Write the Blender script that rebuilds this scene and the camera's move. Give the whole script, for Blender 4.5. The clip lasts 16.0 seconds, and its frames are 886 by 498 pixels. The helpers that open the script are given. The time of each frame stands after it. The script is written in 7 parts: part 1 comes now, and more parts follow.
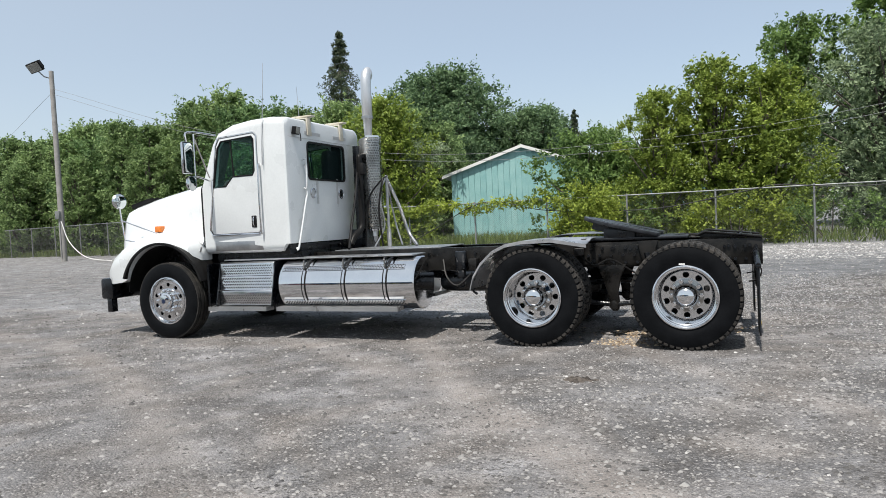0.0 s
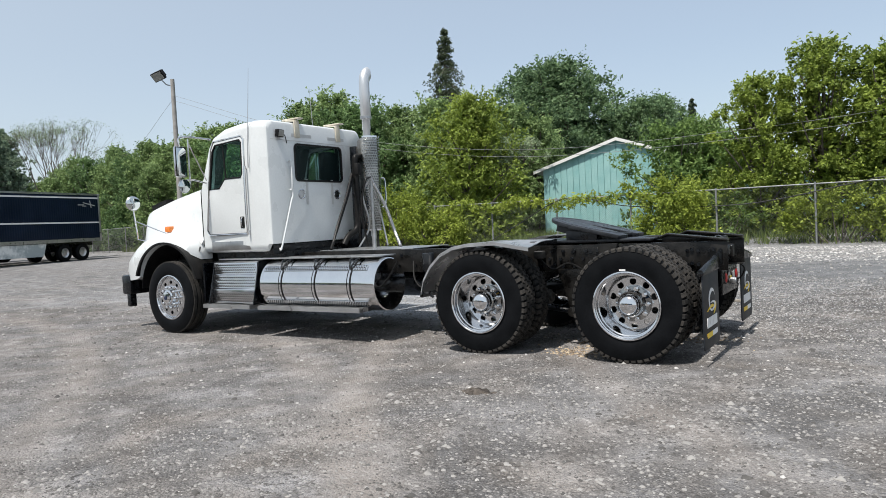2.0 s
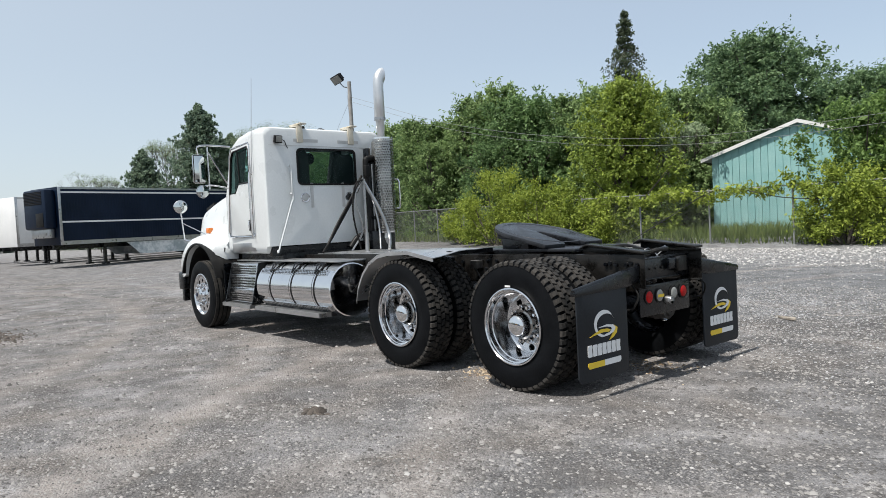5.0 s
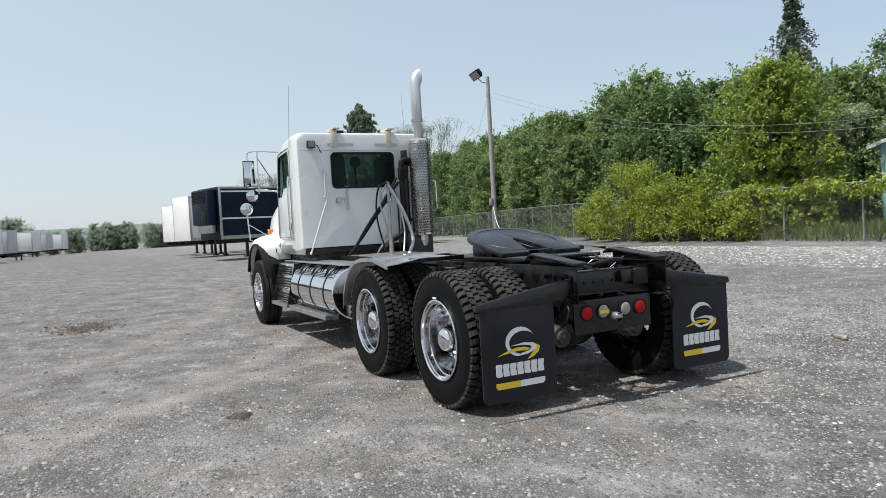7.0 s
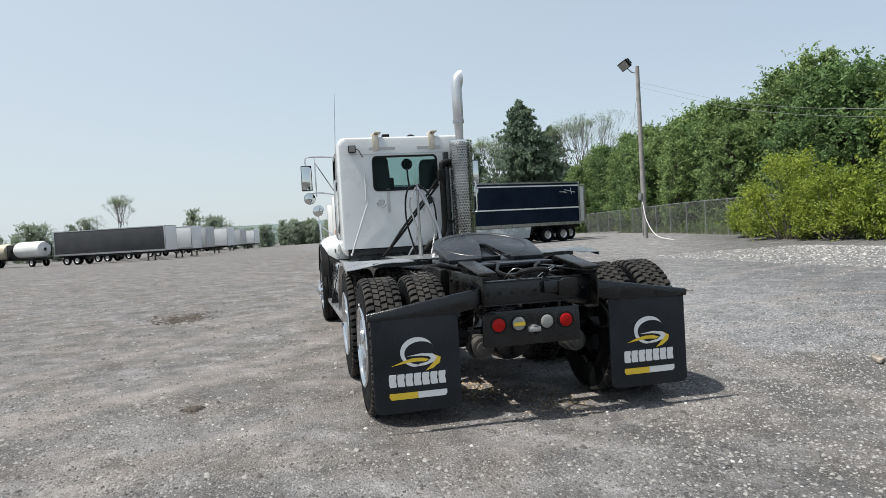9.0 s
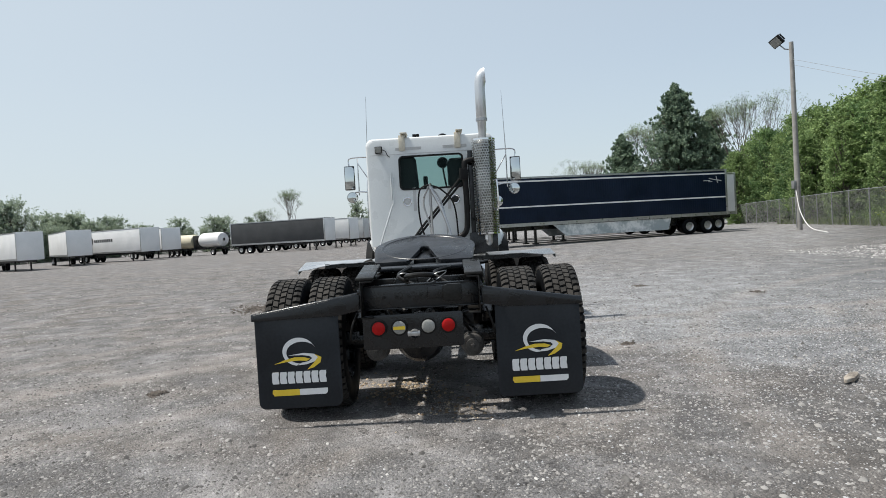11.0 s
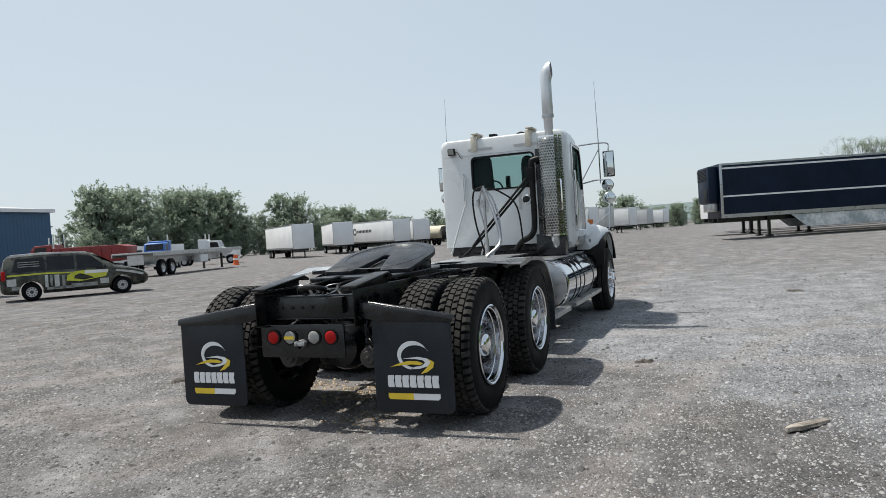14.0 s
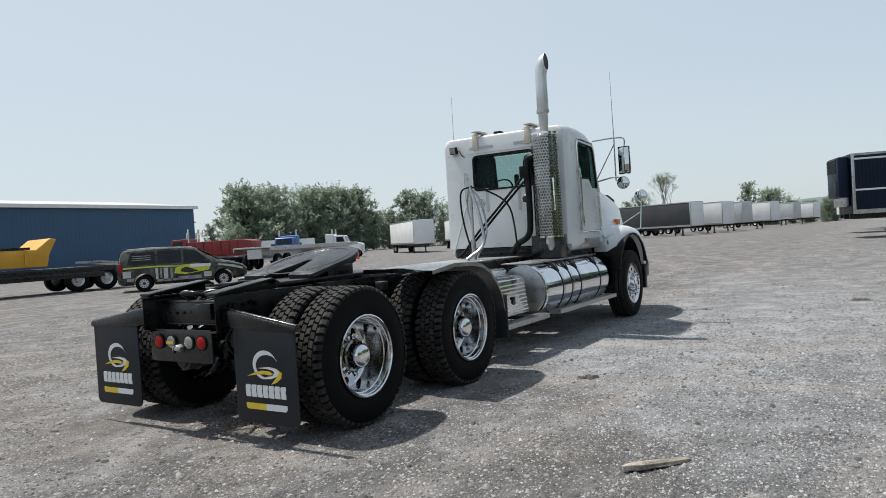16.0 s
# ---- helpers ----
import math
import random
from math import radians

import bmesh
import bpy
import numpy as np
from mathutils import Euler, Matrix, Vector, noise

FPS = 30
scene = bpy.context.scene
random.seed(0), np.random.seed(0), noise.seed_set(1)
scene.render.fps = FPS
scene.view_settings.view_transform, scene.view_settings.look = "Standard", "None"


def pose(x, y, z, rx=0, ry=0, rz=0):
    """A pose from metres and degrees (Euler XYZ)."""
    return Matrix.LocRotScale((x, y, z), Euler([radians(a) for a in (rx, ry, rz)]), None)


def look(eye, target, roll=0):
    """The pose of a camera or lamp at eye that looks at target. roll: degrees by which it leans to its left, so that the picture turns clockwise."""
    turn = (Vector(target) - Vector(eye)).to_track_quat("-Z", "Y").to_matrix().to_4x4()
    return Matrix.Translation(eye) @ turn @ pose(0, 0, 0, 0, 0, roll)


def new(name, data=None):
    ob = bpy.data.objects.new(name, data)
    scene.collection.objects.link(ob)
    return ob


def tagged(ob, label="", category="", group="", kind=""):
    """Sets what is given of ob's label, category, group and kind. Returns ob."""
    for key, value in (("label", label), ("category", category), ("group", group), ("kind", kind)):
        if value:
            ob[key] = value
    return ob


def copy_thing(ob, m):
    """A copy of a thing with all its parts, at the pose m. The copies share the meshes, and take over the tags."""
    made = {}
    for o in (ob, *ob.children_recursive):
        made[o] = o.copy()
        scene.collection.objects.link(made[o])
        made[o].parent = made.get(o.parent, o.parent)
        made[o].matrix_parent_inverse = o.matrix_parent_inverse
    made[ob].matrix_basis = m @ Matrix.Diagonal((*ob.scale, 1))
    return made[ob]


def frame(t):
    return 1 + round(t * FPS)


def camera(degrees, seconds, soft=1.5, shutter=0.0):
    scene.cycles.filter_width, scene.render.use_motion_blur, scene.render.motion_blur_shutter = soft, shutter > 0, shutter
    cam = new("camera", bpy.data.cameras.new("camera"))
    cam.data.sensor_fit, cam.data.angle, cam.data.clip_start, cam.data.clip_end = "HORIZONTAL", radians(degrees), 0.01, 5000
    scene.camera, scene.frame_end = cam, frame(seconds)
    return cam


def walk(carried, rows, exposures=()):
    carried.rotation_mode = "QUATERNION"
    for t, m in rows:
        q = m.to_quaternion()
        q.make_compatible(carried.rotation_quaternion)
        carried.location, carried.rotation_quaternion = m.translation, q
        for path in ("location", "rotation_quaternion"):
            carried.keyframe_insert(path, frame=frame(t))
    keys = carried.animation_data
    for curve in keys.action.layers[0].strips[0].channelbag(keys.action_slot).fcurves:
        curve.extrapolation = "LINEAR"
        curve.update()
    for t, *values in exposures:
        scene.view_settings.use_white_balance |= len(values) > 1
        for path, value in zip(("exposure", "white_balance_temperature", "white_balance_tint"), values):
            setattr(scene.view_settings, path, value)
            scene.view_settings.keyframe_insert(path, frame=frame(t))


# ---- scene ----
cam = camera(64.6, 16.0, soft=0.4)
PATH = [
    (0, (0.43, 0.893, 1.365), (-0.332, 2.74, 1.286), -2.8),
    (0.5, (0.849, 1.122, 1.335), (0.019, 2.94, 1.258), -2.8),
    (1, (1.26, 1.344, 1.327), (0.352, 3.124, 1.251), -2.8),
    (1.5, (1.645, 1.585, 1.342), (0.643, 3.314, 1.266), -2.9),
    (2, (2.008, 1.899, 1.346), (0.927, 3.58, 1.27), -2.9),
    (2.5, (2.42, 2.182, 1.342), (1.268, 3.816, 1.266), -2.9),
    (3, (2.724, 2.507, 1.318), (1.509, 4.094, 1.243), -3.0),
    (3.5, (3.073, 2.81, 1.334), (1.774, 4.329, 1.26), -3.0),
    (4, (3.384, 3.12, 1.371), (2.012, 4.573, 1.299), -3.0),
    (4.2, (3.473, 3.286, 1.351), (2.075, 4.716, 1.281), -3.0),
    (6.3, (4.555, 5.06, 1.409), (2.845, 6.095, 1.335), -3.1),
    (6.5, (4.619, 5.193, 1.392), (2.892, 6.199, 1.323), -3.1),
    (7, (4.785, 5.652, 1.395), (3.0, 6.55, 1.327), -3.2),
    (7.5, (4.984, 6.091, 1.384), (3.14, 6.861, 1.322), -3.2),
    (8, (5.132, 6.546, 1.354), (3.248, 7.214, 1.294), -3.2),
    (8.5, (5.247, 7.011, 1.363), (3.33, 7.58, 1.305), -3.3),
    (9, (5.386, 7.456, 1.381), (3.434, 7.891, 1.327), -3.3),
    (9.2, (5.45, 7.671, 1.362), (3.486, 8.05, 1.307), -3.3),
    (11.3, (5.716, 9.674, 1.384), (3.718, 9.589, 1.332), -3.4),
    (11.5, (5.718, 9.826, 1.39), (3.722, 9.699, 1.34), -3.4),
    (12, (5.66, 10.28, 1.386), (3.677, 10.027, 1.336), -3.4),
    (12.5, (5.64, 10.75, 1.382), (3.673, 10.393, 1.332), -3.5),
    (13, (5.549, 11.193, 1.394), (3.61, 10.707, 1.347), -3.6),
    (13.5, (5.349, 11.637, 1.394), (3.448, 11.019, 1.351), -3.7),
    (14, (5.149, 12.1, 1.395), (3.291, 11.36, 1.353), -3.7),
    (14.5, (4.84, 12.517, 1.362), (3.021, 11.687, 1.322), -3.7),
    (15, (4.586, 12.944, 1.357), (2.812, 12.022, 1.318), -3.7),
    (15.5, (4.338, 13.356, 1.373), (2.611, 12.348, 1.337), -3.6),
    (16, (4.049, 13.734, 1.365), (2.367, 12.652, 1.332), -3.5),
]
walk(cam, [(t, look(eye, target, roll)) for t, eye, target, roll in PATH],
     [(0, 0.36, 6290, 10), (4, 0.36, 6290, 10), (9, 0.35, 6310, 9), (12, 0.30, 6320, 9), (16, 0.28, 6310, 9)])

# ---- daylight: hazy summer sky, high sun behind the first standpoint ----
world = bpy.data.worlds.new("hazy_sky")
scene.world = world
world.use_nodes = True
wn = world.node_tree
sky = wn.nodes.new("ShaderNodeTexSky")
sky.sky_type = "NISHITA"
sky.sun_disc = False
sky.sun_elevation, sky.sun_rotation = radians(63), radians(180)
sky.air_density, sky.dust_density, sky.ozone_density = 1.0, 1.2, 1.2
wn.nodes["Background"].inputs["Strength"].default_value = 0.11
haze = wn.nodes.new("ShaderNodeMixRGB")
sky_way, sky_xyz, thick = wn.nodes.new("ShaderNodeTexCoord"), wn.nodes.new("ShaderNodeSeparateXYZ"), wn.nodes.new("ShaderNodeMapRange")
wn.links.new(sky_way.outputs["Generated"], sky_xyz.inputs[0])
wn.links.new(sky_xyz.outputs["Y"], thick.inputs["Value"])
for sock, val in zip(("From Min", "From Max", "To Min", "To Max"), (-0.5, 1.0, 0.80, 0.45)):
    thick.inputs[sock].default_value = val
low, veil = wn.nodes.new("ShaderNodeMapRange"), wn.nodes.new("ShaderNodeMath")
wn.links.new(sky_xyz.outputs["Z"], low.inputs["Value"])
for sock, val in zip(("From Min", "From Max", "To Min", "To Max"), (0.0, 0.22, 0.10, 0.0)):
    low.inputs[sock].default_value = val
wn.links.new(thick.outputs[0], veil.inputs[0])
wn.links.new(low.outputs[0], veil.inputs[1])
wn.links.new(veil.outputs[0], haze.inputs[0])
haze.inputs[2].default_value = (4.95, 5.42, 5.65, 1)
wn.links.new(sky.outputs[0], haze.inputs[1])
wn.links.new(haze.outputs[0], wn.nodes["Background"].inputs["Color"])
sun = new("sun", bpy.data.lights.new("sun", "SUN"))
sun.data.energy, sun.data.angle, sun.data.color = 4.4, radians(1.2), (1.0, 0.93, 0.83)
sun.matrix_world = look((0, -4.5, 9.0), (0, 0, 0))


# ---- mesh helpers ----
class Build:
    """Collects vertices and faces of one mesh."""

    def __init__(self):
        self.v, self.f = [], []

    def add(self, verts, faces):
        n = len(self.v)
        self.v += [tuple(p) for p in verts]
        self.f += [tuple(i + n for i in f) for f in faces]
        return self

    def box(self, c, s, rot=None):
        pts = [Vector((x * s[0] / 2, y * s[1] / 2, z * s[2] / 2)) for x in (-1, 1) for y in (-1, 1) for z in (-1, 1)]
        if rot:
            m = Euler([radians(a) for a in rot]).to_matrix()
            pts = [m @ p for p in pts]
        pts = [p + Vector(c) for p in pts]
        return self.add(pts, [(0, 1, 3, 2), (4, 6, 7, 5), (0, 4, 5, 1), (2, 3, 7, 6), (0, 2, 6, 4), (1, 5, 7, 3)])

    def prism(self, poly, axis, a, b):
        """A polygon in the plane across axis ('x': (y, z), 'y': (x, z), 'z': (x, y)), drawn out from a to b."""
        def put(p, d):
            return {"x": (d, p[0], p[1]), "y": (p[0], d, p[1]), "z": (p[0], p[1], d)}[axis]
        n = len(poly)
        faces = [(i, (i + 1) % n, n + (i + 1) % n, n + i) for i in range(n)]
        return self.add([put(p, a) for p in poly] + [put(p, b) for p in poly], faces + [tuple(range(n))[::-1], tuple(range(n, 2 * n))])

    def cyl(self, p0, p1, r, r1=None, seg=16, caps=True):
        p0, p1 = Vector(p0), Vector(p1)
        r1 = r if r1 is None else r1
        q = (p1 - p0).to_track_quat("Z", "Y").to_matrix()
        ring = [q @ Vector((math.cos(2 * math.pi * i / seg), math.sin(2 * math.pi * i / seg), 0)) for i in range(seg)]
        faces = [(i, (i + 1) % seg, seg + (i + 1) % seg, seg + i) for i in range(seg)]
        if caps:
            faces += [tuple(range(seg))[::-1], tuple(range(seg, 2 * seg))]
        return self.add([p0 + d * r for d in ring] + [p1 + d * r1 for d in ring], faces)

    def lathe(self, prof, c=(0, 0, 0), axis="y", seg=40, closed=False):
        """prof: (distance along the axis, radius)."""
        pts = []
        for d, r in prof:
            for i in range(seg):
                a = 2 * math.pi * i / seg
                u, w = r * math.cos(a), r * math.sin(a)
                p = {"y": (u, d, w), "x": (d, u, w), "z": (u, w, d)}[axis]
                pts.append((p[0] + c[0], p[1] + c[1], p[2] + c[2]))
        n = len(prof)
        faces = [(j * seg + i, j * seg + (i + 1) % seg, ((j + 1) % n) * seg + (i + 1) % seg, ((j + 1) % n) * seg + i)
                 for j in range(n if closed else n - 1) for i in range(seg)]
        return self.add(pts, faces)

    def tube(self, path, r, seg=10, rs=None):
        path = [Vector(p) for p in path]
        pts, n = [], len(path)
        up = Vector((0.13, 0.21, 0.97))
        for k, p in enumerate(path):
            d = (path[min(k + 1, n - 1)] - path[max(k - 1, 0)]).normalized()
            if abs(d.dot(up)) > 0.98:
                up = Vector((0.97, 0.1, 0.2))
            a = d.cross(up).normalized()
            b = d.cross(a)
            up = -b
            rr = rs[k] if rs else r
            pts += [p + (a * math.cos(2 * math.pi * i / seg) + b * math.sin(2 * math.pi * i / seg)) * rr for i in range(seg)]
        faces = [(k * seg + i, k * seg + (i + 1) % seg, (k + 1) * seg + (i + 1) % seg, (k + 1) * seg + i) for k in range(n - 1) for i in range(seg)]
        faces += [tuple(range(seg))[::-1], tuple(range((n - 1) * seg, n * seg))]
        return self.add(pts, faces)

    def loft(self, rings, cap=True):
        n, m = len(rings[0]), len(rings)
        faces = [(k * n + i, k * n + (i + 1) % n, (k + 1) * n + (i + 1) % n, (k + 1) * n + i) for k in range(m - 1) for i in range(n)]
        if cap:
            faces += [tuple(range(n))[::-1], tuple(range((m - 1) * n, m * n))]
        return self.add([p for r in rings for p in r], faces)

    def mesh(self, name, bevel=0.0, smooth=35.0):
        me = bpy.data.meshes.new(name)
        me.from_pydata(self.v, [], self.f)
        bm = bmesh.new()
        bm.from_mesh(me)
        bmesh.ops.recalc_face_normals(bm, faces=bm.faces)
        if bevel:
            sharp = [e for e in bm.edges if len(e.link_faces) == 2 and e.calc_face_angle(0) > radians(40)]
            bmesh.ops.bevel(bm, geom=sharp, offset=bevel, segments=2, affect="EDGES", profile=0.5)
        bm.to_mesh(me)
        bm.free()
        if smooth:
            me.polygons.foreach_set("use_smooth", [True] * len(me.polygons))
            me.set_sharp_from_angle(angle=radians(smooth))
        return me


def part(name, build, material, parent=None, label="", bevel=0.0, smooth=35.0):
    """One mesh object, under a thing or a part of a thing."""
    me = build if isinstance(build, bpy.types.Mesh) else build.mesh(name, bevel, smooth)
    if not me.materials:
        me.materials.append(material)
    ob = new(name, me)
    if parent:
        ob.parent = parent
    return tagged(ob, label)


def thing(name, label, category, m=None, group="", kind=""):
    ob = new(name)
    ob.empty_display_size = 0.2
    if m:
        ob.matrix_basis = m
    return tagged(ob, label, category, group, kind)


def smooth_path(points, n=6):
    """A rounded line through the points."""
    pts = [Vector(p) for p in points]
    ext = [pts[0] * 2 - pts[1]] + pts + [pts[-1] * 2 - pts[-2]]
    out = []
    for k in range(1, len(ext) - 2):
        p0, p1, p2, p3 = ext[k - 1:k + 3]
        for i in range(n):
            t = i / n
            out.append(0.5 * ((2 * p1) + (p2 - p0) * t + (2 * p0 - 5 * p1 + 4 * p2 - p3) * t * t + (3 * p1 - p0 - 3 * p2 + p3) * t ** 3))
    return out + [pts[-1]]


def rounded(x0, z0, x1, z1, r, seg=5):
    """A rectangle with rounded corners, as a polygon."""
    out = []
    for cx, cz, a in ((x1 - r, z1 - r, 0), (x0 + r, z1 - r, 90), (x0 + r, z0 + r, 180), (x1 - r, z0 + r, 270)):
        out += [(cx + r * math.cos(radians(a + 90 * i / seg)), cz + r * math.sin(radians(a + 90 * i / seg))) for i in range(seg + 1)]
    return out


def cut(me, cutters):
    """The mesh less the cutter meshes."""
    body = new("body_to_cut", me)
    obs = []
    for c in cutters:
        o = new("cutter", c)
        obs.append(o)
        mod = body.modifiers.new("cut", "BOOLEAN")
        mod.operation, mod.object, mod.solver = "DIFFERENCE", o, "EXACT"
    bpy.context.view_layer.update()
    out = bpy.data.meshes.new_from_object(body.evaluated_get(bpy.context.evaluated_depsgraph_get()))
    for o in [body] + obs:
        bpy.data.objects.remove(o)
    out.materials.clear()
    out.polygons.foreach_set("use_smooth", [True] * len(out.polygons))
    out.set_sharp_from_angle(angle=radians(33))
    return out
# ---- materials ----
def mat(name, low, high=None, rough=0.5, metal=0.0, scale=8.0, fine=60.0, bump=0.0, rough_var=0.0, spread=0.25, island=0.0, coat=0.0, per_object=0.0, spec=0.5):
    """A node material: two tones mixed by coarse and fine noise, with relief and uneven gloss."""
    m = bpy.data.materials.new(name)
    m.use_nodes = True
    nt = m.node_tree
    b = nt.nodes["Principled BSDF"]
    n, l = nt.nodes.new, nt.links.new
    tex = n("ShaderNodeTexCoord")
    coarse, grain = n("ShaderNodeTexNoise"), n("ShaderNodeTexNoise")
    coarse.inputs["Scale"].default_value, coarse.inputs["Detail"].default_value = scale, 4
    grain.inputs["Scale"].default_value, grain.inputs["Detail"].default_value = fine, 3
    l(tex.outputs["Object"], coarse.inputs["Vector"])
    l(tex.outputs["Object"], grain.inputs["Vector"])
    add = n("ShaderNodeMath")
    add.operation = "MULTIPLY_ADD"
    l(grain.outputs["Fac"], add.inputs[0])
    add.inputs[1].default_value = 0.5
    l(coarse.outputs["Fac"], add.inputs[2])
    last = add.outputs[0]
    if island:
        geo, more = n("ShaderNodeNewGeometry"), n("ShaderNodeMath")
        more.operation = "MULTIPLY_ADD"
        l(geo.outputs["Random Per Island"], more.inputs[0])
        more.inputs[1].default_value = island
        l(last, more.inputs[2])
        sub = n("ShaderNodeMath")
        sub.operation = "SUBTRACT"
        l(more.outputs[0], sub.inputs[0])
        sub.inputs[1].default_value = island / 2
        last = sub.outputs[0]
    if per_object:
        inf, more = n("ShaderNodeObjectInfo"), n("ShaderNodeMath")
        more.operation = "MULTIPLY_ADD"
        l(inf.outputs["Random"], more.inputs[0])
        more.inputs[1].default_value = per_object
        l(last, more.inputs[2])
        sub = n("ShaderNodeMath")
        sub.operation = "SUBTRACT"
        l(more.outputs[0], sub.inputs[0])
        sub.inputs[1].default_value = per_object / 2
        last = sub.outputs[0]
    ramp = n("ShaderNodeValToRGB")
    ramp.color_ramp.elements[0].position, ramp.color_ramp.elements[1].position = 0.75 - spread, 0.75 + spread
    ramp.color_ramp.elements[0].color, ramp.color_ramp.elements[1].color = (*low, 1), (*(high or low), 1)
    l(last, ramp.inputs["Fac"])
    l(ramp.outputs["Color"], b.inputs["Base Color"])
    b.inputs["Metallic"].default_value = metal
    b.inputs["Specular IOR Level"].default_value = spec
    b.inputs["Roughness"].default_value = rough
    b.inputs["Coat Weight"].default_value = coat
    b.inputs["Coat Roughness"].default_value = 0.08
    if rough_var:
        mr = n("ShaderNodeMapRange")
        l(coarse.outputs["Fac"], mr.inputs["Value"])
        mr.inputs["From Min"].default_value, mr.inputs["From Max"].default_value = 0.3, 0.7
        mr.inputs["To Min"].default_value, mr.inputs["To Max"].default_value = max(0.02, rough - rough_var), min(1, rough + rough_var)
        l(mr.outputs[0], b.inputs["Roughness"])
    if bump:
        bp = n("ShaderNodeBump")
        bp.inputs["Distance"].default_value = bump
        bp.inputs["Strength"].default_value = 0.6
        l(grain.outputs["Fac"], bp.inputs["Height"])
        l(bp.outputs[0], b.inputs["Normal"])
    return m


def glass_mat(name, tint, rough=0.02, clear=0.8, through_tint=None):
    m = bpy.data.materials.new(name)
    m.use_nodes = True
    nt = m.node_tree
    b, out = nt.nodes["Principled BSDF"], nt.nodes["Material Output"]
    b.inputs["Base Color"].default_value = (*tint, 1)
    b.inputs["Roughness"].default_value = rough
    b.inputs["IOR"].default_value = 1.5
    tr, mix = nt.nodes.new("ShaderNodeBsdfTransparent"), nt.nodes.new("ShaderNodeMixShader")
    tr.inputs["Color"].default_value = (*(through_tint or tint), 1)
    mix.inputs[0].default_value = clear
    nt.links.new(b.outputs[0], mix.inputs[1])
    nt.links.new(tr.outputs[0], mix.inputs[2])
    nt.links.new(mix.outputs[0], out.inputs["Surface"])
    return m


WHITE = mat("white_truck_paint", (0.60, 0.625, 0.635), (0.67, 0.695, 0.705), 0.30, 0, 2.5, 40, 0.0, 0.05, coat=0.4)
BLACK = mat("black_chassis_paint", (0.0014, 0.0019, 0.0030), (0.0060, 0.0075, 0.0100), 0.27, 0, 9, 80, 0.003, 0.18, spec=0.55)
PLASTIC = mat("black_plastic", (0.007, 0.007, 0.008), (0.015, 0.015, 0.015), 0.5, 0, 6, 90, 0.001, 0.1, spec=0.14)
CHROME = mat("chrome", (0.72, 0.73, 0.75), (0.80, 0.80, 0.81), 0.07, 1, 5, 50, 0, 0.04)
ALU = mat("polished_aluminium", (0.62, 0.63, 0.65), (0.74, 0.74, 0.75), 0.17, 1, 6, 120, 0.0, 0.07)
DULL = mat("dull_aluminium", (0.40, 0.41, 0.42), (0.56, 0.56, 0.56), 0.36, 0.9, 7, 90, 0.001, 0.12)
PIPE = mat("aluminised_pipe", (0.64, 0.655, 0.67), (0.71, 0.72, 0.735), 0.40, 0.85, 5, 60, 0.0, 0.03)
STEEL = mat("brushed_steel", (0.35, 0.35, 0.36), (0.5, 0.5, 0.5), 0.35, 1, 9, 120, 0.001, 0.1)
RUBBER = mat("tyre_rubber", (0.0018, 0.0022, 0.0030), (0.0060, 0.0069, 0.0084), 0.6, 0, 7, 60, 0.002, 0.1, spec=0.1)
TREAD = mat("dusty_tread_rubber", (0.005, 0.005, 0.005), (0.040, 0.036, 0.032), 0.9, 0, 9, 70, 0.004, 0.05, 0.2, island=0.35)
FLAP = mat("mud_flap_rubber", (0.012, 0.0145, 0.0185), (0.023, 0.027, 0.033), 0.5, 0, 3, 50, 0.001, 0.1, spec=0.25)
HOSE = mat("black_hose_rubber", (0.006, 0.006, 0.006), (0.016, 0.0155, 0.0155), 0.42, 0, 15, 90, spec=0.16)
GREASE = mat("greased_steel", (0.0055, 0.0062, 0.0078), (0.023, 0.0255, 0.031), 0.33, 0.0, 6, 40, 0.003, 0.15, spec=0.42)
RED = mat("red_lens", (0.33, 0.004, 0.004), (0.43, 0.008, 0.008), 0.3, 0, 20, 80, spec=0.2)
AMBER = mat("amber_lens", (0.6, 0.16, 0.02), (0.68, 0.2, 0.03), 0.25, 0, 20, 80, coat=0.5)
LENS = mat("clear_lens", (0.22, 0.22, 0.205), (0.32, 0.32, 0.30), 0.25, 0, 20, 80, coat=0.5)
GREYTAPE = mat("grey_tape", (0.42, 0.43, 0.43), (0.5, 0.5, 0.5), 0.5, 0, 12, 60)
BEIGE = mat("aged_plastic_bracket", (0.5, 0.46, 0.37), (0.62, 0.58, 0.49), 0.5, 0, 15, 60)
SIGNW = mat("white_print", (0.74, 0.74, 0.74), (0.8, 0.8, 0.8), 0.5, 0, 10, 50)
SIGNY = mat("yellow_print", (0.75, 0.52, 0.03), (0.82, 0.58, 0.05), 0.5, 0, 10, 50)
SEAT = mat("dark_seat_cloth", (0.02, 0.02, 0.022), (0.04, 0.04, 0.042), 0.85, 0, 10, 90)
GLASS_DARK = glass_mat("tinted_glass", (0.02, 0.04, 0.04), clear=0.88, through_tint=(0.70, 0.78, 0.77))
GLASS = glass_mat("window_glass", (0.05, 0.09, 0.085), clear=0.9, through_tint=(0.74, 0.90, 0.87))
MIRROR = mat("mirror_glass", (0.62, 0.66, 0.66), (0.66, 0.70, 0.70), 0.02, 1, 3, 20)
DUSTY = mat("dusty_black_steel", (0.002, 0.002, 0.002), (0.018, 0.017, 0.016), 0.30, 0, 5, 70, 0.004, 0.16, 0.16, spec=0.28)
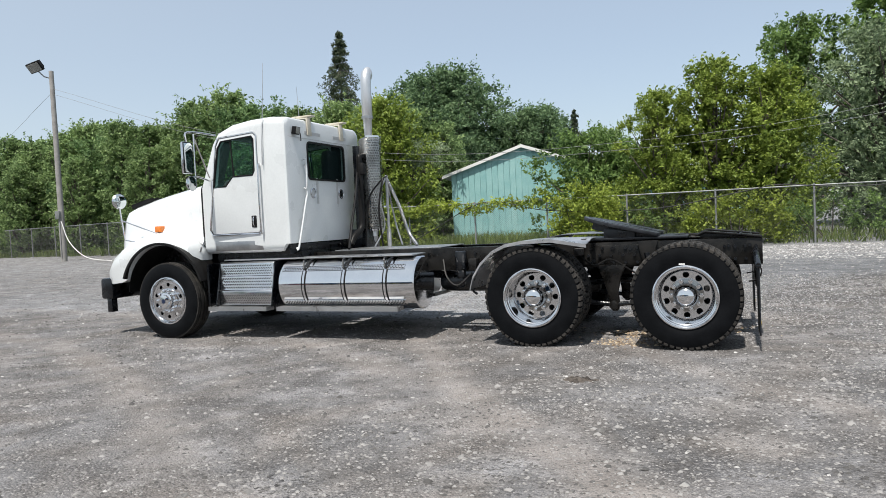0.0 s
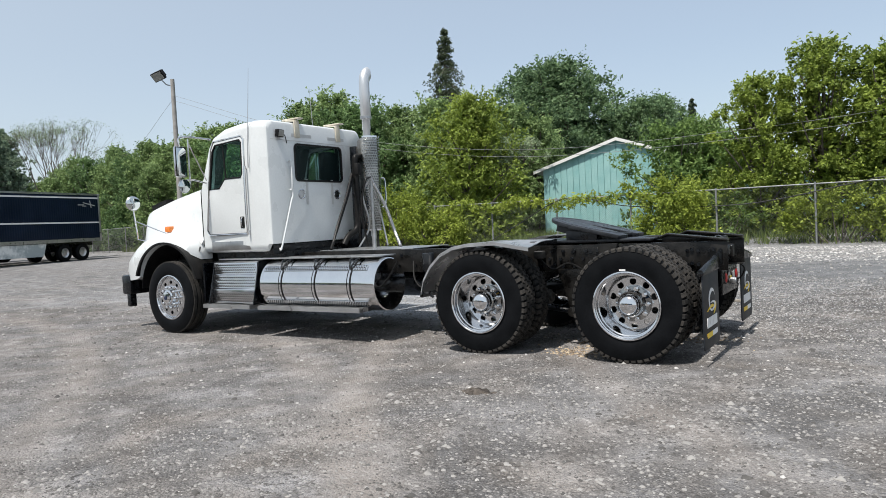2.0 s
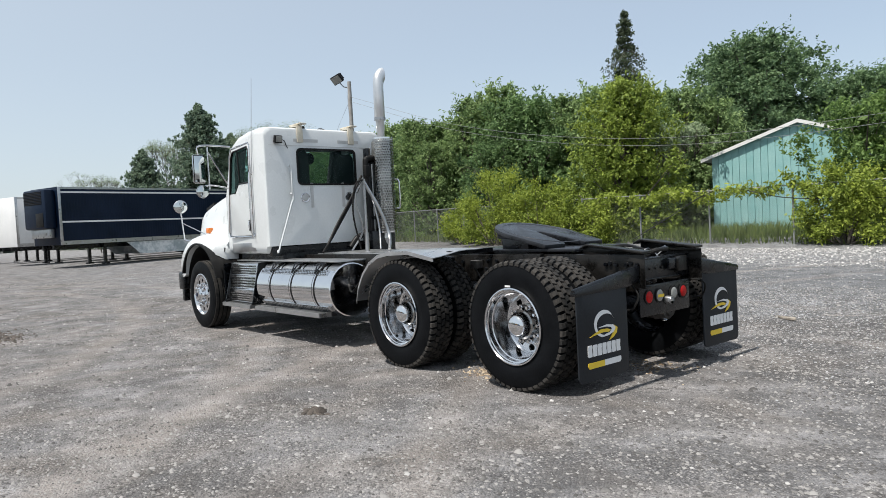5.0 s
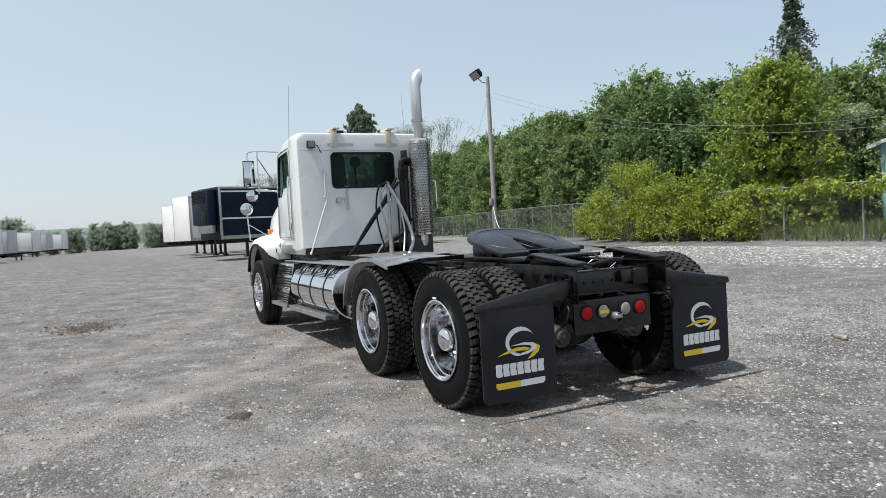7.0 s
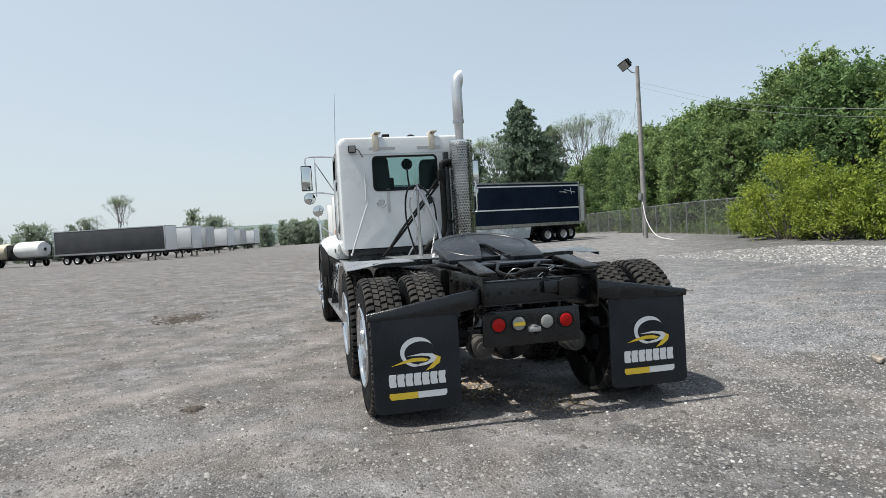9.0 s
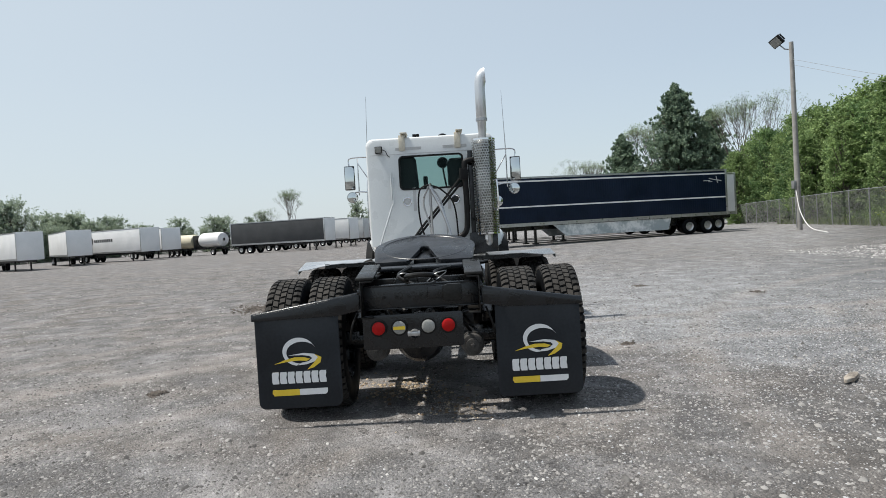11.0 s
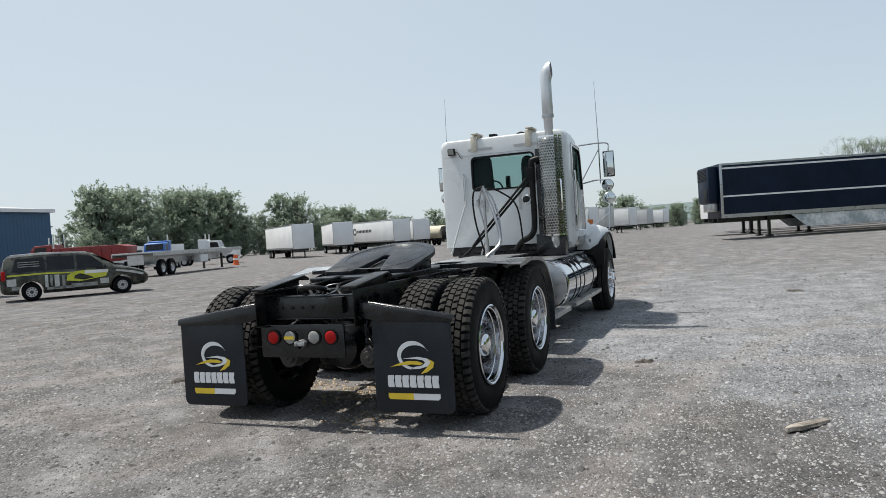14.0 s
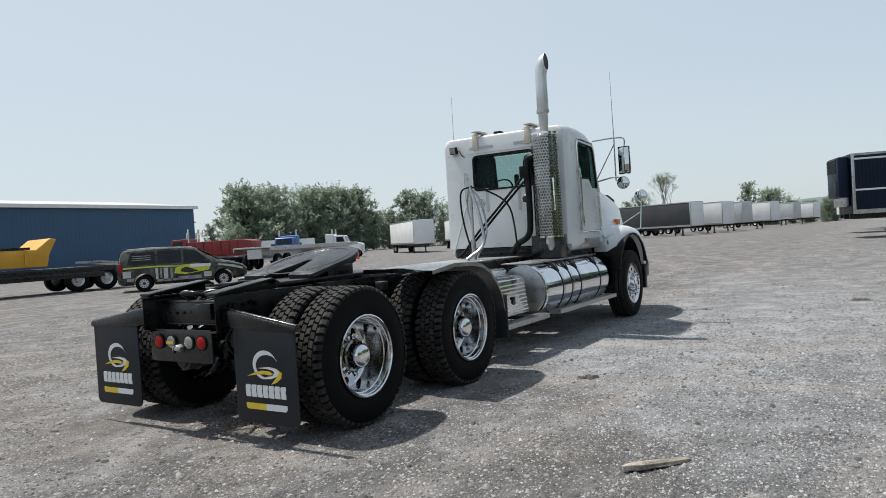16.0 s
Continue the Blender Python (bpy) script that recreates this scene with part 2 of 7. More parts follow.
POLISH = mat("mirror_polished_aluminium", (0.66, 0.67, 0.69), (0.76, 0.76, 0.77), 0.12, 1, 9, 60, 0.0, 0.05)
# metal of the right half fender, darker than the left one
FENDER_DARK = mat("darker_fender_metal", (0.20, 0.205, 0.21), (0.40, 0.40, 0.40), 0.34, 0.85, 5, 60, 0.001, 0.12)
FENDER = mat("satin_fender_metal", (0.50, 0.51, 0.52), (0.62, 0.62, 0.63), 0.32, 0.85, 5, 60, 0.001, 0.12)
CHAMBER = mat("dusty_brake_paint", (0.02, 0.02, 0.02), (0.085, 0.08, 0.075), 0.6, 0, 14, 80, 0.003, 0.1)
NAVYDOT = mat("dark_blue_cap", (0.01, 0.016, 0.04), (0.02, 0.03, 0.07), 0.3)
STRAW = mat("straw_litter", (0.12, 0.085, 0.055), (0.42, 0.34, 0.24), 0.9, 0, 4, 30, 0, 0, 0.3, island=0.9)
# bare muffler metal, darkened to put shade behind the guard's openings
MUFFLER = mat("shade_darkened_aluminium", (0.12, 0.115, 0.10), (0.42, 0.42, 0.41), 0.30, 0.9, 4, 30, 0, 0.1)
# darkened chrome: the heat guard's dark reflections are put into its colour
DARKCHROME = mat("darkened_chrome", (0.20, 0.20, 0.20), (0.42, 0.415, 0.405), 0.06, 1, 5, 50, 0, 0.06)
# ---- ground ----
def step(a, b, v):
    t = min(1.0, max(0.0, (v - a) / (b - a)))
    return t * t * (3 - 2 * t)


def ground_z(x, y):
    """The yard is level round the tractor, falls a little to the far trailers and rises a little towards the fence corner."""
    z = -0.4 * step(25, 78, -0.8 * x - 0.6 * y) + 0.16 * step(26, 48, -0.8 * x + 0.6 * y)
    z += 0.25 * step(26.0, 30.0, y + 0.2 * (x + 17) * (x < -17)) * step(-80, -20, x)
    return z


def surface_z(x, y):
    """The yard's height with its small unevenness."""
    near = step(-15, -13, x) * step(11, 9, x) * step(-3, -1, y) * step(33, 31, y)
    return ground_z(x, y) + near * (0.022 * noise.noise((x * 0.35, y * 0.35, 3.0)) + 0.012 * noise.noise((x * 1.1, y * 1.1, 8.0)))


def gravel_material():
    m = bpy.data.materials.new("crushed_stone_yard")
    m.use_nodes = True
    nt = m.node_tree
    b = nt.nodes["Principled BSDF"]
    n, l = nt.nodes.new, nt.links.new
    tex = n("ShaderNodeTexCoord")

    def noise_node(scale, detail=4, dist=0.0):
        o = n("ShaderNodeTexNoise")
        o.inputs["Scale"].default_value, o.inputs["Detail"].default_value, o.inputs["Distortion"].default_value = scale, detail, dist
        l(tex.outputs["Object"], o.inputs["Vector"])
        return o.outputs["Fac"]

    def ramp(fac, stops):
        r = n("ShaderNodeValToRGB")
        e = r.color_ramp.elements
        e[0].position, e[0].color = stops[0][0], (*stops[0][1], 1)
        e[1].position, e[1].color = stops[-1][0], (*stops[-1][1], 1)
        for p, c in stops[1:-1]:
            k = e.new(p)
            k.color = (*c, 1)
        l(fac, r.inputs["Fac"])
        return r.outputs["Color"]

    def mix(fac, a, c, blend="MIX"):
        o = n("ShaderNodeMixRGB")
        o.blend_type = blend
        for sock, val in ((o.inputs[0], fac), (o.inputs[1], a), (o.inputs[2], c)):
            if isinstance(val, (int, float)):
                sock.default_value = val
            elif isinstance(val, tuple):
                sock.default_value = (*val, 1)
            else:
                l(val, sock)
        return o.outputs[0]

    def cells(scale, stops):
        """Stones of one size: a tone for each, dark joints; also their height."""
        v = n("ShaderNodeTexVoronoi")
        v.inputs["Scale"].default_value = scale
        l(tex.outputs["Object"], v.inputs["Vector"])
        sep = n("ShaderNodeSeparateColor")
        l(v.outputs["Color"], sep.inputs[0])
        tone = ramp(sep.outputs[0], stops)
        joint = ramp(v.outputs["Distance"], [(0.26, (1.08, 1.08, 1.08)), (0.60, (0.52, 0.51, 0.50))])
        return mix(1.0, tone, joint, "MULTIPLY"), v.outputs["Distance"], sep.outputs[1]

    def grade(fac, a, b_):
        return ramp(fac, [(a, (0, 0, 0)), (b_, (1, 1, 1))])

    def grey(fac, stops):
        return ramp(fac, [(p, (v, v, v)) for p, v in stops])

    # a dusty bed in which most stones are half buried
    small, d_small, _ = cells(74, [(0.0, (0.55, 0.55, 0.56)), (0.45, (0.90, 0.90, 0.90)), (0.85, (1.18, 1.18, 1.17)), (1.0, (1.75, 1.74, 1.72))])
    large, d_large, pick = cells(36, [(0.0, (0.45, 0.45, 0.46)), (0.5, (0.95, 0.95, 0.95)), (0.85, (1.25, 1.25, 1.24)), (1.0, (1.6, 1.59, 1.57))])
    rough_n = n("ShaderNodeTexNoise")
    rough_n.inputs["Scale"].default_value, rough_n.inputs["Detail"].default_value, rough_n.inputs["Roughness"].default_value = 2.2, 12, 0.74
    l(tex.outputs["Object"], rough_n.inputs["Vector"])
    fines = mix(1.0, grey(rough_n.outputs["Fac"], [(0.36, 0.56), (0.5, 0.98), (0.64, 1.46)]), grey(noise_node(150, 3), [(0.3, 0.66), (0.7, 1.34)]), "MULTIPLY")
    broad = noise_node(0.9, 6, 0.4)
    stony = noise_node(1.7, 7, 0.7)
    relief = mix(mix(1.0, grade(stony, 0.36, 0.64), (0.85, 0.85, 0.85), "MULTIPLY"), fines, mix(0.35, small, fines, "MULTIPLY"))
    some = mix(1.0, grade(pick, 0.70, 0.76), grade(broad, 0.34, 0.62), "MULTIPLY")
    relief = mix(some, relief, large)
    # pale, freshly spread stone towards the fence, brown dust towards the open yard
    xyz = n("ShaderNodeSeparateXYZ")
    l(tex.outputs["Object"], xyz.inputs[0])
    near_x = n("ShaderNodeClamp")
    l(xyz.outputs["X"], near_x.inputs["Value"])
    near_x.inputs["Min"].default_value, near_x.inputs["Max"].default_value = -3.0, 5.0
    across = n("ShaderNodeMath")
    across.operation = "SUBTRACT"
    l(xyz.outputs["Y"], across.inputs[0])
    l(near_x.outputs[0], across.inputs[1])
    north = n("ShaderNodeMapRange")
    l(across.outputs[0], north.inputs["Value"])
    north.inputs["From Min"].default_value, north.inputs["From Max"].default_value = 11.6, 16.5
    uneven = n("ShaderNodeMath")
    uneven.operation = "MULTIPLY_ADD"
    l(noise_node(0.33, 7, 0.9), uneven.inputs[0])
    uneven.inputs[1].default_value = 1.15
    l(north.outputs[0], uneven.inputs[2])
    west = n("ShaderNodeMapRange")
    l(xyz.outputs["X"], west.inputs["Value"])
    west.inputs["From Min"].default_value, west.inputs["From Max"].default_value, west.inputs["To Min"].default_value = -17.0, -5.0, 0.22
    pale = mix(1.0, grade(uneven.outputs[0], 0.70, 1.40), west.outputs[0], "MULTIPLY")
    # SPREAD is pale stone, tinted bluer to carry the bluish shade there
    BED, BROWN, SPREAD = (0.194, 0.190, 0.193), (0.200, 0.184, 0.173), (0.285, 0.293, 0.308)
    bed = mix(mix(1.0, grade(noise_node(0.8, 9, 1.4), 0.42, 0.66), (0.9, 0.9, 0.9), "MULTIPLY"), BED, BROWN)
    bed = mix(1.0, bed, grey(noise_node(1.1, 11, 1.6), [(0.34, 0.80), (0.5, 1.0), (0.64, 1.21)]), "MULTIPLY")
    bed = mix(pale, bed, SPREAD)
    band = n("ShaderNodeMapRange")
    l(xyz.outputs["Y"], band.inputs["Value"])
    band.inputs["From Min"].default_value, band.inputs["From Max"].default_value, band.inputs["To Max"].default_value = 18.5, 23.0, 0.8
    bed = mix(mix(1.0, band.outputs[0], west.outputs[0], "MULTIPLY"), bed, (0.42, 0.425, 0.435))
    # the east of the yard is darker
    east = n("ShaderNodeMath")
    east.operation = "MULTIPLY_ADD"
    l(xyz.outputs["X"], east.inputs[0])
    east.inputs[1].default_value = 0.6
    l(xyz.outputs["Y"], east.inputs[2])
    east_tone = n("ShaderNodeMapRange")
    l(east.outputs[0], east_tone.inputs["Value"])
    east_tone.inputs["From Min"].default_value, east_tone.inputs["From Max"].default_value, east_tone.inputs["To Min"].default_value, east_tone.inputs["To Max"].default_value = 9.5, 13.5, 1.0, 0.62
    base = mix(1.0, mix(1.0, bed, east_tone.outputs[0], "MULTIPLY"), relief, "MULTIPLY")
    fines = mix(1.0, fines, (0.30, 0.285, 0.275), "MULTIPLY")
    # wheel tracks: faint worn arcs
    for cx, cy, rad, wid, tone in ((9.0, 14.0, 13.2, 0.16, 0.5), (9.0, 14.0, 11.2, 0.16, 0.45), (-14.0, -8.0, 16.5, 0.2, 0.45), (-14.0, -8.0, 18.6, 0.2, 0.45), (2.0, 24.0, 12.6, 0.18, 0.4), (2.0, 24.0, 10.6, 0.18, 0.4)):
        sub = n("ShaderNodeVectorMath")
        sub.operation = "DISTANCE"
        flat = n("ShaderNodeCombineXYZ")
        l(xyz.outputs["X"], flat.inputs[0])
        l(xyz.outputs["Y"], flat.inputs[1])
        l(flat.outputs[0], sub.inputs[0])
        sub.inputs[1].default_value = (cx, cy, 0)
        off = n("ShaderNodeMath")
        off.operation = "SUBTRACT"
        l(sub.outputs["Value"], off.inputs[0])
        off.inputs[1].default_value = rad
        ab = n("ShaderNodeMath")
        ab.operation = "ABSOLUTE"
        l(off.outputs[0], ab.inputs[0])
        worn = mix(1.0, ramp(ab.outputs[0], [(wid * 0.5, (tone, tone, tone)), (wid * 1.6, (0, 0, 0))]), grade(broad, 0.30, 0.55), "MULTIPLY")
        base = mix(worn, base, mix(0.5, fines, (0.24, 0.205, 0.18)))
    # dusty bare spots
    for cx, cy, rx, ry, tone in ((0.55, 13.15, 0.55, 0.26, 0.75), (1.25, 4.35, 0.7, 0.3, 0.7), (2.7, 10.6, 1.5, 0.22, 0.6), (-0.3, 9.55, 0.8, 0.25, 0.65), (-1.5, 2.6, 1.2, 0.5, 0.5), (3.0, 13.6, 1.0, 0.35, 0.5), (-3.6, 14.4, 1.6, 0.5, 0.45)):
        mp = n("ShaderNodeMapping")
        mp.vector_type = "TEXTURE"
        mp.inputs["Location"].default_value = (cx, cy, 0)
        mp.inputs["Rotation"].default_value = (0, 0, 0.5 * math.sin(cx * 3 + cy))
        mp.inputs["Scale"].default_value = (rx, ry, 50)
        l(tex.outputs["Object"], mp.inputs["Vector"])
        ln = n("ShaderNodeVectorMath")
        ln.operation = "LENGTH"
        l(mp.outputs[0], ln.inputs[0])
        rag = n("ShaderNodeMath")
        rag.operation = "MULTIPLY_ADD"
        l(noise_node(4.0, 8, 0.6), rag.inputs[0])
        rag.inputs[1].default_value = 1.1
        l(ln.outputs["Value"], rag.inputs[2])
        bare = ramp(rag.outputs[0], [(0.7, (tone, tone, tone)), (1.0, (0.0, 0.0, 0.0))])
        base = mix(bare, base, mix(0.45, fines, (0.40, 0.345, 0.295)))
    l(base, b.inputs["Base Color"])
    b.inputs["Roughness"].default_value = 0.92
    b.inputs["Specular IOR Level"].default_value = 0.25
    hgt = n("ShaderNodeMath")
    hgt.operation = "ADD"
    l(d_small, hgt.inputs[0])
    l(d_large, hgt.inputs[1])
    bp = n("ShaderNodeBump")
    bp.invert = True
    bp.inputs["Distance"].default_value, bp.inputs["Strength"].default_value = 0.014, 0.8
    l(hgt.outputs[0], bp.inputs["Height"])
    l(bp.outputs[0], b.inputs["Normal"])
    return m


GRAVEL = gravel_material()


def stretch(lo, hi, near, far):
    """Positions: even within the near stretch, then ever wider out to far."""
    a = list(np.arange(lo, hi + near / 2, near))
    d, p = near, hi
    while p < far:
        d *= 1.22
        p += d
        a.append(p)
    d, p = near, lo
    while p > -far:
        d *= 1.22
        p -= d
        a.insert(0, p)
    return a


gx, gy = stretch(-14, 10, 0.25, 3000), stretch(-2, 32, 0.25, 3000)
g = Build()
for x in gx:
    for y in gy:
        g.v.append((x, y, surface_z(x, y)))
ny = len(gy)
g.f = [(i * ny + j, (i + 1) * ny + j, (i + 1) * ny + j + 1, i * ny + j + 1) for i in range(len(gx) - 1) for j in range(ny - 1)]
ground = part("ground", g, GRAVEL, smooth=0)
ground.data.polygons.foreach_set("use_smooth", [True] * len(ground.data.polygons))
tagged(ground, "grey-brown crushed stone yard with paler patches", "ground", kind="structure")


# ---- loose stones on the yard ----
def ring_spots(g_, n):
    """Half of them in a wide ring round the tractor's rear, the rest over the yard."""
    k = n // 2
    a, r = np.radians(g_.uniform(-125, 105, k)), 1.2 + 5.2 * g_.random(k) ** 0.75
    x = np.concatenate([0.2 + r * np.cos(a), g_.uniform(-7, 7, n - k)])
    y = np.concatenate([8.8 + 1.15 * r * np.sin(a), g_.uniform(-1, 16.5, n - k)])
    return x, y


def stones_mesh(name, n, spots, sizes, seed):
    """Small angular stones, joined; spots(rng, n) gives their x and y."""
    rng = np.random.default_rng(seed)
    x, y = spots(rng, n)
    r = sizes[0] * (sizes[1] / sizes[0]) ** (rng.random(n) ** 2.2)
    base = np.array([(1, 0, 0), (0.2, 1, 0), (-1, 0.1, 0), (-0.1, -1, 0), (0.1, 0.1, 0.75), (0.55, -0.5, 0.5), (-0.5, 0.5, 0.45)], float)
    tri = np.array([(0, 1, 4), (1, 6, 4), (1, 2, 6), (2, 4, 6), (2, 3, 4), (3, 5, 4), (3, 0, 5), (0, 4, 5)])
    v = base[None] * (0.75 + 0.5 * rng.random((n, 7, 3)))
    a = rng.random(n) * 6.283
    c, s_ = np.cos(a), np.sin(a)
    vx = v[:, :, 0] * c[:, None] - v[:, :, 1] * s_[:, None]
    vy = (v[:, :, 0] * s_[:, None] + v[:, :, 1] * c[:, None]) * 0.8
    z0 = np.array([surface_z(p, q) for p, q in zip(x, y)])
    out = np.stack([vx * r[:, None] + x[:, None], vy * r[:, None] + y[:, None], v[:, :, 2] * (r * (0.5 + 0.5 * rng.random(n)))[:, None] + z0[:, None] + 0.0], 2).reshape(-1, 3)
    f = (tri[None] + 7 * np.arange(n)[:, None, None]).reshape(-1)
    me = bpy.data.meshes.new(name)
    me.vertices.add(len(out))
    me.vertices.foreach_set("co", out.ravel())
    me.loops.add(len(f))
    me.loops.foreach_set("vertex_index", f.astype(np.int32))
    me.polygons.add(len(f) // 3)
    me.polygons.foreach_set("loop_start", np.arange(len(f) // 3, dtype=np.int32) * 3)
    me.update(calc_edges=True)
    return me


STONE = mat("loose_stone", (0.075, 0.072, 0.070), (0.285, 0.276, 0.268), 0.95, 0, 3, 30, 0, 0, 0.30, island=0.95)
STONE_N = mat("blue_grey_stone", (0.07, 0.071, 0.074), (0.36, 0.366, 0.38), 0.95, 0, 3, 30, 0, 0, 0.18, island=0.95)
PALESTONE = mat("pale_chip", (0.20, 0.195, 0.19), (0.46, 0.45, 0.44), 0.95, 0, 3, 30, 0, 0, 0.3, island=0.8)
tagged(part("loose_stones", stones_mesh("stones", 110000, ring_spots, (0.005, 0.018), 3), STONE, smooth=0), "loose grey stones on the yard", "gravel", kind="stuff")
tagged(part("crushed_stones", stones_mesh("stones", 70000, lambda g_, n: (-3.0 + 3.6 * g_.normal(size=n), 13.0 + 1.8 * g_.normal(size=n)), (0.004, 0.0145), 13), STONE_N, smooth=0), "coarse crushed stone beside the tractor", "gravel", kind="stuff")
tagged(part("far_stones", stones_mesh("stones", 40000, lambda g_, n: (g_.uniform(-26, 8, n), g_.uniform(-3, 26, n)), (0.009, 0.036), 4), STONE, smooth=0), "scattered grey stones across the yard", "gravel", kind="stuff")
tagged(part("pale_chips", stones_mesh("stones", 4500, lambda g_, n: (g_.uniform(-12, 7, n), g_.uniform(0, 20, n)), (0.006, 0.022), 5), PALESTONE, smooth=0), "pale limestone chips among the gravel", "gravel", kind="stuff")
tagged(part("bank_stones", stones_mesh("stones", 16000, lambda g_, n: (g_.uniform(-18, 14, n), 26.6 - 6.5 * g_.random(n) ** 1.5), (0.015, 0.05), 6), PALESTONE, smooth=0), "pale spread stone before the fence", "gravel", kind="stuff")
# weathered plank, clods of dirt
PLANK = mat("weathered_plank", (0.10, 0.085, 0.07), (0.40, 0.355, 0.30), 0.85, 0, 7, 90, 0.01, 0, 0.16)
pl = Build().loft([[(x, y0, 0.0), (x, y1, 0.0), (x, y1, h1), (x, (y0 + y1) / 2, h2), (x, y0, h1)] for x, y0, y1, h1, h2 in
                   ((-0.225, -0.012, 0.008, 0.012, 0.016), (-0.19, -0.034, 0.02, 0.018, 0.022), (-0.08, -0.042, 0.032, 0.022, 0.027), (0.05, -0.045, 0.036, 0.026, 0.03), (0.14, -0.04, 0.036, 0.03, 0.034), (0.185, -0.03, 0.01, 0.03, 0.033), (0.225, -0.022, -0.004, 0.026, 0.03))])
plank = tagged(part("broken_plank", pl, PLANK, bevel=0.003, smooth=20), "short broken weathered plank on the gravel", "plank")
plank.matrix_basis = pose(0.125, 12.56, 0.004, 2, -2, -37)
part("splinter", Build().loft([[(x, 0.034 - w, 0.004), (x, 0.034 + w, 0.004), (x, 0.034, 0.018)] for x, w in ((-0.13, 0.002), (0.0, 0.010), (0.16, 0.003))]), PLANK, plank, smooth=0)
DIRT = mat("dark_clod", (0.034, 0.028, 0.024), (0.10, 0.085, 0.073), 0.95, 0, 8, 60, 0.01, island=0.5)
for nm, n_, x0, y0, sx_, sy_, seed, lab in (("dirt_patch", 900, -8.4, 5.5, 0.9, 0.45, 7, "dark crumbled earth scattered on the gravel"), ("dirt_patch", 120, -8.7, 13.25, 0.18, 0.14, 8, "small heap of dark earth"), ("dirt_patch", 90, -0.76, 6.6, 0.10, 0.07, 9, "small clod of dark earth"),
                                          ("dirt_patch", 80, -2.03, 11.33, 0.08, 0.06, 10, "small clod of dark earth")):
    tagged(part(nm, stones_mesh("clods", n_, lambda g_, n, x0=x0, y0=y0, sx_=sx_, sy_=sy_: (x0 + g_.normal(size=n) * sx_ * 0.5, y0 + g_.normal(size=n) * sy_ * 0.5), (0.012, 0.05), seed), DIRT, smooth=0), lab, "dirt", kind="stuff")
for n_, x0, y0, sx_, sy_, seed in ((420, -0.50, 8.95, 0.55, 0.35, 21), (260, -0.62, 8.35, 0.35, 0.25, 22), (160, 0.25, 9.4, 0.45, 0.3, 23)):
    tagged(part("straw_patch", stones_mesh("litter", n_, lambda g_, n, x0=x0, y0=y0, sx_=sx_, sy_=sy_: (x0 + g_.normal(size=n) * sx_ * 0.5, y0 + g_.normal(size=n) * sy_ * 0.5), (0.008, 0.028), seed), STRAW, smooth=0), "straw and rust-brown litter between the wheels", "litter", kind="stuff")
tagged(part("dirt_patch", stones_mesh("clods", 70, lambda g_, n: (-6.28 + g_.normal(size=n) * 0.06, 14.6 + g_.normal(size=n) * 0.05), (0.012, 0.045), 24), DIRT, smooth=0), "small clod of dark earth", "dirt", kind="stuff")
# ---- plants ----
def leaf_mat(name, low, high, see=0.36):
    m = mat(name, low, high, 0.6, 0, 0.7, 6, 0, 0, 0.35, island=0.45, per_object=0.22, spec=0.3)
    nt = m.node_tree
    b, out = nt.nodes["Principled BSDF"], nt.nodes["Material Output"]
    ramp = [k for k in nt.nodes if k.bl_idname == "ShaderNodeValToRGB"][0]
    tr, mx = nt.nodes.new("ShaderNodeBsdfTranslucent"), nt.nodes.new("ShaderNodeMixShader")
    nt.links.new(ramp.outputs[0], tr.inputs["Color"])
    mx.inputs[0].default_value = see
    nt.links.new(b.outputs[0], mx.inputs[1])
    nt.links.new(tr.outputs[0], mx.inputs[2])
    nt.links.new(mx.outputs[0], out.inputs["Surface"])
    return m


LEAF_DARK = leaf_mat("dark_green_leaves", (0.05, 0.10, 0.038), (0.20, 0.31, 0.12))
LEAF_MID = leaf_mat("green_leaves", (0.065, 0.125, 0.034), (0.225, 0.335, 0.095))
LEAF_LIGHT = leaf_mat("yellow_green_leaves", (0.095, 0.15, 0.022), (0.36, 0.43, 0.072))
LEAF_ASH = leaf_mat("ash_leaves", (0.09, 0.145, 0.024), (0.32, 0.40, 0.075))
LEAF_WOOD = leaf_mat("poplar_leaves", (0.075, 0.135, 0.045), (0.32, 0.43, 0.175))
LEAF_MAPLE = leaf_mat("maple_leaves", (0.05, 0.10, 0.048), (0.20, 0.30, 0.145))
LEAF_SILVER = leaf_mat("grey_green_leaves", (0.10, 0.155, 0.075), (0.37, 0.45, 0.27))
NEEDLE = leaf_mat("dark_needles", (0.035, 0.055, 0.034), (0.11, 0.14, 0.08))
# needle tone lightened to hold the haze over the pine
NEEDLE_FAR = leaf_mat("haze_paled_needles", (0.095, 0.15, 0.11), (0.29, 0.375, 0.26))
# distance haze is put into the base colour of the far leaves
LEAF_FAR = leaf_mat("haze_paled_far_leaves", (0.22, 0.275, 0.215), (0.40, 0.465, 0.345), 0.5)
BARK = mat("grey_bark", (0.07, 0.058, 0.048), (0.15, 0.13, 0.11), 0.9, 0, 6, 40, 0.01)
GRASS = mat("rough_grass", (0.05, 0.085, 0.018), (0.15, 0.19, 0.05), 0.8, 0, 1.5, 20, 0, island=0.5)


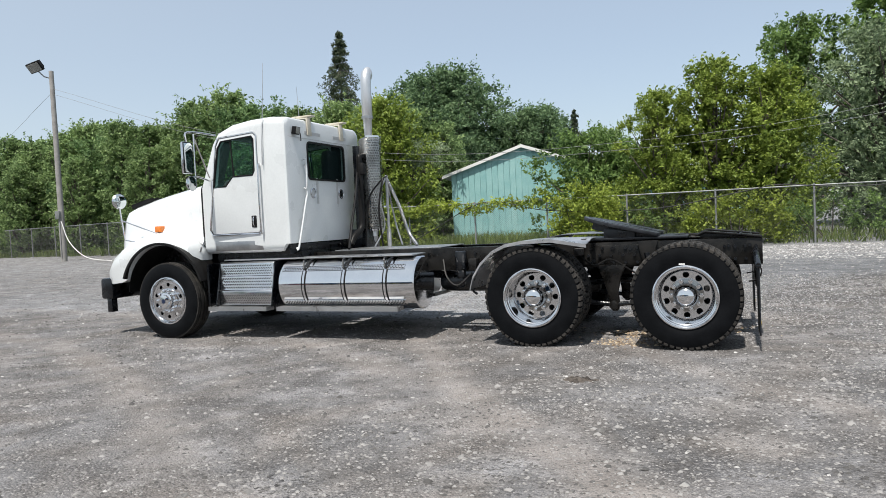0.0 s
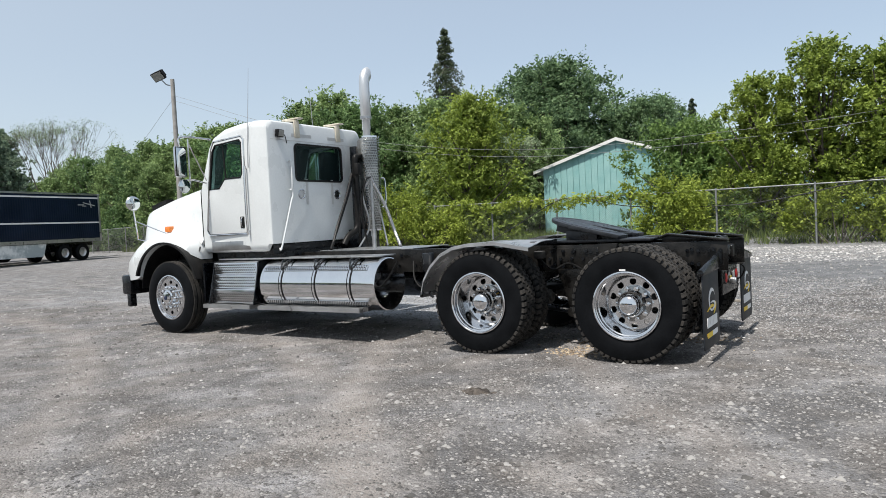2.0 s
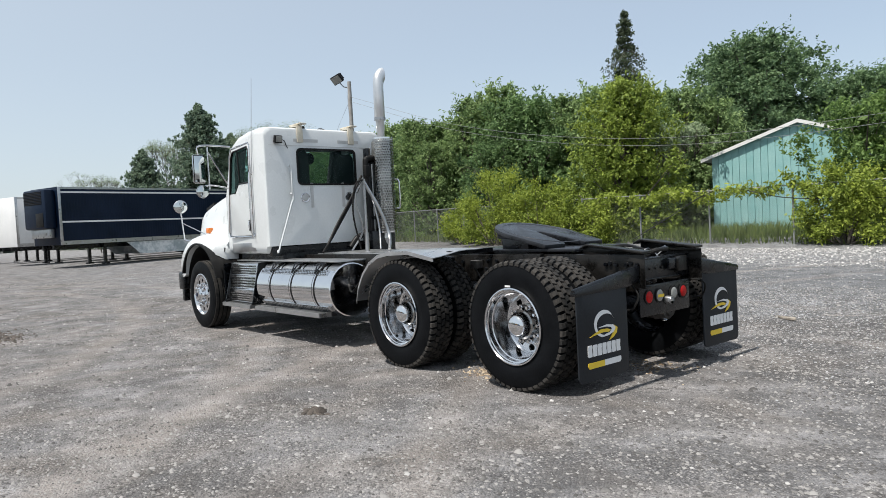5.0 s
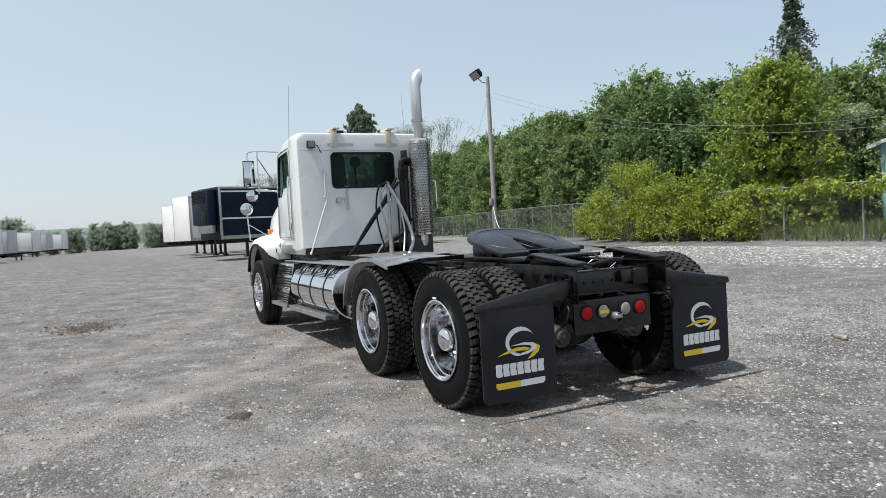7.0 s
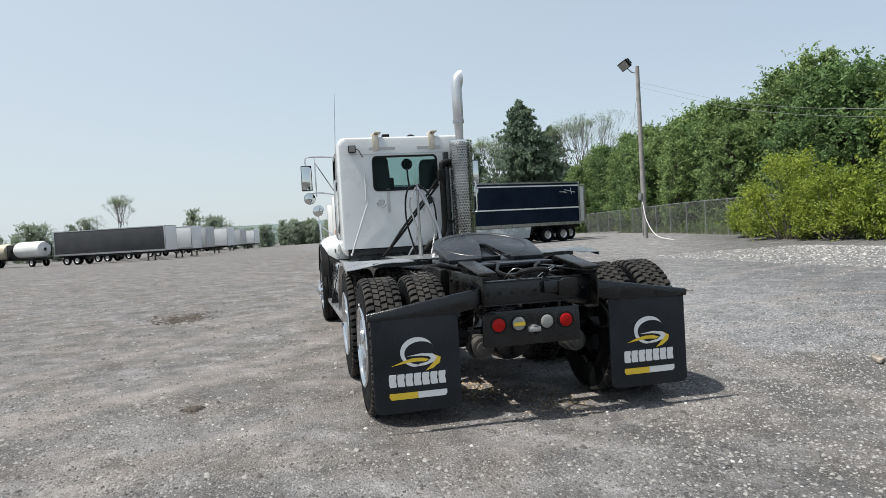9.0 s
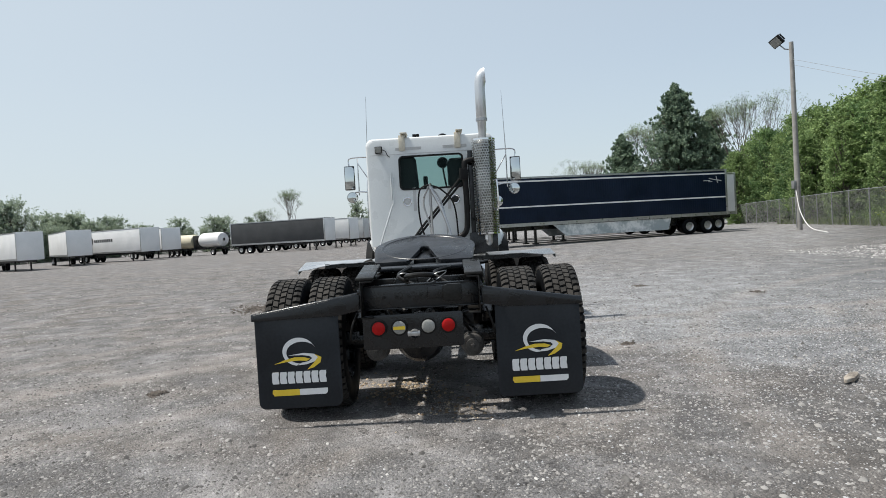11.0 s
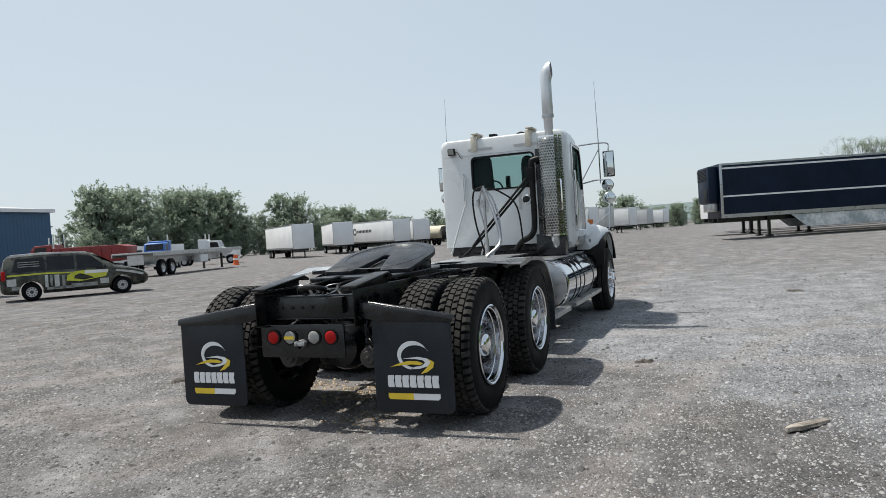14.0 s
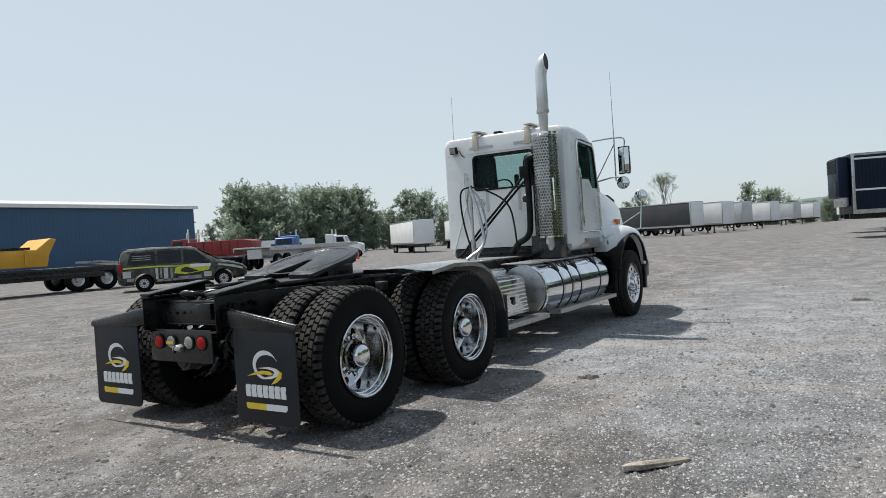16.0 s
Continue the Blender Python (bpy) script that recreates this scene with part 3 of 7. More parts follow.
def leaves_mesh(name, centres, radii, per, size, rng, flat=0.75, droop=0.0, twig=0):
    """Many small leaf quads in clumps, or along rising twigs of so many leaves each; one mesh."""
    cs, rs = np.array(centres, float), np.array(radii, float)
    k = np.repeat(np.arange(len(cs)), per)
    d = rng.normal(size=(len(k), 3))
    d /= np.linalg.norm(d, axis=1)[:, None]
    rad = rng.random(len(k)) ** 0.45
    p = cs[k] + d * (rs[k] * rad)[:, None] * np.array([1, 1, flat])
    if twig:
        per_twig = -(-per // twig)
        j = np.tile(np.arange(per) // twig, len(cs)) + per_twig * k
        m = per_twig * len(cs)
        out = cs * np.array([1, 1, 0])
        out /= np.linalg.norm(out, axis=1)[:, None] + 1e-6
        way = np.repeat(out, per_twig, 0) * 0.5 + rng.normal(size=(m, 3)) * 0.62 + np.array([0, 0, 0.55])
        way /= np.linalg.norm(way, axis=1)[:, None]
        root = np.repeat(cs, per_twig, 0) + rng.normal(size=(m, 3)) * 0.30 * np.repeat(rs, per_twig)[:, None] - way * 0.35 * np.repeat(rs, per_twig)[:, None]
        reach = np.repeat(rs, per_twig) * (0.8 + 0.9 * rng.random(m))
        p = root[j] + way[j] * (reach[j] * rng.random(len(k)) ** 0.8)[:, None] + rng.normal(size=d.shape) * (0.085 * rs[k])[:, None]
    p[:, 2] -= droop * rng.random(len(k))
    nrm = d * 0.35 + rng.normal(size=d.shape) * 0.75 + np.array([0, -0.1, 0.45])
    nrm /= np.linalg.norm(nrm, axis=1)[:, None]
    a = np.cross(nrm, rng.normal(size=d.shape))
    a /= np.linalg.norm(a, axis=1)[:, None] + 1e-9
    b = np.cross(nrm, a)
    s = (np.broadcast_to(size, (len(cs),))[k] * (0.6 + 0.8 * rng.random(len(k))))[:, None]
    v = np.stack([p - a * s, p - b * s * 0.45 + nrm * s * 0.12, p + a * s, p + b * s * 0.45 + nrm * s * 0.12], 1).reshape(-1, 3)
    me = bpy.data.meshes.new(name)
    n = len(k)
    me.vertices.add(4 * n)
    me.vertices.foreach_set("co", v.ravel())
    me.loops.add(4 * n)
    me.loops.foreach_set("vertex_index", np.arange(4 * n, dtype=np.int32))
    me.polygons.add(n)
    me.polygons.foreach_set("loop_start", np.arange(n, dtype=np.int32) * 4)
    me.update(calc_edges=True)
    return me


def limbs_build(h, top_r, tips, rng, trunk_r):
    b = Build()
    zs = np.linspace(0, h, 7)
    wob = rng.normal(size=(7, 2)) * 0.02 * h
    wob[0] = 0
    line = [(wob[i, 0], wob[i, 1], zs[i]) for i in range(7)]
    b.tube(line, 0.1, 9, [trunk_r * (1.15 - 0.95 * i / 6) for i in range(7)])
    for t in tips:
        k = min(5, max(1, int(6 * min(0.85, max(0.15, (t[2] * 0.6) / h)))))
        s = Vector(line[k])
        e = Vector(t)
        m = s.lerp(e, 0.5) + Vector((0, 0, -0.05 * h + 0.1 * (e - s).length))
        b.tube([s, m, e], 0.05, 6, [trunk_r * 0.42, trunk_r * 0.28, trunk_r * 0.08])
    return b


def broadleaf(name, h, r, leaf, seed, clumps=46, per=95, size=0.17, base=0.22, label="", narrow=1.0, trunk_r=0.0, point=0.25, twig=12, clump=1.0):
    """A broad-leaved tree with an uneven crown."""
    rng = np.random.default_rng(seed)
    cs, rs = [], []
    for i in range(clumps):
        a, u = rng.random() * 6.283, rng.random()
        t = (i + rng.random()) / clumps
        prof = math.sqrt(max(0.0, 1 - abs(2 * t ** 0.85 - 1) ** 2.4)) * (1 - point * t) + 0.12 * (1 - 0.6 * point * t)
        lobe = 1 + 0.22 * math.sin(3 * a + seed) + 0.15 * math.sin(5 * a + 7 * t + seed)
        rad = r * narrow * prof * lobe * (0.25 + 0.75 * u ** 0.4)
        rr = r * (0.12 + 0.22 * rng.random()) * clump
        cs.append((rad * math.cos(a), rad * math.sin(a), min(h - rr * 0.6, h * (base + (1 - base) * t) + 0.04 * h * rng.normal())))
        rs.append(rr)
    # an inner mass of larger leaves
    for i in range(clumps // 4):
        a, f = rng.random() * 6.283, (i + rng.random()) / (clumps // 4)
        prof = math.sqrt(max(0.0, 1 - abs(2 * f ** 0.85 - 1) ** 2.4)) * (1 - point * f)
        rad = r * narrow * prof * 0.55 * rng.random() ** 0.5
        cs.append((rad * math.cos(a), rad * math.sin(a), h * (base + (0.9 - base) * f)))
        rs.append(r * (0.22 + 0.08 * rng.random()) * max(0.5, prof))
    size = np.array([size] * clumps + [size * 1.9] * (clumps // 4))
    t = thing(name, label or "leafy green broad-leaved tree behind the fence", "tree")
    part("trunk", limbs_build(h * 0.8, r, cs[::4], rng, trunk_r or 0.02 * h), BARK, t, smooth=60)
    part("crown", leaves_mesh("crown", cs, rs, per, size, rng, twig=twig), leaf, t)
    return t


def conifer(name, h, r, leaf, seed, tiers=24, per=60, size=0.2, label="", ragged=0.35, wide=0.8, sag=0.2, twig=0, whorl=0.0):
    rng = np.random.default_rng(seed)
    t = thing(name, label, "tree")
    b = Build().tube([(0, 0, 0), (0, 0, h * 0.5), (0, 0, h)], 0.1, 8, [h * 0.014, h * 0.009, 0.02])
    cs, rs = [], []
    for i in range(tiers * 7):
        z = h * (0.05 + 0.94 * rng.random() ** 0.9)
        if whorl:
            z = min(h * 0.985, round(z / whorl) * whorl + 0.05 * rng.normal())
        rr = (r * (1 - z / h) ** wide + 0.08) * (0.85 + 0.14 * math.sin(z * 2.1 + seed))
        a = 6.283 * rng.random()
        l = rr * (1.12 - ragged * rng.random())
        drop = -sag * l + 0.12 * rng.normal()
        b.tube([(0, 0, z), (l * 0.5 * math.cos(a), l * 0.5 * math.sin(a), z + drop * 0.3), (l * math.cos(a), l * math.sin(a), z + drop)], 0.03, 5, [0.04, 0.025, 0.008])
        for f in np.linspace(0.25, 1.0, 6):
            cs.append((l * f * math.cos(a) + 0.13 * rr * rng.normal(), l * f * math.sin(a) + 0.13 * rr * rng.normal(), z + drop * f * f + 0.05 * rr * rng.normal()))
            rs.append((0.04 * rr + 0.18) * (1.3 - 0.5 * f))
    part("trunk", b, BARK, t, smooth=60)
    part("crown", leaves_mesh("crown", cs, rs, per, size, rng, 0.8, 0.25, twig), leaf, t)
    return t


def bare_tree(name, h, r, seed, label):
    rng = np.random.default_rng(seed)
    b = Build()
    tips = []
    def grow(p, d, l, rad, depth):
        e = p + d * l
        b.tube([p, p.lerp(e, 0.5) + Vector(rng.normal(size=3) * l * 0.04), e], 0.1, 4, [rad, rad * 0.8, rad * 0.6])
        if depth == 0:
            tips.append(tuple(e))
            return
        for k in range(3 if depth > 1 else 4):
            nd = (d + Vector(rng.normal(size=3)) * 0.29 + Vector((0, 0, 0.26))).normalized()
            grow(e, nd, l * (0.62 + 0.15 * rng.random()), rad * 0.55, depth - 1)
    for k in range(3):
        lean = Vector((0.13 * math.cos(k * 2.1), 0.13 * math.sin(k * 2.1), 1)).normalized()
        grow(Vector((0.02 * h * math.cos(k * 2.1), 0.02 * h * math.sin(k * 2.1), 0)), lean, h * 0.275, h * 0.008, 5)
    t = thing(name, label, "tree")
    part("trunk", b, BARK, t, smooth=60)
    part("foliage", leaves_mesh("buds", tips, [r * 0.10] * len(tips), 7, 0.06, rng), LEAF_SILVER, t)
    return t


def place(t, x, y, turn=0, s=1.0, sz=None):
    t.matrix_basis = Matrix.Translation((x, y, ground_z(x, y) - 0.05)) @ pose(0, 0, 0, 0, 0, turn) @ Matrix.Diagonal((s, s, sz or s, 1))
    return t


def again(t, x, y, turn, s=1.0, sz=None):
    return place(copy_thing(t, Matrix()), x, y, turn, s, sz)


WOODS = "trees of the wood behind the fence"
woods = [broadleaf("tree", 9.6, 2.6, LEAF_WOOD, 1, 190, 95, 0.11, 0.02, point=0.45), broadleaf("tree", 10.2, 2.3, LEAF_WOOD, 2, 190, 95, 0.11, 0.02, point=0.5), broadleaf("tree", 9.2, 2.8, LEAF_DARK, 3, 190, 95, 0.11, 0.02, point=0.4),
         broadleaf("tree", 10.0, 2.4, LEAF_WOOD, 4, 190, 95, 0.11, 0.02, point=0.45)]
for w in woods:
    tagged(w, group=WOODS)
spots = [(-20.5, 37.0, 0.93), (-24.2, 38.5, 0.9), (-27.5, 36.5, 1.0), (-31.2, 37.0, 1.03), (-34.5, 38.3, 0.95), (-37.8, 37.2, 0.94), (-41.2, 38.0, 0.95), (-44.8, 38.5, 0.97), (-48.5, 39.0, 0.98),
         (-52.5, 40.0, 1.0), (-56.5, 41.0, 1.0), (-61.0, 42.0, 0.95), (-29.0, 41.5, 1.0), (-36.0, 42.0, 1.05), (-43.0, 43.0, 1.05), (-50.5, 44.5, 1.1), (-18.0, 41.0, 0.9), (-22.5, 43.5, 0.95), (-58.5, 46.0, 1.05),
         (-66.0, 44.0, 0.8), (-33.0, 34.6, 0.72), (-40.0, 35.2, 0.68), (-26.0, 33.4, 0.66), (-47.0, 36.3, 0.7)]
spots += [(x + 1.8, y + 1.0 - 0.4 * (k % 3), s * (0.9 + 0.05 * (k % 4))) for k, (x, y, s) in enumerate(spots) if s > 0.85]
for i, (x, y, s) in enumerate(spots):
    if i < 4:
        place(woods[i], x, y, i * 77, s, s * 0.92)
    else:
        again(woods[i % 4], x, y, i * 83, s, s * 0.92)
maple = place(broadleaf("maple_tree", 16.6, 6.9, LEAF_MAPLE, 11, 480, 150, 0.17, 0.02, "large round dark green maple tree behind the shed", clump=0.62, point=0.15), -25.3, 66.2, 0, 1.0, 0.93)
again(maple, -17.6, 69.6, 120, 0.70)
again(maple, -31.0, 70.0, 210, 0.72)
spruce = place(conifer("spruce_tree", 17.0, 5.6, NEEDLE, 5, 36, 12, 0.10, "tall ragged dark spruce tree above the wood", 0.6, 0.86, 0.5, 0, 0.62), -28.7, 51.4)
again(spruce, -13.7, 71, 80, 0.68)
pine = place(conifer("pine_tree", 17.8, 9.4, NEEDLE_FAR, 6, 80, 42, 0.13, "broad blue-green pine tree behind the trailers, haze in its colour", 0.6, 0.80, -0.06, 7), -82.0, 38.2)
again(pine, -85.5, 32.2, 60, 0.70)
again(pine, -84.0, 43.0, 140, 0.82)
again(woods[1], -66.5, 39.0, 50, 0.72)
again(woods[3], -70.5, 41.5, 120, 0.66)
for k, (x, y, sz) in enumerate(((-61.2, 42.4, 0.98), (-64.6, 42.0, 1.0), (-68.6, 42.6, 0.96), (-72.8, 43.4, 0.92), (-78.5, 44.0, 0.78))):
    tagged(again(woods[(k + 1) % 4], x, y, 67 * k, 0.95, sz), group=WOODS)
bare = place(bare_tree("bare_tree", 17.0, 6.0, 7, "tall thin grey tree with sparse leaves"), -73.5, 43.0)
again(bare, -90.7, 37.4, 50, 1.02)
again(bare, -92.7, 28.8, 200, 0.70)
again(bare, -112.0, -17.4, 110, 0.62, 0.70)
again(bare, -130.3, -26.8, 10, 0.5, 0.54)
again(bare, -113.0, -63.0, 70, 0.42, 0.58)
light = place(broadleaf("ash_tree", 7.1, 3.0, LEAF_ASH, 21, 260, 95, 0.085, 0.0, "bright yellow-green tree growing at the fence", point=0.6, clump=0.7), -15.0, 31.2)
slim_ash = place(broadleaf("ash_tree", 6.4, 1.6, LEAF_ASH, 23, 200, 120, 0.068, 0.0, "slim yellow-green tree growing at the fence", point=0.3), -2.1, 30.4, 0, 0.92)
again(slim_ash, -0.1, 30.8, 40, 1.08)
again(slim_ash, 2.0, 31.0, 200, 1.12, 1.0)
front = place(broadleaf("tree", 4.9, 2.0, LEAF_MID, 61, 110, 100, 0.08, 0.02, "slim green tree growing before the shed"), -5.6, 32.2)
again(front, -3.7, 33.0, 80, 0.9)
big = place(broadleaf("tree", 10.2, 4.2, LEAF_SILVER, 31, 340, 95, 0.10, 0.0, "big grey-green tree rising over the fence", clump=0.7), 7.2, 38.4, 0, 0.90)
again(big, 12.5, 40.0, 200, 1.12)
dark = place(broadleaf("tree", 12.2, 3.1, LEAF_MID, 33, 240, 110, 0.12, 0.05, "tall green tree behind the fence", clump=0.7), 4.1, 45.2, 0, 0.94)
again(dark, 9.0, 46.0, 90, 1.08)
again(woods[0], -4.6, 34.0, 10, 0.52)
again(woods[2], 10.5, 33.0, 60, 0.6)
place(bare_tree("dead_tree", 6.2, 2.2, 9, "thin dead grey tree beside the shed"), -14.4, 33.5)


def bush(x, y, rx, ry, h, leaf, seed, label, clumps=26, per=225, size=0.058):
    rng = np.random.default_rng(seed)
    cs = [((rng.random() - 0.5) * 2 * rx, (rng.random() - 0.5) * 2 * ry, 0) for _ in range(clumps)]
    cs = [(a, b, h * (0.10 + 0.78 * rng.random()) * (1 - 0.4 * abs(a / rx) ** 2)) for a, b, _ in cs]
    rs = [0.13 * h + 0.2 * rng.random() for _ in range(clumps)]
    t = thing("bush", label, "bush", group="bushes along the fence")
    stems = Build()
    for c in cs[::3]:
        stems.tube([(c[0] * 0.3, c[1] * 0.3, 0), (c[0] * 0.7, c[1] * 0.7, c[2] * 0.5), c], 0.03, 5, [0.03, 0.02, 0.008])
    part("stem", stems, BARK, t, smooth=60)
    part("foliage", leaves_mesh("leaves", cs, rs, per, size, rng, twig=9), leaf, t)
    t.matrix_basis = pose(x, y, ground_z(x, y))
    return t


# the climbers hang over the fence towards the yard
VINE = "climbing yellow-green vine bush covering the fence"
for x, y, rx, ry, h, seed, k in ((-24.0, 29.2, 1.6, 0.5, 2.3, 1, 20), (-20.6, 28.5, 2.0, 0.7, 3.9, 2, 44), (-17.8, 28.2, 1.7, 0.6, 3.0, 3, 34), (-15.2, 28.1, 1.4, 0.5, 2.3, 4, 24), (-4.6, 27.5, 1.15, 0.5, 2.75, 5, 34), (0.6, 27.5, 1.6, 0.4, 1.7, 6, 20)):
    bush(x, y, rx, ry * 0.8, h, LEAF_LIGHT, seed, VINE, int(k * 1.6))
for i, (x, y) in enumerate([(-33.0, 32.9), (-28.0, 31.9), (5.5, 28.6), (8.5, 29.0), (3.6, 28.4), (-3.2, 29.4), (-39.5, 35.0)]):
    bush(x, y, 1.5, 0.6, 1.3 + 0.25 * (i % 3), LEAF_MID, 40 + i, "low green scrub behind the fence", 18, 90)
# vine along the top rail
rng = np.random.default_rng(77)
cs = [(x, 27.95 - 0.09 * (x + 11) + 0.1 * rng.normal(), 1.93 + 0.11 * rng.normal() + ground_z(x, 28)) for x in np.arange(-15.0, -5.5, 0.28)]
vine = part("fence_vine", leaves_mesh("vine", cs, [0.24] * len(cs), 95, 0.07, rng, 0.8, 0.25), LEAF_LIGHT)
tagged(vine, "yellow-green vine trailing along the fence rail", "vine")


def grass_strip(name, x0, x1, yf, width, n, h, seed, label):
    rng = np.random.default_rng(seed)
    x = x0 + (x1 - x0) * rng.random(n)
    y = np.array([yf(a) for a in x]) + (rng.random(n) - 0.3) * width
    z = np.array([ground_z(a, b) for a, b in zip(x, y)])
    hh = h * (0.4 + 0.8 * rng.random(n))
    a = rng.random(n) * 6.283
    w = 0.014 + 0.012 * rng.random(n)
    dx, dy = np.cos(a) * w, np.sin(a) * w
    lx, ly = rng.normal(size=n) * 0.35 * hh, rng.normal(size=n) * 0.35 * hh
    v = np.stack([np.stack([x - dx, y - dy, z - 0.02], 1), np.stack([x + dx, y + dy, z - 0.02], 1), np.stack([x + lx, y + ly, z + hh], 1)], 1).reshape(-1, 3)
    me = bpy.data.meshes.new(name)
    me.from_pydata(v.tolist(), [], np.arange(3 * n).reshape(-1, 3).tolist())
    return tagged(part(name, me, GRASS), label, "grass", kind="stuff")


def fence_y(x):
    return float(np.interp(x, [-60, -46, -36, -21.3, -17, -5, 8, 30], [36.5, 34.5, 32.2, 28.9, 28.4, 27.5, 26.8, 25.8]))


grass_strip("grass", -50, 16, lambda x: fence_y(x) + 1.0, 3.4, 15000, 0.42, 5, "rough green grass along the fence foot")
meadow = grass_strip("meadow_grass", -22, 0, lambda x: fence_y(x) + 3.5, 6.0, 9000, 0.5, 6, "unmown grass before the shed")

# ---- chain-link fence ----
GALV = mat("galvanised_steel", (0.22, 0.23, 0.23), (0.32, 0.33, 0.33), 0.6, 0.5, 6, 60)
MESHWIRE = mat("weathered_mesh_wire", (0.10, 0.105, 0.105), (0.17, 0.175, 0.175), 0.6, 0.3, 6, 60)
fence = thing("chain_link_fence", "grey galvanised chain-link fence along the yard", "fence")
FH = 1.92
px = -58.0
while px < 16:
    y = fence_y(px)
    part("post", Build().cyl((px, y, ground_z(px, y) - 0.1), (px, y, ground_z(px, y) + FH + 0.06), 0.034, seg=10), GALV, fence, smooth=40)
    px += 3.05
xs = np.arange(-58, 16.1, 1.0)
part("top_rail", Build().tube([(x, fence_y(x), ground_z(x, fence_y(x)) + FH) for x in xs], 0.021, 8), GALV, fence)
wire = Build()
wx = -60.0
while wx < 16:
    for e in (1, -1):
        a, c = wx, wx + FH
        p = [(a if e > 0 else c), (c if e > 0 else a)]
        q = []
        for x, z in ((p[0], 0.03), (p[1], FH)):
            y = fence_y(x) - 0.03 + 0.004 * e
            q.append((x, y, ground_z(x, y) + z))
        w = 0.0021
        n = len(wire.v)
        wire.v += [(q[0][0] - w, q[0][1], q[0][2]), (q[0][0] + w, q[0][1], q[0][2]), (q[1][0] + w, q[1][1], q[1][2]), (q[1][0] - w, q[1][1], q[1][2]),
                   (q[0][0], q[0][1] - 2 * w, q[0][2]), (q[1][0], q[1][1] - 2 * w, q[1][2])]
        wire.f += [(n, n + 4, n + 5, n + 3), (n + 4, n + 1, n + 2, n + 5), (n + 1, n, n + 3, n + 2)]
    wx += 0.085
part("wire_mesh", wire, MESHWIRE, fence, "woven diamond wire mesh", smooth=0)

# ---- lamp pole and wires ----
WOODP = mat("weathered_pole_wood", (0.22, 0.21, 0.20), (0.34, 0.33, 0.315), 0.85, 0, 3, 40, 0.005)
pole = thing("yard_light_pole", "weathered wooden pole with a floodlight near the fence", "lamp pole", pose(-34.3, 29.2, ground_z(-34.3, 29.2)))
part("pole", Build().cyl((0, 0, -0.3), (0, 0, 10.62), 0.17, 0.12, 14), WOODP, pole, smooth=40)
part("arm", Build().tube([(0, 0, 10.2), (-0.25, -0.25, 10.3), (-0.45, -0.45, 10.6)], 0.035, 8), GALV, pole)
fl = part("floodlight", Build().box((-0.50, -0.58, 10.80), (0.82, 0.16, 0.56), (38, -14, 12)), PLASTIC, pole, "dark grey floodlight head", bevel=0.03)
part("floodlight_glass", Build().box((-0.475, -0.655, 10.735), (0.70, 0.03, 0.46), (38, -14, 12)), LENS, fl)
for k in range(4):
    part("cooling_fin", Build().box((-0.76 + 0.17 * k, -0.47 + 0.035 * k, 10.90 + 0.04 * k), (0.02, 0.10, 0.42), (38, -14, 12)), PLASTIC, fl)
part("meter_box", Build().box((-0.02, -0.2, 2.6), (0.3, 0.14, 0.45)).tube([(0.05, -0.17, 2.4), (0.05, -0.17, 0.2)], 0.03, 6), GALV, pole, bevel=0.01)
WIRE = mat("weathered_wire", (0.16, 0.165, 0.165), (0.28, 0.285, 0.285), 0.6)
CABLE = mat("cable", (0.02, 0.02, 0.02), (0.04, 0.04, 0.04), 0.6)
for dz, nm in ((0.0, "a"), (-0.3, "b")):
    pts = smooth_path([(-34.3, 29.2, 9.8 + dz), (-24, 29.5, 6.5 + dz), (-13, 29.3, 4.45 + dz), (-3.5, 29.2, 4.12 + dz), (6, 29.1, 4.75 + dz), (22, 28.8, 7.6 + dz)], 8)
    tagged(part("overhead_wire", Build().tube(pts, 0.008, 5), WIRE), "thin grey overhead wire sagging from the pole", "wire")
tagged(part("overhead_wire", Build().tube(smooth_path([(-34.3, 29.2, 9.6), (-52, 38, 8.6), (-75, 50, 11.2)], 8), 0.009, 5), WIRE), "thin grey overhead wire", "wire")
WHITECABLE = mat("white_hose", (0.62, 0.62, 0.6), (0.7, 0.7, 0.68), 0.6)
tagged(part("white_cable", Build().tube(smooth_path([(-34.1, 29.0, 2.4), (-33.3, 28.8, 1.2), (-31.7, 28.5, 0.35), (-29.2, 28.1, 0.12)], 8), 0.024, 6), WHITECABLE), "white cable hanging from the pole to the ground", "cable")

tagged(part("fence_cable", Build().tube(smooth_path([(-12.5, 27.95, 0.35), (-11.0, 27.88, 1.08), (-8.65, 27.66, 2.05), (-6.05, 27.48, 1.58), (-2.14, 27.2, 1.45), (1.03, 27.0, 1.92), (2.03, 26.95, 2.04), (4.4, 26.85, 1.85), (8.0, 26.7, 2.0)], 8), 0.016, 6), CABLE), "black cable sagging along the fence", "cable")

# ---- shed behind the fence ----
TEAL = mat("faded_teal_boards", (0.20, 0.40, 0.40), (0.30, 0.50, 0.49), 0.7, 0, 1.2, 20, 0.002, per_object=0.2)
ROOFG = mat("grey_metal_roof", (0.42, 0.42, 0.43), (0.55, 0.55, 0.56), 0.5, 0.2, 2, 30)
TRIM = mat("white_trim_paint", (0.68, 0.68, 0.66), (0.76, 0.76, 0.74), 0.6, 0, 3, 30)
shed = thing("shed", "faded teal board shed with a white-edged gable roof", "shed", pose(-9.5, 36.2, 0.0, 0, 0, 14))
prof = [(-3.7, 0), (3.7, 0), (3.7, 3.75), (0, 5.0), (-3.7, 3.75)]
part("wall", Build().prism(prof, "y", 0.02, 12), TEAL, shed)
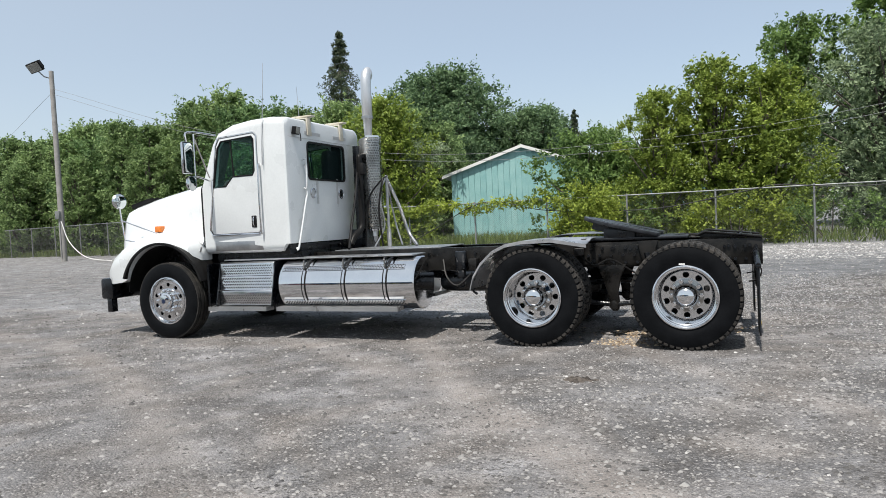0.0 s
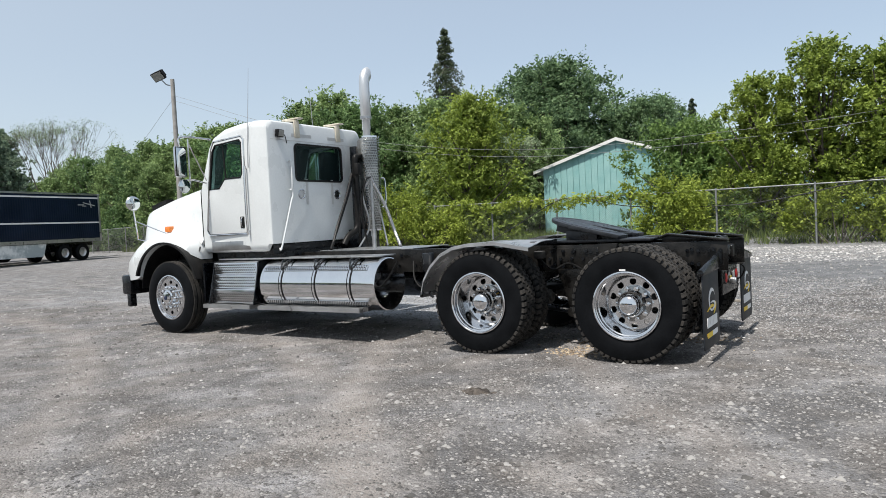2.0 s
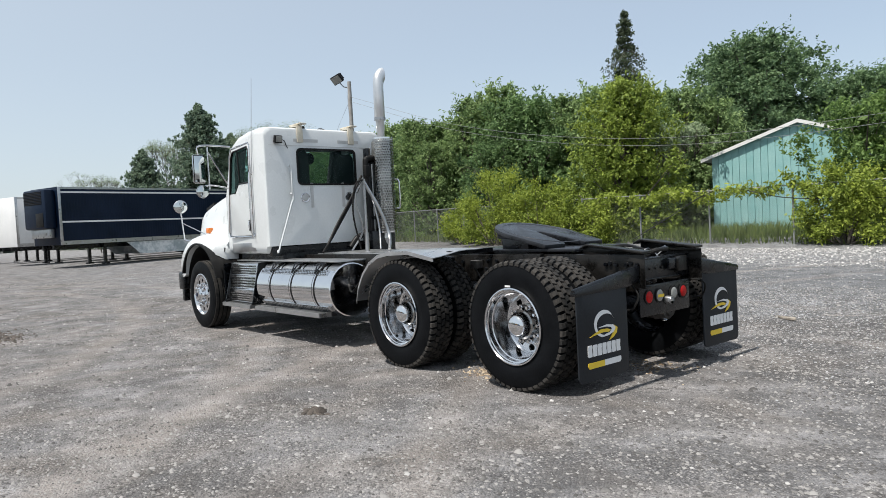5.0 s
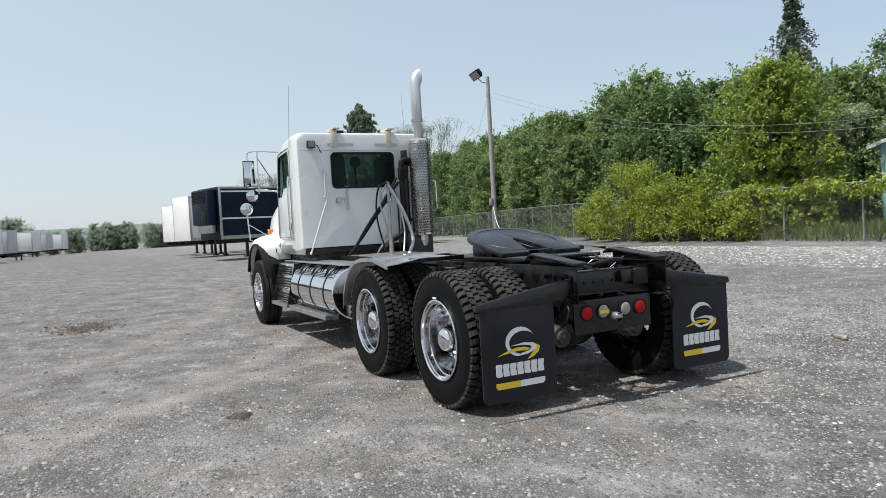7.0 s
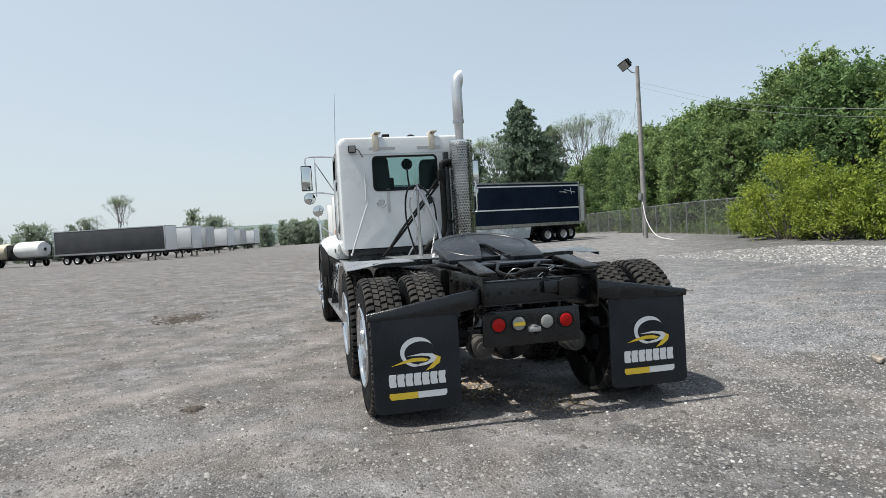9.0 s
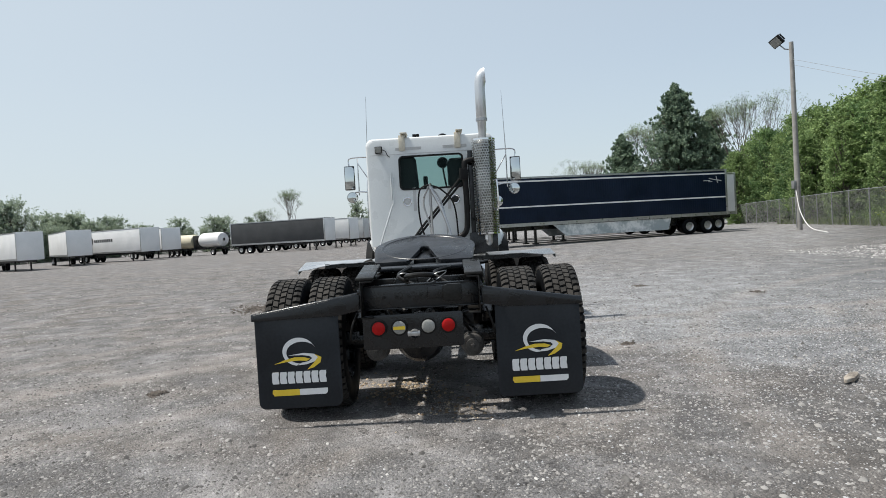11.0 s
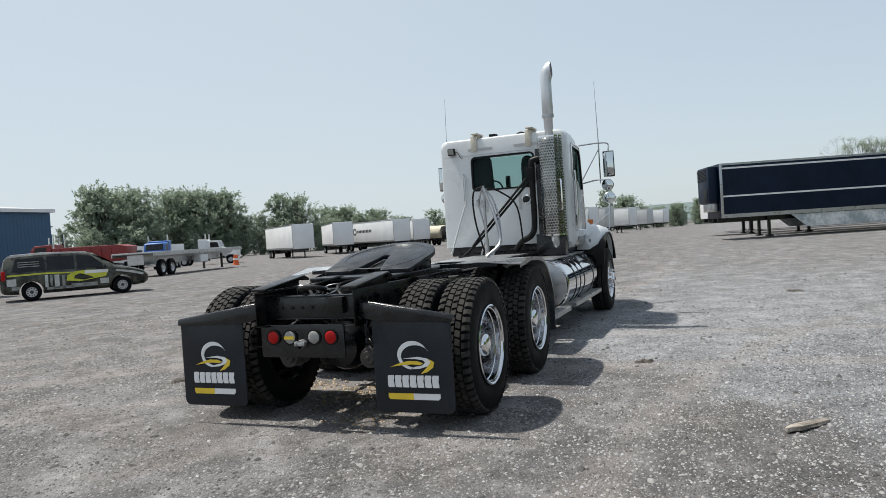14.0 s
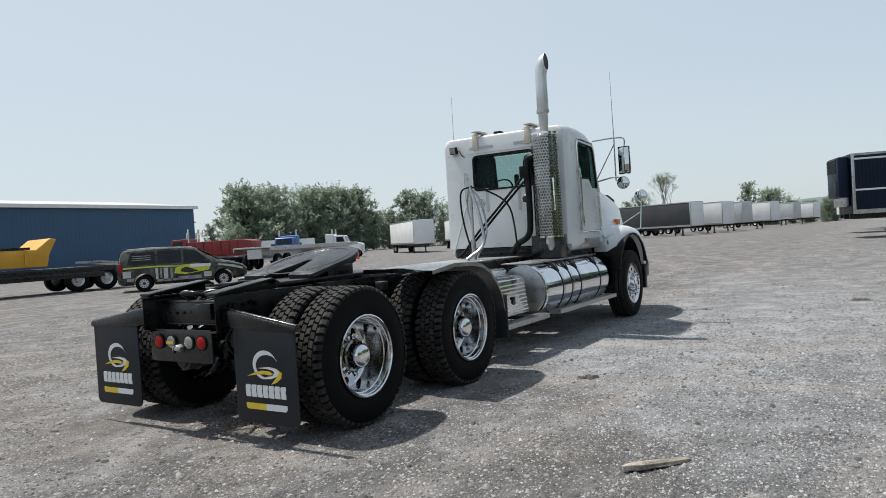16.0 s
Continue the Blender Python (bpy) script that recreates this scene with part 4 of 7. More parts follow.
for i in range(24):
    x0 = -3.7 + i * 7.4 / 24
    x1 = x0 + 7.4 / 24 - 0.035
    top = lambda x: 5.0 - abs(x) * 1.25 / 3.7
    part("board", Build().prism([(x0, 0.1), (x1, 0.1), (x1, top(x1) - 0.03), (x0, top(x0) - 0.03)], "y", -0.02, 0.02), TEAL, shed)
for s in (-1, 1):
    b = Build().prism([(s * 4.15, 3.62), (0, 5.02), (0, 5.12), (s * 4.15, 3.72)], "y", -0.16, 12.3)
    rf = part("roof", b, ROOFG, shed, "grey metal roof slope")
    part("barge_board", Build().prism([(s * 4.17, 3.56), (0, 4.97), (0, 5.13), (s * 4.17, 3.72)], "y", -0.205, -0.162), TRIM, rf)
# low building with a pale roof further along
barn = thing("low_building", "low building with a pale grey roof behind trees", "building", pose(-1.5, 44.0, 0.0, 0, 0, 10))
part("wall", Build().prism([(-5, 0), (5, 0), (5, 3.0), (-5, 3.0)], "y", 0, 8), TEAL, barn)
part("roof", Build().prism([(-5.5, 2.9), (5.5, 2.9), (5.2, 3.9), (-5.2, 3.9)], "y", -0.5, 6), ROOFG, barn)
# ---- parked trailers; each stands on its rear centre, x towards its nose ----
NAVY = mat("navy_curtain", (0.002, 0.007, 0.019), (0.005, 0.014, 0.035), 0.42, 0, 0.8, 14, 0.004, 0.12, spec=0.2)
TWHITE = mat("white_trailer_skin", (0.66, 0.67, 0.67), (0.78, 0.78, 0.78), 0.45, 0, 0.7, 10, 0, 0.1)
TGREY = mat("dull_trailer_skin", (0.42, 0.43, 0.43), (0.56, 0.57, 0.57), 0.5, 0.1, 0.7, 10)
TDARK = mat("dark_grey_tarp", (0.028, 0.03, 0.033), (0.05, 0.053, 0.056), 0.6, 0, 0.8, 12)
BLUEST = mat("blue_steel_cladding", (0.024, 0.072, 0.14), (0.034, 0.092, 0.17), 0.45, 0, 0.4, 8, 0, 0.1)
DUMPRED = mat("faded_red_paint", (0.16, 0.011, 0.011), (0.25, 0.022, 0.019), 0.45, 0, 1.5, 20)
DUMPYEL = mat("yellow_machine_paint", (0.55, 0.28, 0.02), (0.66, 0.36, 0.04), 0.5, 0, 1.5, 20)
CREAM = mat("cream_tank_paint", (0.5, 0.46, 0.34), (0.6, 0.56, 0.44), 0.5, 0, 1.0, 14)
ORANGE = mat("orange_barrel", (0.65, 0.10, 0.02), (0.75, 0.16, 0.04), 0.6)
GLASS_CAR = mat("dark_car_glass", (0.006, 0.007, 0.008), (0.018, 0.021, 0.023), 0.06, 0, 2, 6, spec=0.3)

FAR_TYRE = Build().lathe([(-0.12, 0.28), (-0.14, 0.34), (-0.135, 0.48), (-0.11, 0.51), (0.11, 0.51), (0.135, 0.48), (0.14, 0.34), (0.12, 0.28)], seg=28).mesh("far_tyre", smooth=40)
FAR_RIM = Build().lathe([(0.12, 0.285), (0.10, 0.26), (0.04, 0.2), (0.05, 0.12), (0.10, 0.10), (0.11, 0.001)], seg=24).mesh("far_rim", smooth=40)


FAR_SPOKED = FAR_RIM.copy()
FAR_SPOKED.materials.clear()
SPOKE = Build().prism([(0.10, 0.045), (0.265, 0.03), (0.265, -0.03), (0.10, -0.045)], "y", 0.08, 0.125).mesh("spoke")


def far_wheel(parent, x, y, z, s=1.0, spoked=False):
    w = part("wheel", FAR_SPOKED if spoked else FAR_RIM, TDARK if spoked else DULL, parent)
    if spoked:
        for k in range(10):
            part("spoke", SPOKE, SILVER, w).matrix_basis = pose(0, 0, 0, 0, 36 * k, 0)
        part("rim_edge", Build().lathe([(0.118, 0.285), (0.13, 0.275), (0.12, 0.25), (0.10, 0.25)], seg=24), SILVER, w)
    w.matrix_basis = pose(x, y, z, 0, 0, 0 if y > 0 else 180) @ Matrix.Scale(s, 4)
    part("tyre", FAR_TYRE, RUBBER, w)


def box_trailer(x, y, turn, length, skin, label, nose=None, height=4.05, skirt=None, reefer=False, stripes=False, text=False, group="parked trailers"):
    t = thing("box_trailer", label, "trailer", pose(x, y, ground_z(x, y), 0, 0, turn), group)
    w, floor = 1.28, 1.12
    body = part("body", Build().box((length / 2, 0, (floor + height) / 2), (length, 2 * w, height - floor)), skin, t, bevel=0.03)
    part("bottom_rail", Build().box((length / 2, w + 0.006, floor + 0.10), (length, 0.03, 0.20)), DULL, body, "aluminium bottom rail")
    part("bottom_rail", Build().box((length / 2, -w - 0.006, floor + 0.10), (length, 0.03, 0.20)), DULL, body)
    part("top_rail", Build().box((length / 2, w + 0.005, height - 0.06), (length, 0.03, 0.10)), DULL, body)
    part("top_rail", Build().box((length / 2, -w - 0.005, height - 0.06), (length, 0.03, 0.10)), DULL, body)
    for sx_, nm in ((length - 0.06, "nose_post"), (0.06, "rear_post")):
        for s in (1, -1):
            part(nm, Build().box((sx_, s * (w + 0.006), (floor + height) / 2), (0.14, 0.04, height - floor)), DULL, body, bevel=0.01)
    for y0 in (-0.64, 0.64):
        d = part("rear_door", Build().box((-0.015, y0, (floor + height) / 2), (0.03, 1.22, height - floor - 0.2)), skin, body, bevel=0.01)
        part("lock_bar", Build().cyl((-0.045, y0 * 0.5, floor + 0.15), (-0.045, y0 * 0.5, height - 0.15), 0.02, seg=8), DULL, d)
    if nose:
        part("nose_panel", Build().box((length + 0.012, 0, (floor + height) / 2), (0.025, 2 * w - 0.1, height - floor - 0.1)), nose, body, bevel=0.01)
    if stripes:
        for z in (3.78, 2.28):
            for s in (1, -1):
                part("stripe", Build().box((length / 2, s * (w + 0.012), z), (length - 0.2, 0.006, 0.085)), SIGNW, body, "pale grey stripe")
        n = int(length / 0.16)
        for s in (1, -1):
            rings = []
            for i in range(n * 4 + 1):
                xx = 0.15 + i * (length - 0.3) / (n * 4)
                d = w + 0.004 + 0.006 * math.sin(i * math.pi / 2)
                rings.append([(xx, s * (w - 0.01), 1.36), (xx, s * d, 1.36), (xx, s * d, 3.72), (xx, s * (w - 0.01), 3.72)])
            part("side_curtain", Build().loft(rings), NAVY, body, "navy side curtain with upright folds", smooth=60)
        # pale scribble-like badge near the rear, as plain bars
        for k, (u, v, du, dv) in enumerate(((1.0, 3.42, 0.7, 0.05), (1.5, 3.35, 0.5, 0.05), (0.75, 3.40, 0.06, 0.45), (0.65, 3.36, 0.5, 0.06), (1.25, 3.28, 0.3, 0.04))):
            part("badge_bar", Build().box((u, w + 0.016, v), (du, 0.004, dv), (0, 12 * (k % 3 - 1), 0)), GREYTAPE, body)
        for u in (2.05, 2.3, 2.5):
            part("reflector", Build().box((u, w + 0.018, 1.28), (0.14, 0.004, 0.09)), SIGNW, body)
    if text:
        for k in range(10):
            part("text_bar", Build().box((length * 0.35 + k * 0.42, -w - 0.012, 2.75), (0.30, 0.006, 0.38)), TDARK, body)
        part("round_mark", Build().lathe([(-w - 0.014, 0.30), (-w - 0.014, 0.52), (-w - 0.004, 0.52), (-w - 0.004, 0.30)], (length * 0.35 - 0.9, 0, 2.75), "y", 24, closed=True), TDARK, body)
    if reefer:
        u = part("cooling_unit", Build().box((length + 0.28, 0, 2.95), (0.55, 2.1, 2.0)), NAVY, t, "navy blue cooling unit on the nose", bevel=0.12)
        for k in range(9):
            part("louvre", Build().box((length + 0.565, -0.08, 3.22 + k * 0.075), (0.03, 1.7, 0.03), (0, 25, 0)), PLASTIC, u)
        part("unit_base", Build().box((length + 0.2, 0, 1.75), (0.3, 1.7, 0.5)), DULL, t, bevel=0.03)
        part("unit_panel", Build().box((length + 0.57, 0.5, 2.4), (0.02, 0.7, 0.7)), PLASTIC, u, bevel=0.01)
    chassis = Build().box((length / 2, 0.5, floor - 0.12), (length, 0.12, 0.24)).box((length / 2, -0.5, floor - 0.12), (length, 0.12, 0.24)).box((2.3, 0, 0.75), (3.2, 1.3, 0.35))
    part("chassis", chassis, BLACK, t)
    for ax in (1.5, 2.85):
        for s in (1, -1):
            far_wheel(t, ax, s * 1.08, 0.51)
    for s in (1, -1):
        g_ = part("landing_leg", Build().box((length - 2.6, s * 0.75, 0.6), (0.14, 0.14, 1.05)).box((length - 2.6, s * 0.75, 0.05), (0.32, 0.3, 0.08)), BLACK, t)
    if skirt:
        for s in (1, -1):
            part("side_skirt", Build().prism([(4.4, 0.42), (4.6, 0.38), (length - 4.4, 0.42), (length - 3.6, 1.1), (4.2, 1.1)], "y", s * 1.2, s * 1.225), skirt, t, "scuffed white side skirt")
    return t


SKIRT = mat("scuffed_skirt", (0.35, 0.4, 0.42), (0.74, 0.76, 0.76), 0.5, 0, 0.9, 7, 0, 0, 0.12)
box_trailer(-41.05, 27.03, -73.4, 15.9, NAVY, "long navy blue curtain-sided reefer trailer with white stripes", reefer=True, stripes=True, skirt=SKIRT)
for nx, ny in ((-44.6, 11.2), (-51.5, 12.0), (-57.2, 11.6)):
    u = (0.286, -0.958)
    box_trailer(nx - 15.9 * u[0], ny - 15.9 * u[1], -73.4, 15.9, TWHITE, "plain white box trailer in the parked row")
h = (0.36, 0.93)
box_trailer(-87.5, -19.1, 69, 14.3, TDARK, "dark tarp-sided trailer with a white nose", nose=TWHITE)
for i, (nx, ny, sk) in enumerate(((-91.5, -4.0, TWHITE), (-100.5, -3.2, TGREY), (-112.5, -1.2, TWHITE), (-136.0, -0.6, TGREY), (-150.0, 1.4, TWHITE))):
    box_trailer(nx - 15 * h[0], ny - 15 * h[1], 69, 15, sk, "pale box trailer in the far row")
box_trailer(-45.5, 29.4, -73.4, 15.9, TWHITE, "white box trailer parked beside the navy one")
box_trailer(-75.8, -44.8, 48, 14.6, TWHITE, "white box trailer standing across the yard")
box_trailer(-85.0, -41.5, 37, 14.6, TWHITE, "white box trailer standing across the yard")
box_trailer(-87.7, -40.0, 57, 15.2, TWHITE, "white box trailer with dark lettering", text=True)
box_trailer(-95.5, -36.4, 46, 12.0, TWHITE, "white box trailer standing across the yard")


def flatbed(x, y, turn, length, skin, label, deck=1.45):
    t = thing("flatbed_trailer", label, "trailer", pose(x, y, ground_z(x, y), 0, 0, turn), "parked trailers")
    part("deck", Build().box((length / 2, 0, deck), (length, 2.55, 0.10)), skin, t, bevel=0.02)
    part("side_rail", Build().box((length / 2, 1.28, deck - 0.08), (length, 0.06, 0.24)), DULL, t)
    part("side_rail", Build().box((length / 2, -1.28, deck - 0.08), (length, 0.06, 0.24)), DULL, t)
    part("beam", Build().prism([(0.3, deck - 0.1), (length, deck - 0.1), (length, deck - 0.35), (length - 3, deck - 0.7), (0.3, deck - 0.7)], "y", -0.5, 0.5), skin, t)
    for ax in (1.4, 2.7):
        for s in (1, -1):
            far_wheel(t, ax, s * 1.05, 0.51)
    for s in (1, -1):
        part("landing_leg", Build().box((length - 3, s * 0.7, 0.55), (0.14, 0.14, 1.1)), BLACK, t)
    for s in (1, -1):
        part("side_box", Build().box((length * 0.5, s * 1.0, 0.85), (1.4, 0.5, 0.5)), TWHITE, t, bevel=0.02)
    return t


flatbed(-26.6, -20.3, 199, 15.5, DULL, "low aluminium flatbed trailer with its side box")
flatbed(-44.0, -41.0, 35, 15.0, TGREY, "grey flatbed trailer in the far yard")


def lorry(x, y, turn, paint, label, bed=None, s=1.0):
    """A conventional tractor or dump truck seen from afar; x to its front."""
    t = thing("parked_truck", label, "truck", pose(x, y, ground_z(x, y), 0, 0, turn) @ Matrix.Scale(s, 4), "parked trucks")
    c = part("cab", Build().prism([(4.6, 1.0), (6.2, 1.0), (6.2, 1.95), (5.9, 2.75), (4.6, 2.8)], "y", -1.05, 1.05), paint, t, bevel=0.08)
    part("side_window", Build().prism([(4.95, 2.0), (5.95, 2.0), (5.78, 2.6), (4.95, 2.62)], "y", -1.06, 1.06), GLASS_CAR, c)
    part("windscreen", Build().add([(6.215, -0.85, 2.05), (6.215, 0.85, 2.05), (5.96, 0.85, 2.65), (5.96, -0.85, 2.65)], [(0, 1, 2, 3)]), GLASS_CAR, c)
    part("hood", Build().prism([(6.2, 0.95), (8.0, 0.85), (8.05, 1.5), (7.9, 1.7), (6.2, 1.95)], "y", -0.85, 0.85), paint, t, bevel=0.08)
    for sd in (1, -1):
        part("fender", Build().prism([(6.5, 0.75), (6.7, 1.2), (7.7, 1.2), (8.0, 0.75), (7.75, 0.9), (7.5, 1.08), (6.95, 1.08)], "y", sd * 0.8, sd * 1.2), paint, t, bevel=0.03)
        part("exhaust_pipe", Build().cyl((4.45, sd * 0.95, 1.0), (4.45, sd * 0.95, 3.6), 0.08, seg=12), CHROME, t)
        far_wheel(t, 7.2, sd * 1.05, 0.51)
        for ax in (0.6, 1.95):
            far_wheel(t, ax, sd * 1.05, 0.51)
        part("side_tank", Build().cyl((3.0, sd * 0.85, 0.7), (4.5, sd * 0.85, 0.7), 0.32, seg=20), CHROME, t)
    part("bumper", Build().box((8.15, 0, 0.6), (0.2, 2.3, 0.35)), CHROME, t, bevel=0.03)
    part("frame", Build().box((3.8, 0, 0.9), (7.9, 0.85, 0.28)), BLACK, t)
    if bed:
        part("dump_body", Build().prism([(-1.0, 1.5), (-0.6, 1.25), (4.2, 1.25), (4.5, 2.5), (-0.4, 2.5), (-1.1, 2.35)], "y", -1.2, 1.2), bed, t, "open steel dump body", bevel=0.04)
        for k in range(6):
            for s_ in (1.22, -1.22):
                part("body_rib", Build().box((0.1 + k * 0.75, s_, 1.85), (0.1, 0.08, 1.15)), bed, t)
    else:
        part("sleeper", Build().prism([(3.6, 1.05), (4.6, 1.05), (4.6, 2.95), (3.6, 3.0)], "y", -1.1, 1.1), paint, t, bevel=0.1)
    return t


lorry(-59.3, -48.1, 118, TWHITE, "white highway tractor with twin chrome stacks")
lorry(-35.3, -31.6, -64, DUMPRED, "faded red dump truck", DUMPRED, 0.88)
lorry(-32.65, -27.8, -64, DUMPRED, "faded red dump truck with its body down", DUMPRED, 0.9)
lorry(-55.5, -44.5, 30, mat("blue_truck_paint", (0.03, 0.11, 0.34), (0.05, 0.15, 0.42), 0.4), "blue tractor among the trailers")
cargo = thing("shipping_container", "white container with dark lettering", "container", pose(-59.7, -62.3, ground_z(-60, -62), 0, 0, 132))
cb = part("body", Build().box((6, 0, 1.45), (12, 2.4, 2.6)), TWHITE, cargo, bevel=0.03)
for k in range(4):
    part("text_bar", Build().box((6.6 + k * 1.1, -1.21, 1.7), (0.75, 0.02, 1.1)), TDARK, cb)

# cream tank and machinery between the trailers
tk = thing("tank_trailer", "cream and white tank trailer with pipework", "trailer", pose(-96.0, -31.0, ground_z(-96, -31), 0, 0, 55))
part("tank", Build().lathe([(0, 0.2), (0.2, 0.9), (0.5, 1.0), (5.2, 1.0), (5.5, 0.9), (5.7, 0.2)], (0, 0, 2.0), "x", 28), CREAM, tk, smooth=50)
part("second_tank", Build().lathe([(7.0, 0.2), (7.2, 0.9), (7.5, 1.0), (11.2, 1.0), (11.5, 0.9), (11.7, 0.2)], (0, 0, 2.1), "x", 28), TWHITE, tk, smooth=50)
part("frame", Build().box((6, 0, 0.95), (12.5, 1.0, 0.25)).box((6.3, 0, 1.9), (0.2, 2.0, 1.8)), BLACK, tk)
part("pipe", Build().tube(smooth_path([(12.0, 0.5, 1.2), (12.2, 0.5, 2.6), (11.4, 0.5, 3.0), (10.9, 0.5, 2.2)]), 0.09, 8), BLACK, tk)
for ax in (1.0, 2.3, 10.5):
    for s in (1, -1):
        far_wheel(tk, ax, s * 0.95, 0.51)
cone = thing("traffic_barrel", "orange and white traffic barrel", "barrel", pose(-50.0, -31.3, ground_z(-50, -31.3)))
bb = part("body", Build().lathe([(0, 0.32), (0.06, 0.32), (0.07, 0.27), (1.0, 0.2), (1.0, 0.001)], axis="z", seg=20), ORANGE, cone)
part("band", Build().lathe([(0.5, 0.245), (0.5, 0.25), (0.66, 0.24), (0.66, 0.23)], axis="z", seg=20), SIGNW, bb)

# ---- blue steel building ----
hall = thing("steel_building", "long blue steel-clad building with a white roof edge", "building", pose(-45.2, -49.6, ground_z(-45, -50), 0, 0, 4.5))
part("wall", Build().box((30, -10, 3.2), (60, 20, 6.5)), BLUEST, hall)
ribs = Build()
for i in range(150):
    ribs.box((0.2 + i * 0.4, 0.004, 3.2), (0.04, 0.008, 6.4))
part("cladding_ribs", ribs, BLUEST, hall, "upright cladding ribs", smooth=0)
part("fascia", Build().box((30, -9.9, 6.55), (60.5, 20.7, 0.32)), TRIM, hall, "white metal eaves trim")
part("roof", Build().prism([(-10.3, 7.9), (-21, 6.7), (0.3, 6.7)], "x", -0.2, 60), ROOFG, hall)
dr = part("door", Build().box((21.5, 0.02, 1.05), (1.0, 0.06, 2.1)), TRIM, hall)
part("wall_lamp", Build().box((-0.15, -0.3, 5.0), (0.5, 0.25, 0.12)), GALV, hall)

# ---- lowboy with a yellow dump body ----
low = thing("lowboy_trailer", "long black lowboy trailer with black wheels", "trailer", pose(-14.6, -16.0, ground_z(-14, -16), 0, 0, -7))
part("deck", Build().box((7.5, 0, 0.95), (14, 2.5, 0.22)).box((7.5, 1.15, 0.72), (13, 0.12, 0.25)), BLACK, low, bevel=0.02)
for ax in (0.9, 2.1):
    for s in (1, -1):
        far_wheel(low, ax, s * 1.05, 0.51, 0.95)
part("ramp", Build().box((0.3, 0, 1.15), (1.8, 2.4, 0.08), (0, -6, 0)), DULL, low)
dump = thing("dump_body", "yellow dump body lying on the lowboy deck", "truck body", pose(-9.8, -16.6, ground_z(-9, -16) + 1.065, 0, 0, -7))
part("tub", Build().prism([(-1.6, 0.1), (5.6, 0.1), (5.8, 0.80), (-1.2, 0.80), (-1.75, 1.25), (-2.0, 1.2), (-1.7, 0.6)], "y", -1.15, 1.15), DUMPYEL, dump, bevel=0.03)
for k in range(7):
    part("rib", Build().box((-0.8 + k * 0.95, 1.17, 0.5), (0.1, 0.08, 0.66)), DUMPYEL, dump)
part("tarp_bar", Build().box((2.0, 0, 0.86), (6.0, 2.2, 0.10)), BLACK, dump)

# ---- minivan ----
VAN = mat("dark_wrapped_paint", (0.006, 0.0065, 0.006), (0.075, 0.078, 0.062), 0.25, 0, 2.6, 9, 0, 0, 0.16, coat=0.25, spec=0.3)
PALE_WRAP = mat("pale_wrap_picture", (0.30, 0.31, 0.30), (0.56, 0.57, 0.55), 0.3, 0, 4, 14, coat=0.5)
SILVER = mat("silver_wheel_paint", (0.5, 0.5, 0.51), (0.62, 0.62, 0.63), 0.35, 0.5, 8, 40)
GHOST = mat("grey_wrap_picture", (0.10, 0.105, 0.10), (0.34, 0.35, 0.34), 0.3, 0, 5, 18, coat=0.5)
LIME = mat("lime_wrap", (0.45, 0.48, 0.02), (0.6, 0.6, 0.05), 0.3, coat=0.6)
van = thing("minivan", "dark minivan with a grey and yellow wrap", "car", pose(-12.45, -11.35, 0, 0, 0, 132))
van.matrix_basis = Matrix.Translation((-12.67, -10.93, 0)) @ pose(0, 0, 0, 0, 0, 143) @ Matrix.Scale(0.94, 4)


def van_ring(x, zb, belt, roof, w, tw):
    half = [(0, zb), (w * 0.85, zb), (w * 0.97, zb + 0.12), (w, (zb + belt) / 2 + 0.1), (w * 0.985, belt), (tw + (w - tw) * 0.35, belt + (roof - belt) * 0.6), (tw, roof - 0.07), (tw * 0.8, roof - 0.01), (0, roof)]
    return [(x, y, z) for y, z in half] + [(x, -y, z) for y, z in half[-2:0:-1]]


st = [(-0.98, 0.45, 0.85, 0.9, 0.80, 0.7), (-0.95, 0.36, 1.0, 1.1, 0.92, 0.75), (-0.85, 0.30, 1.05, 1.55, 0.97, 0.66), (-0.70, 0.28, 1.05, 1.70, 0.98, 0.68), (0.3, 0.25, 1.04, 1.76, 0.99, 0.70), (1.4, 0.25, 1.03, 1.75, 0.99, 0.69),
      (2.0, 0.25, 1.03, 1.68, 0.99, 0.67), (2.5, 0.25, 1.02, 1.42, 0.98, 0.68), (2.95, 0.26, 1.02, 1.12, 0.97, 0.80), (3.5, 0.28, 0.93, 1.0, 0.95, 0.80), (3.9, 0.32, 0.80, 0.86, 0.88, 0.74), (4.05, 0.42, 0.66, 0.70, 0.74, 0.6)]
body = Build().loft([van_ring(*s_) for s_ in st]).mesh("van_body")
body = cut(body, [Build().cyl((x, -1.5, 0.33), (x, 1.5, 0.33), 0.40, seg=36).mesh("arch") for x in (0.0, 3.08)])
vb = part("body", body, VAN, van)
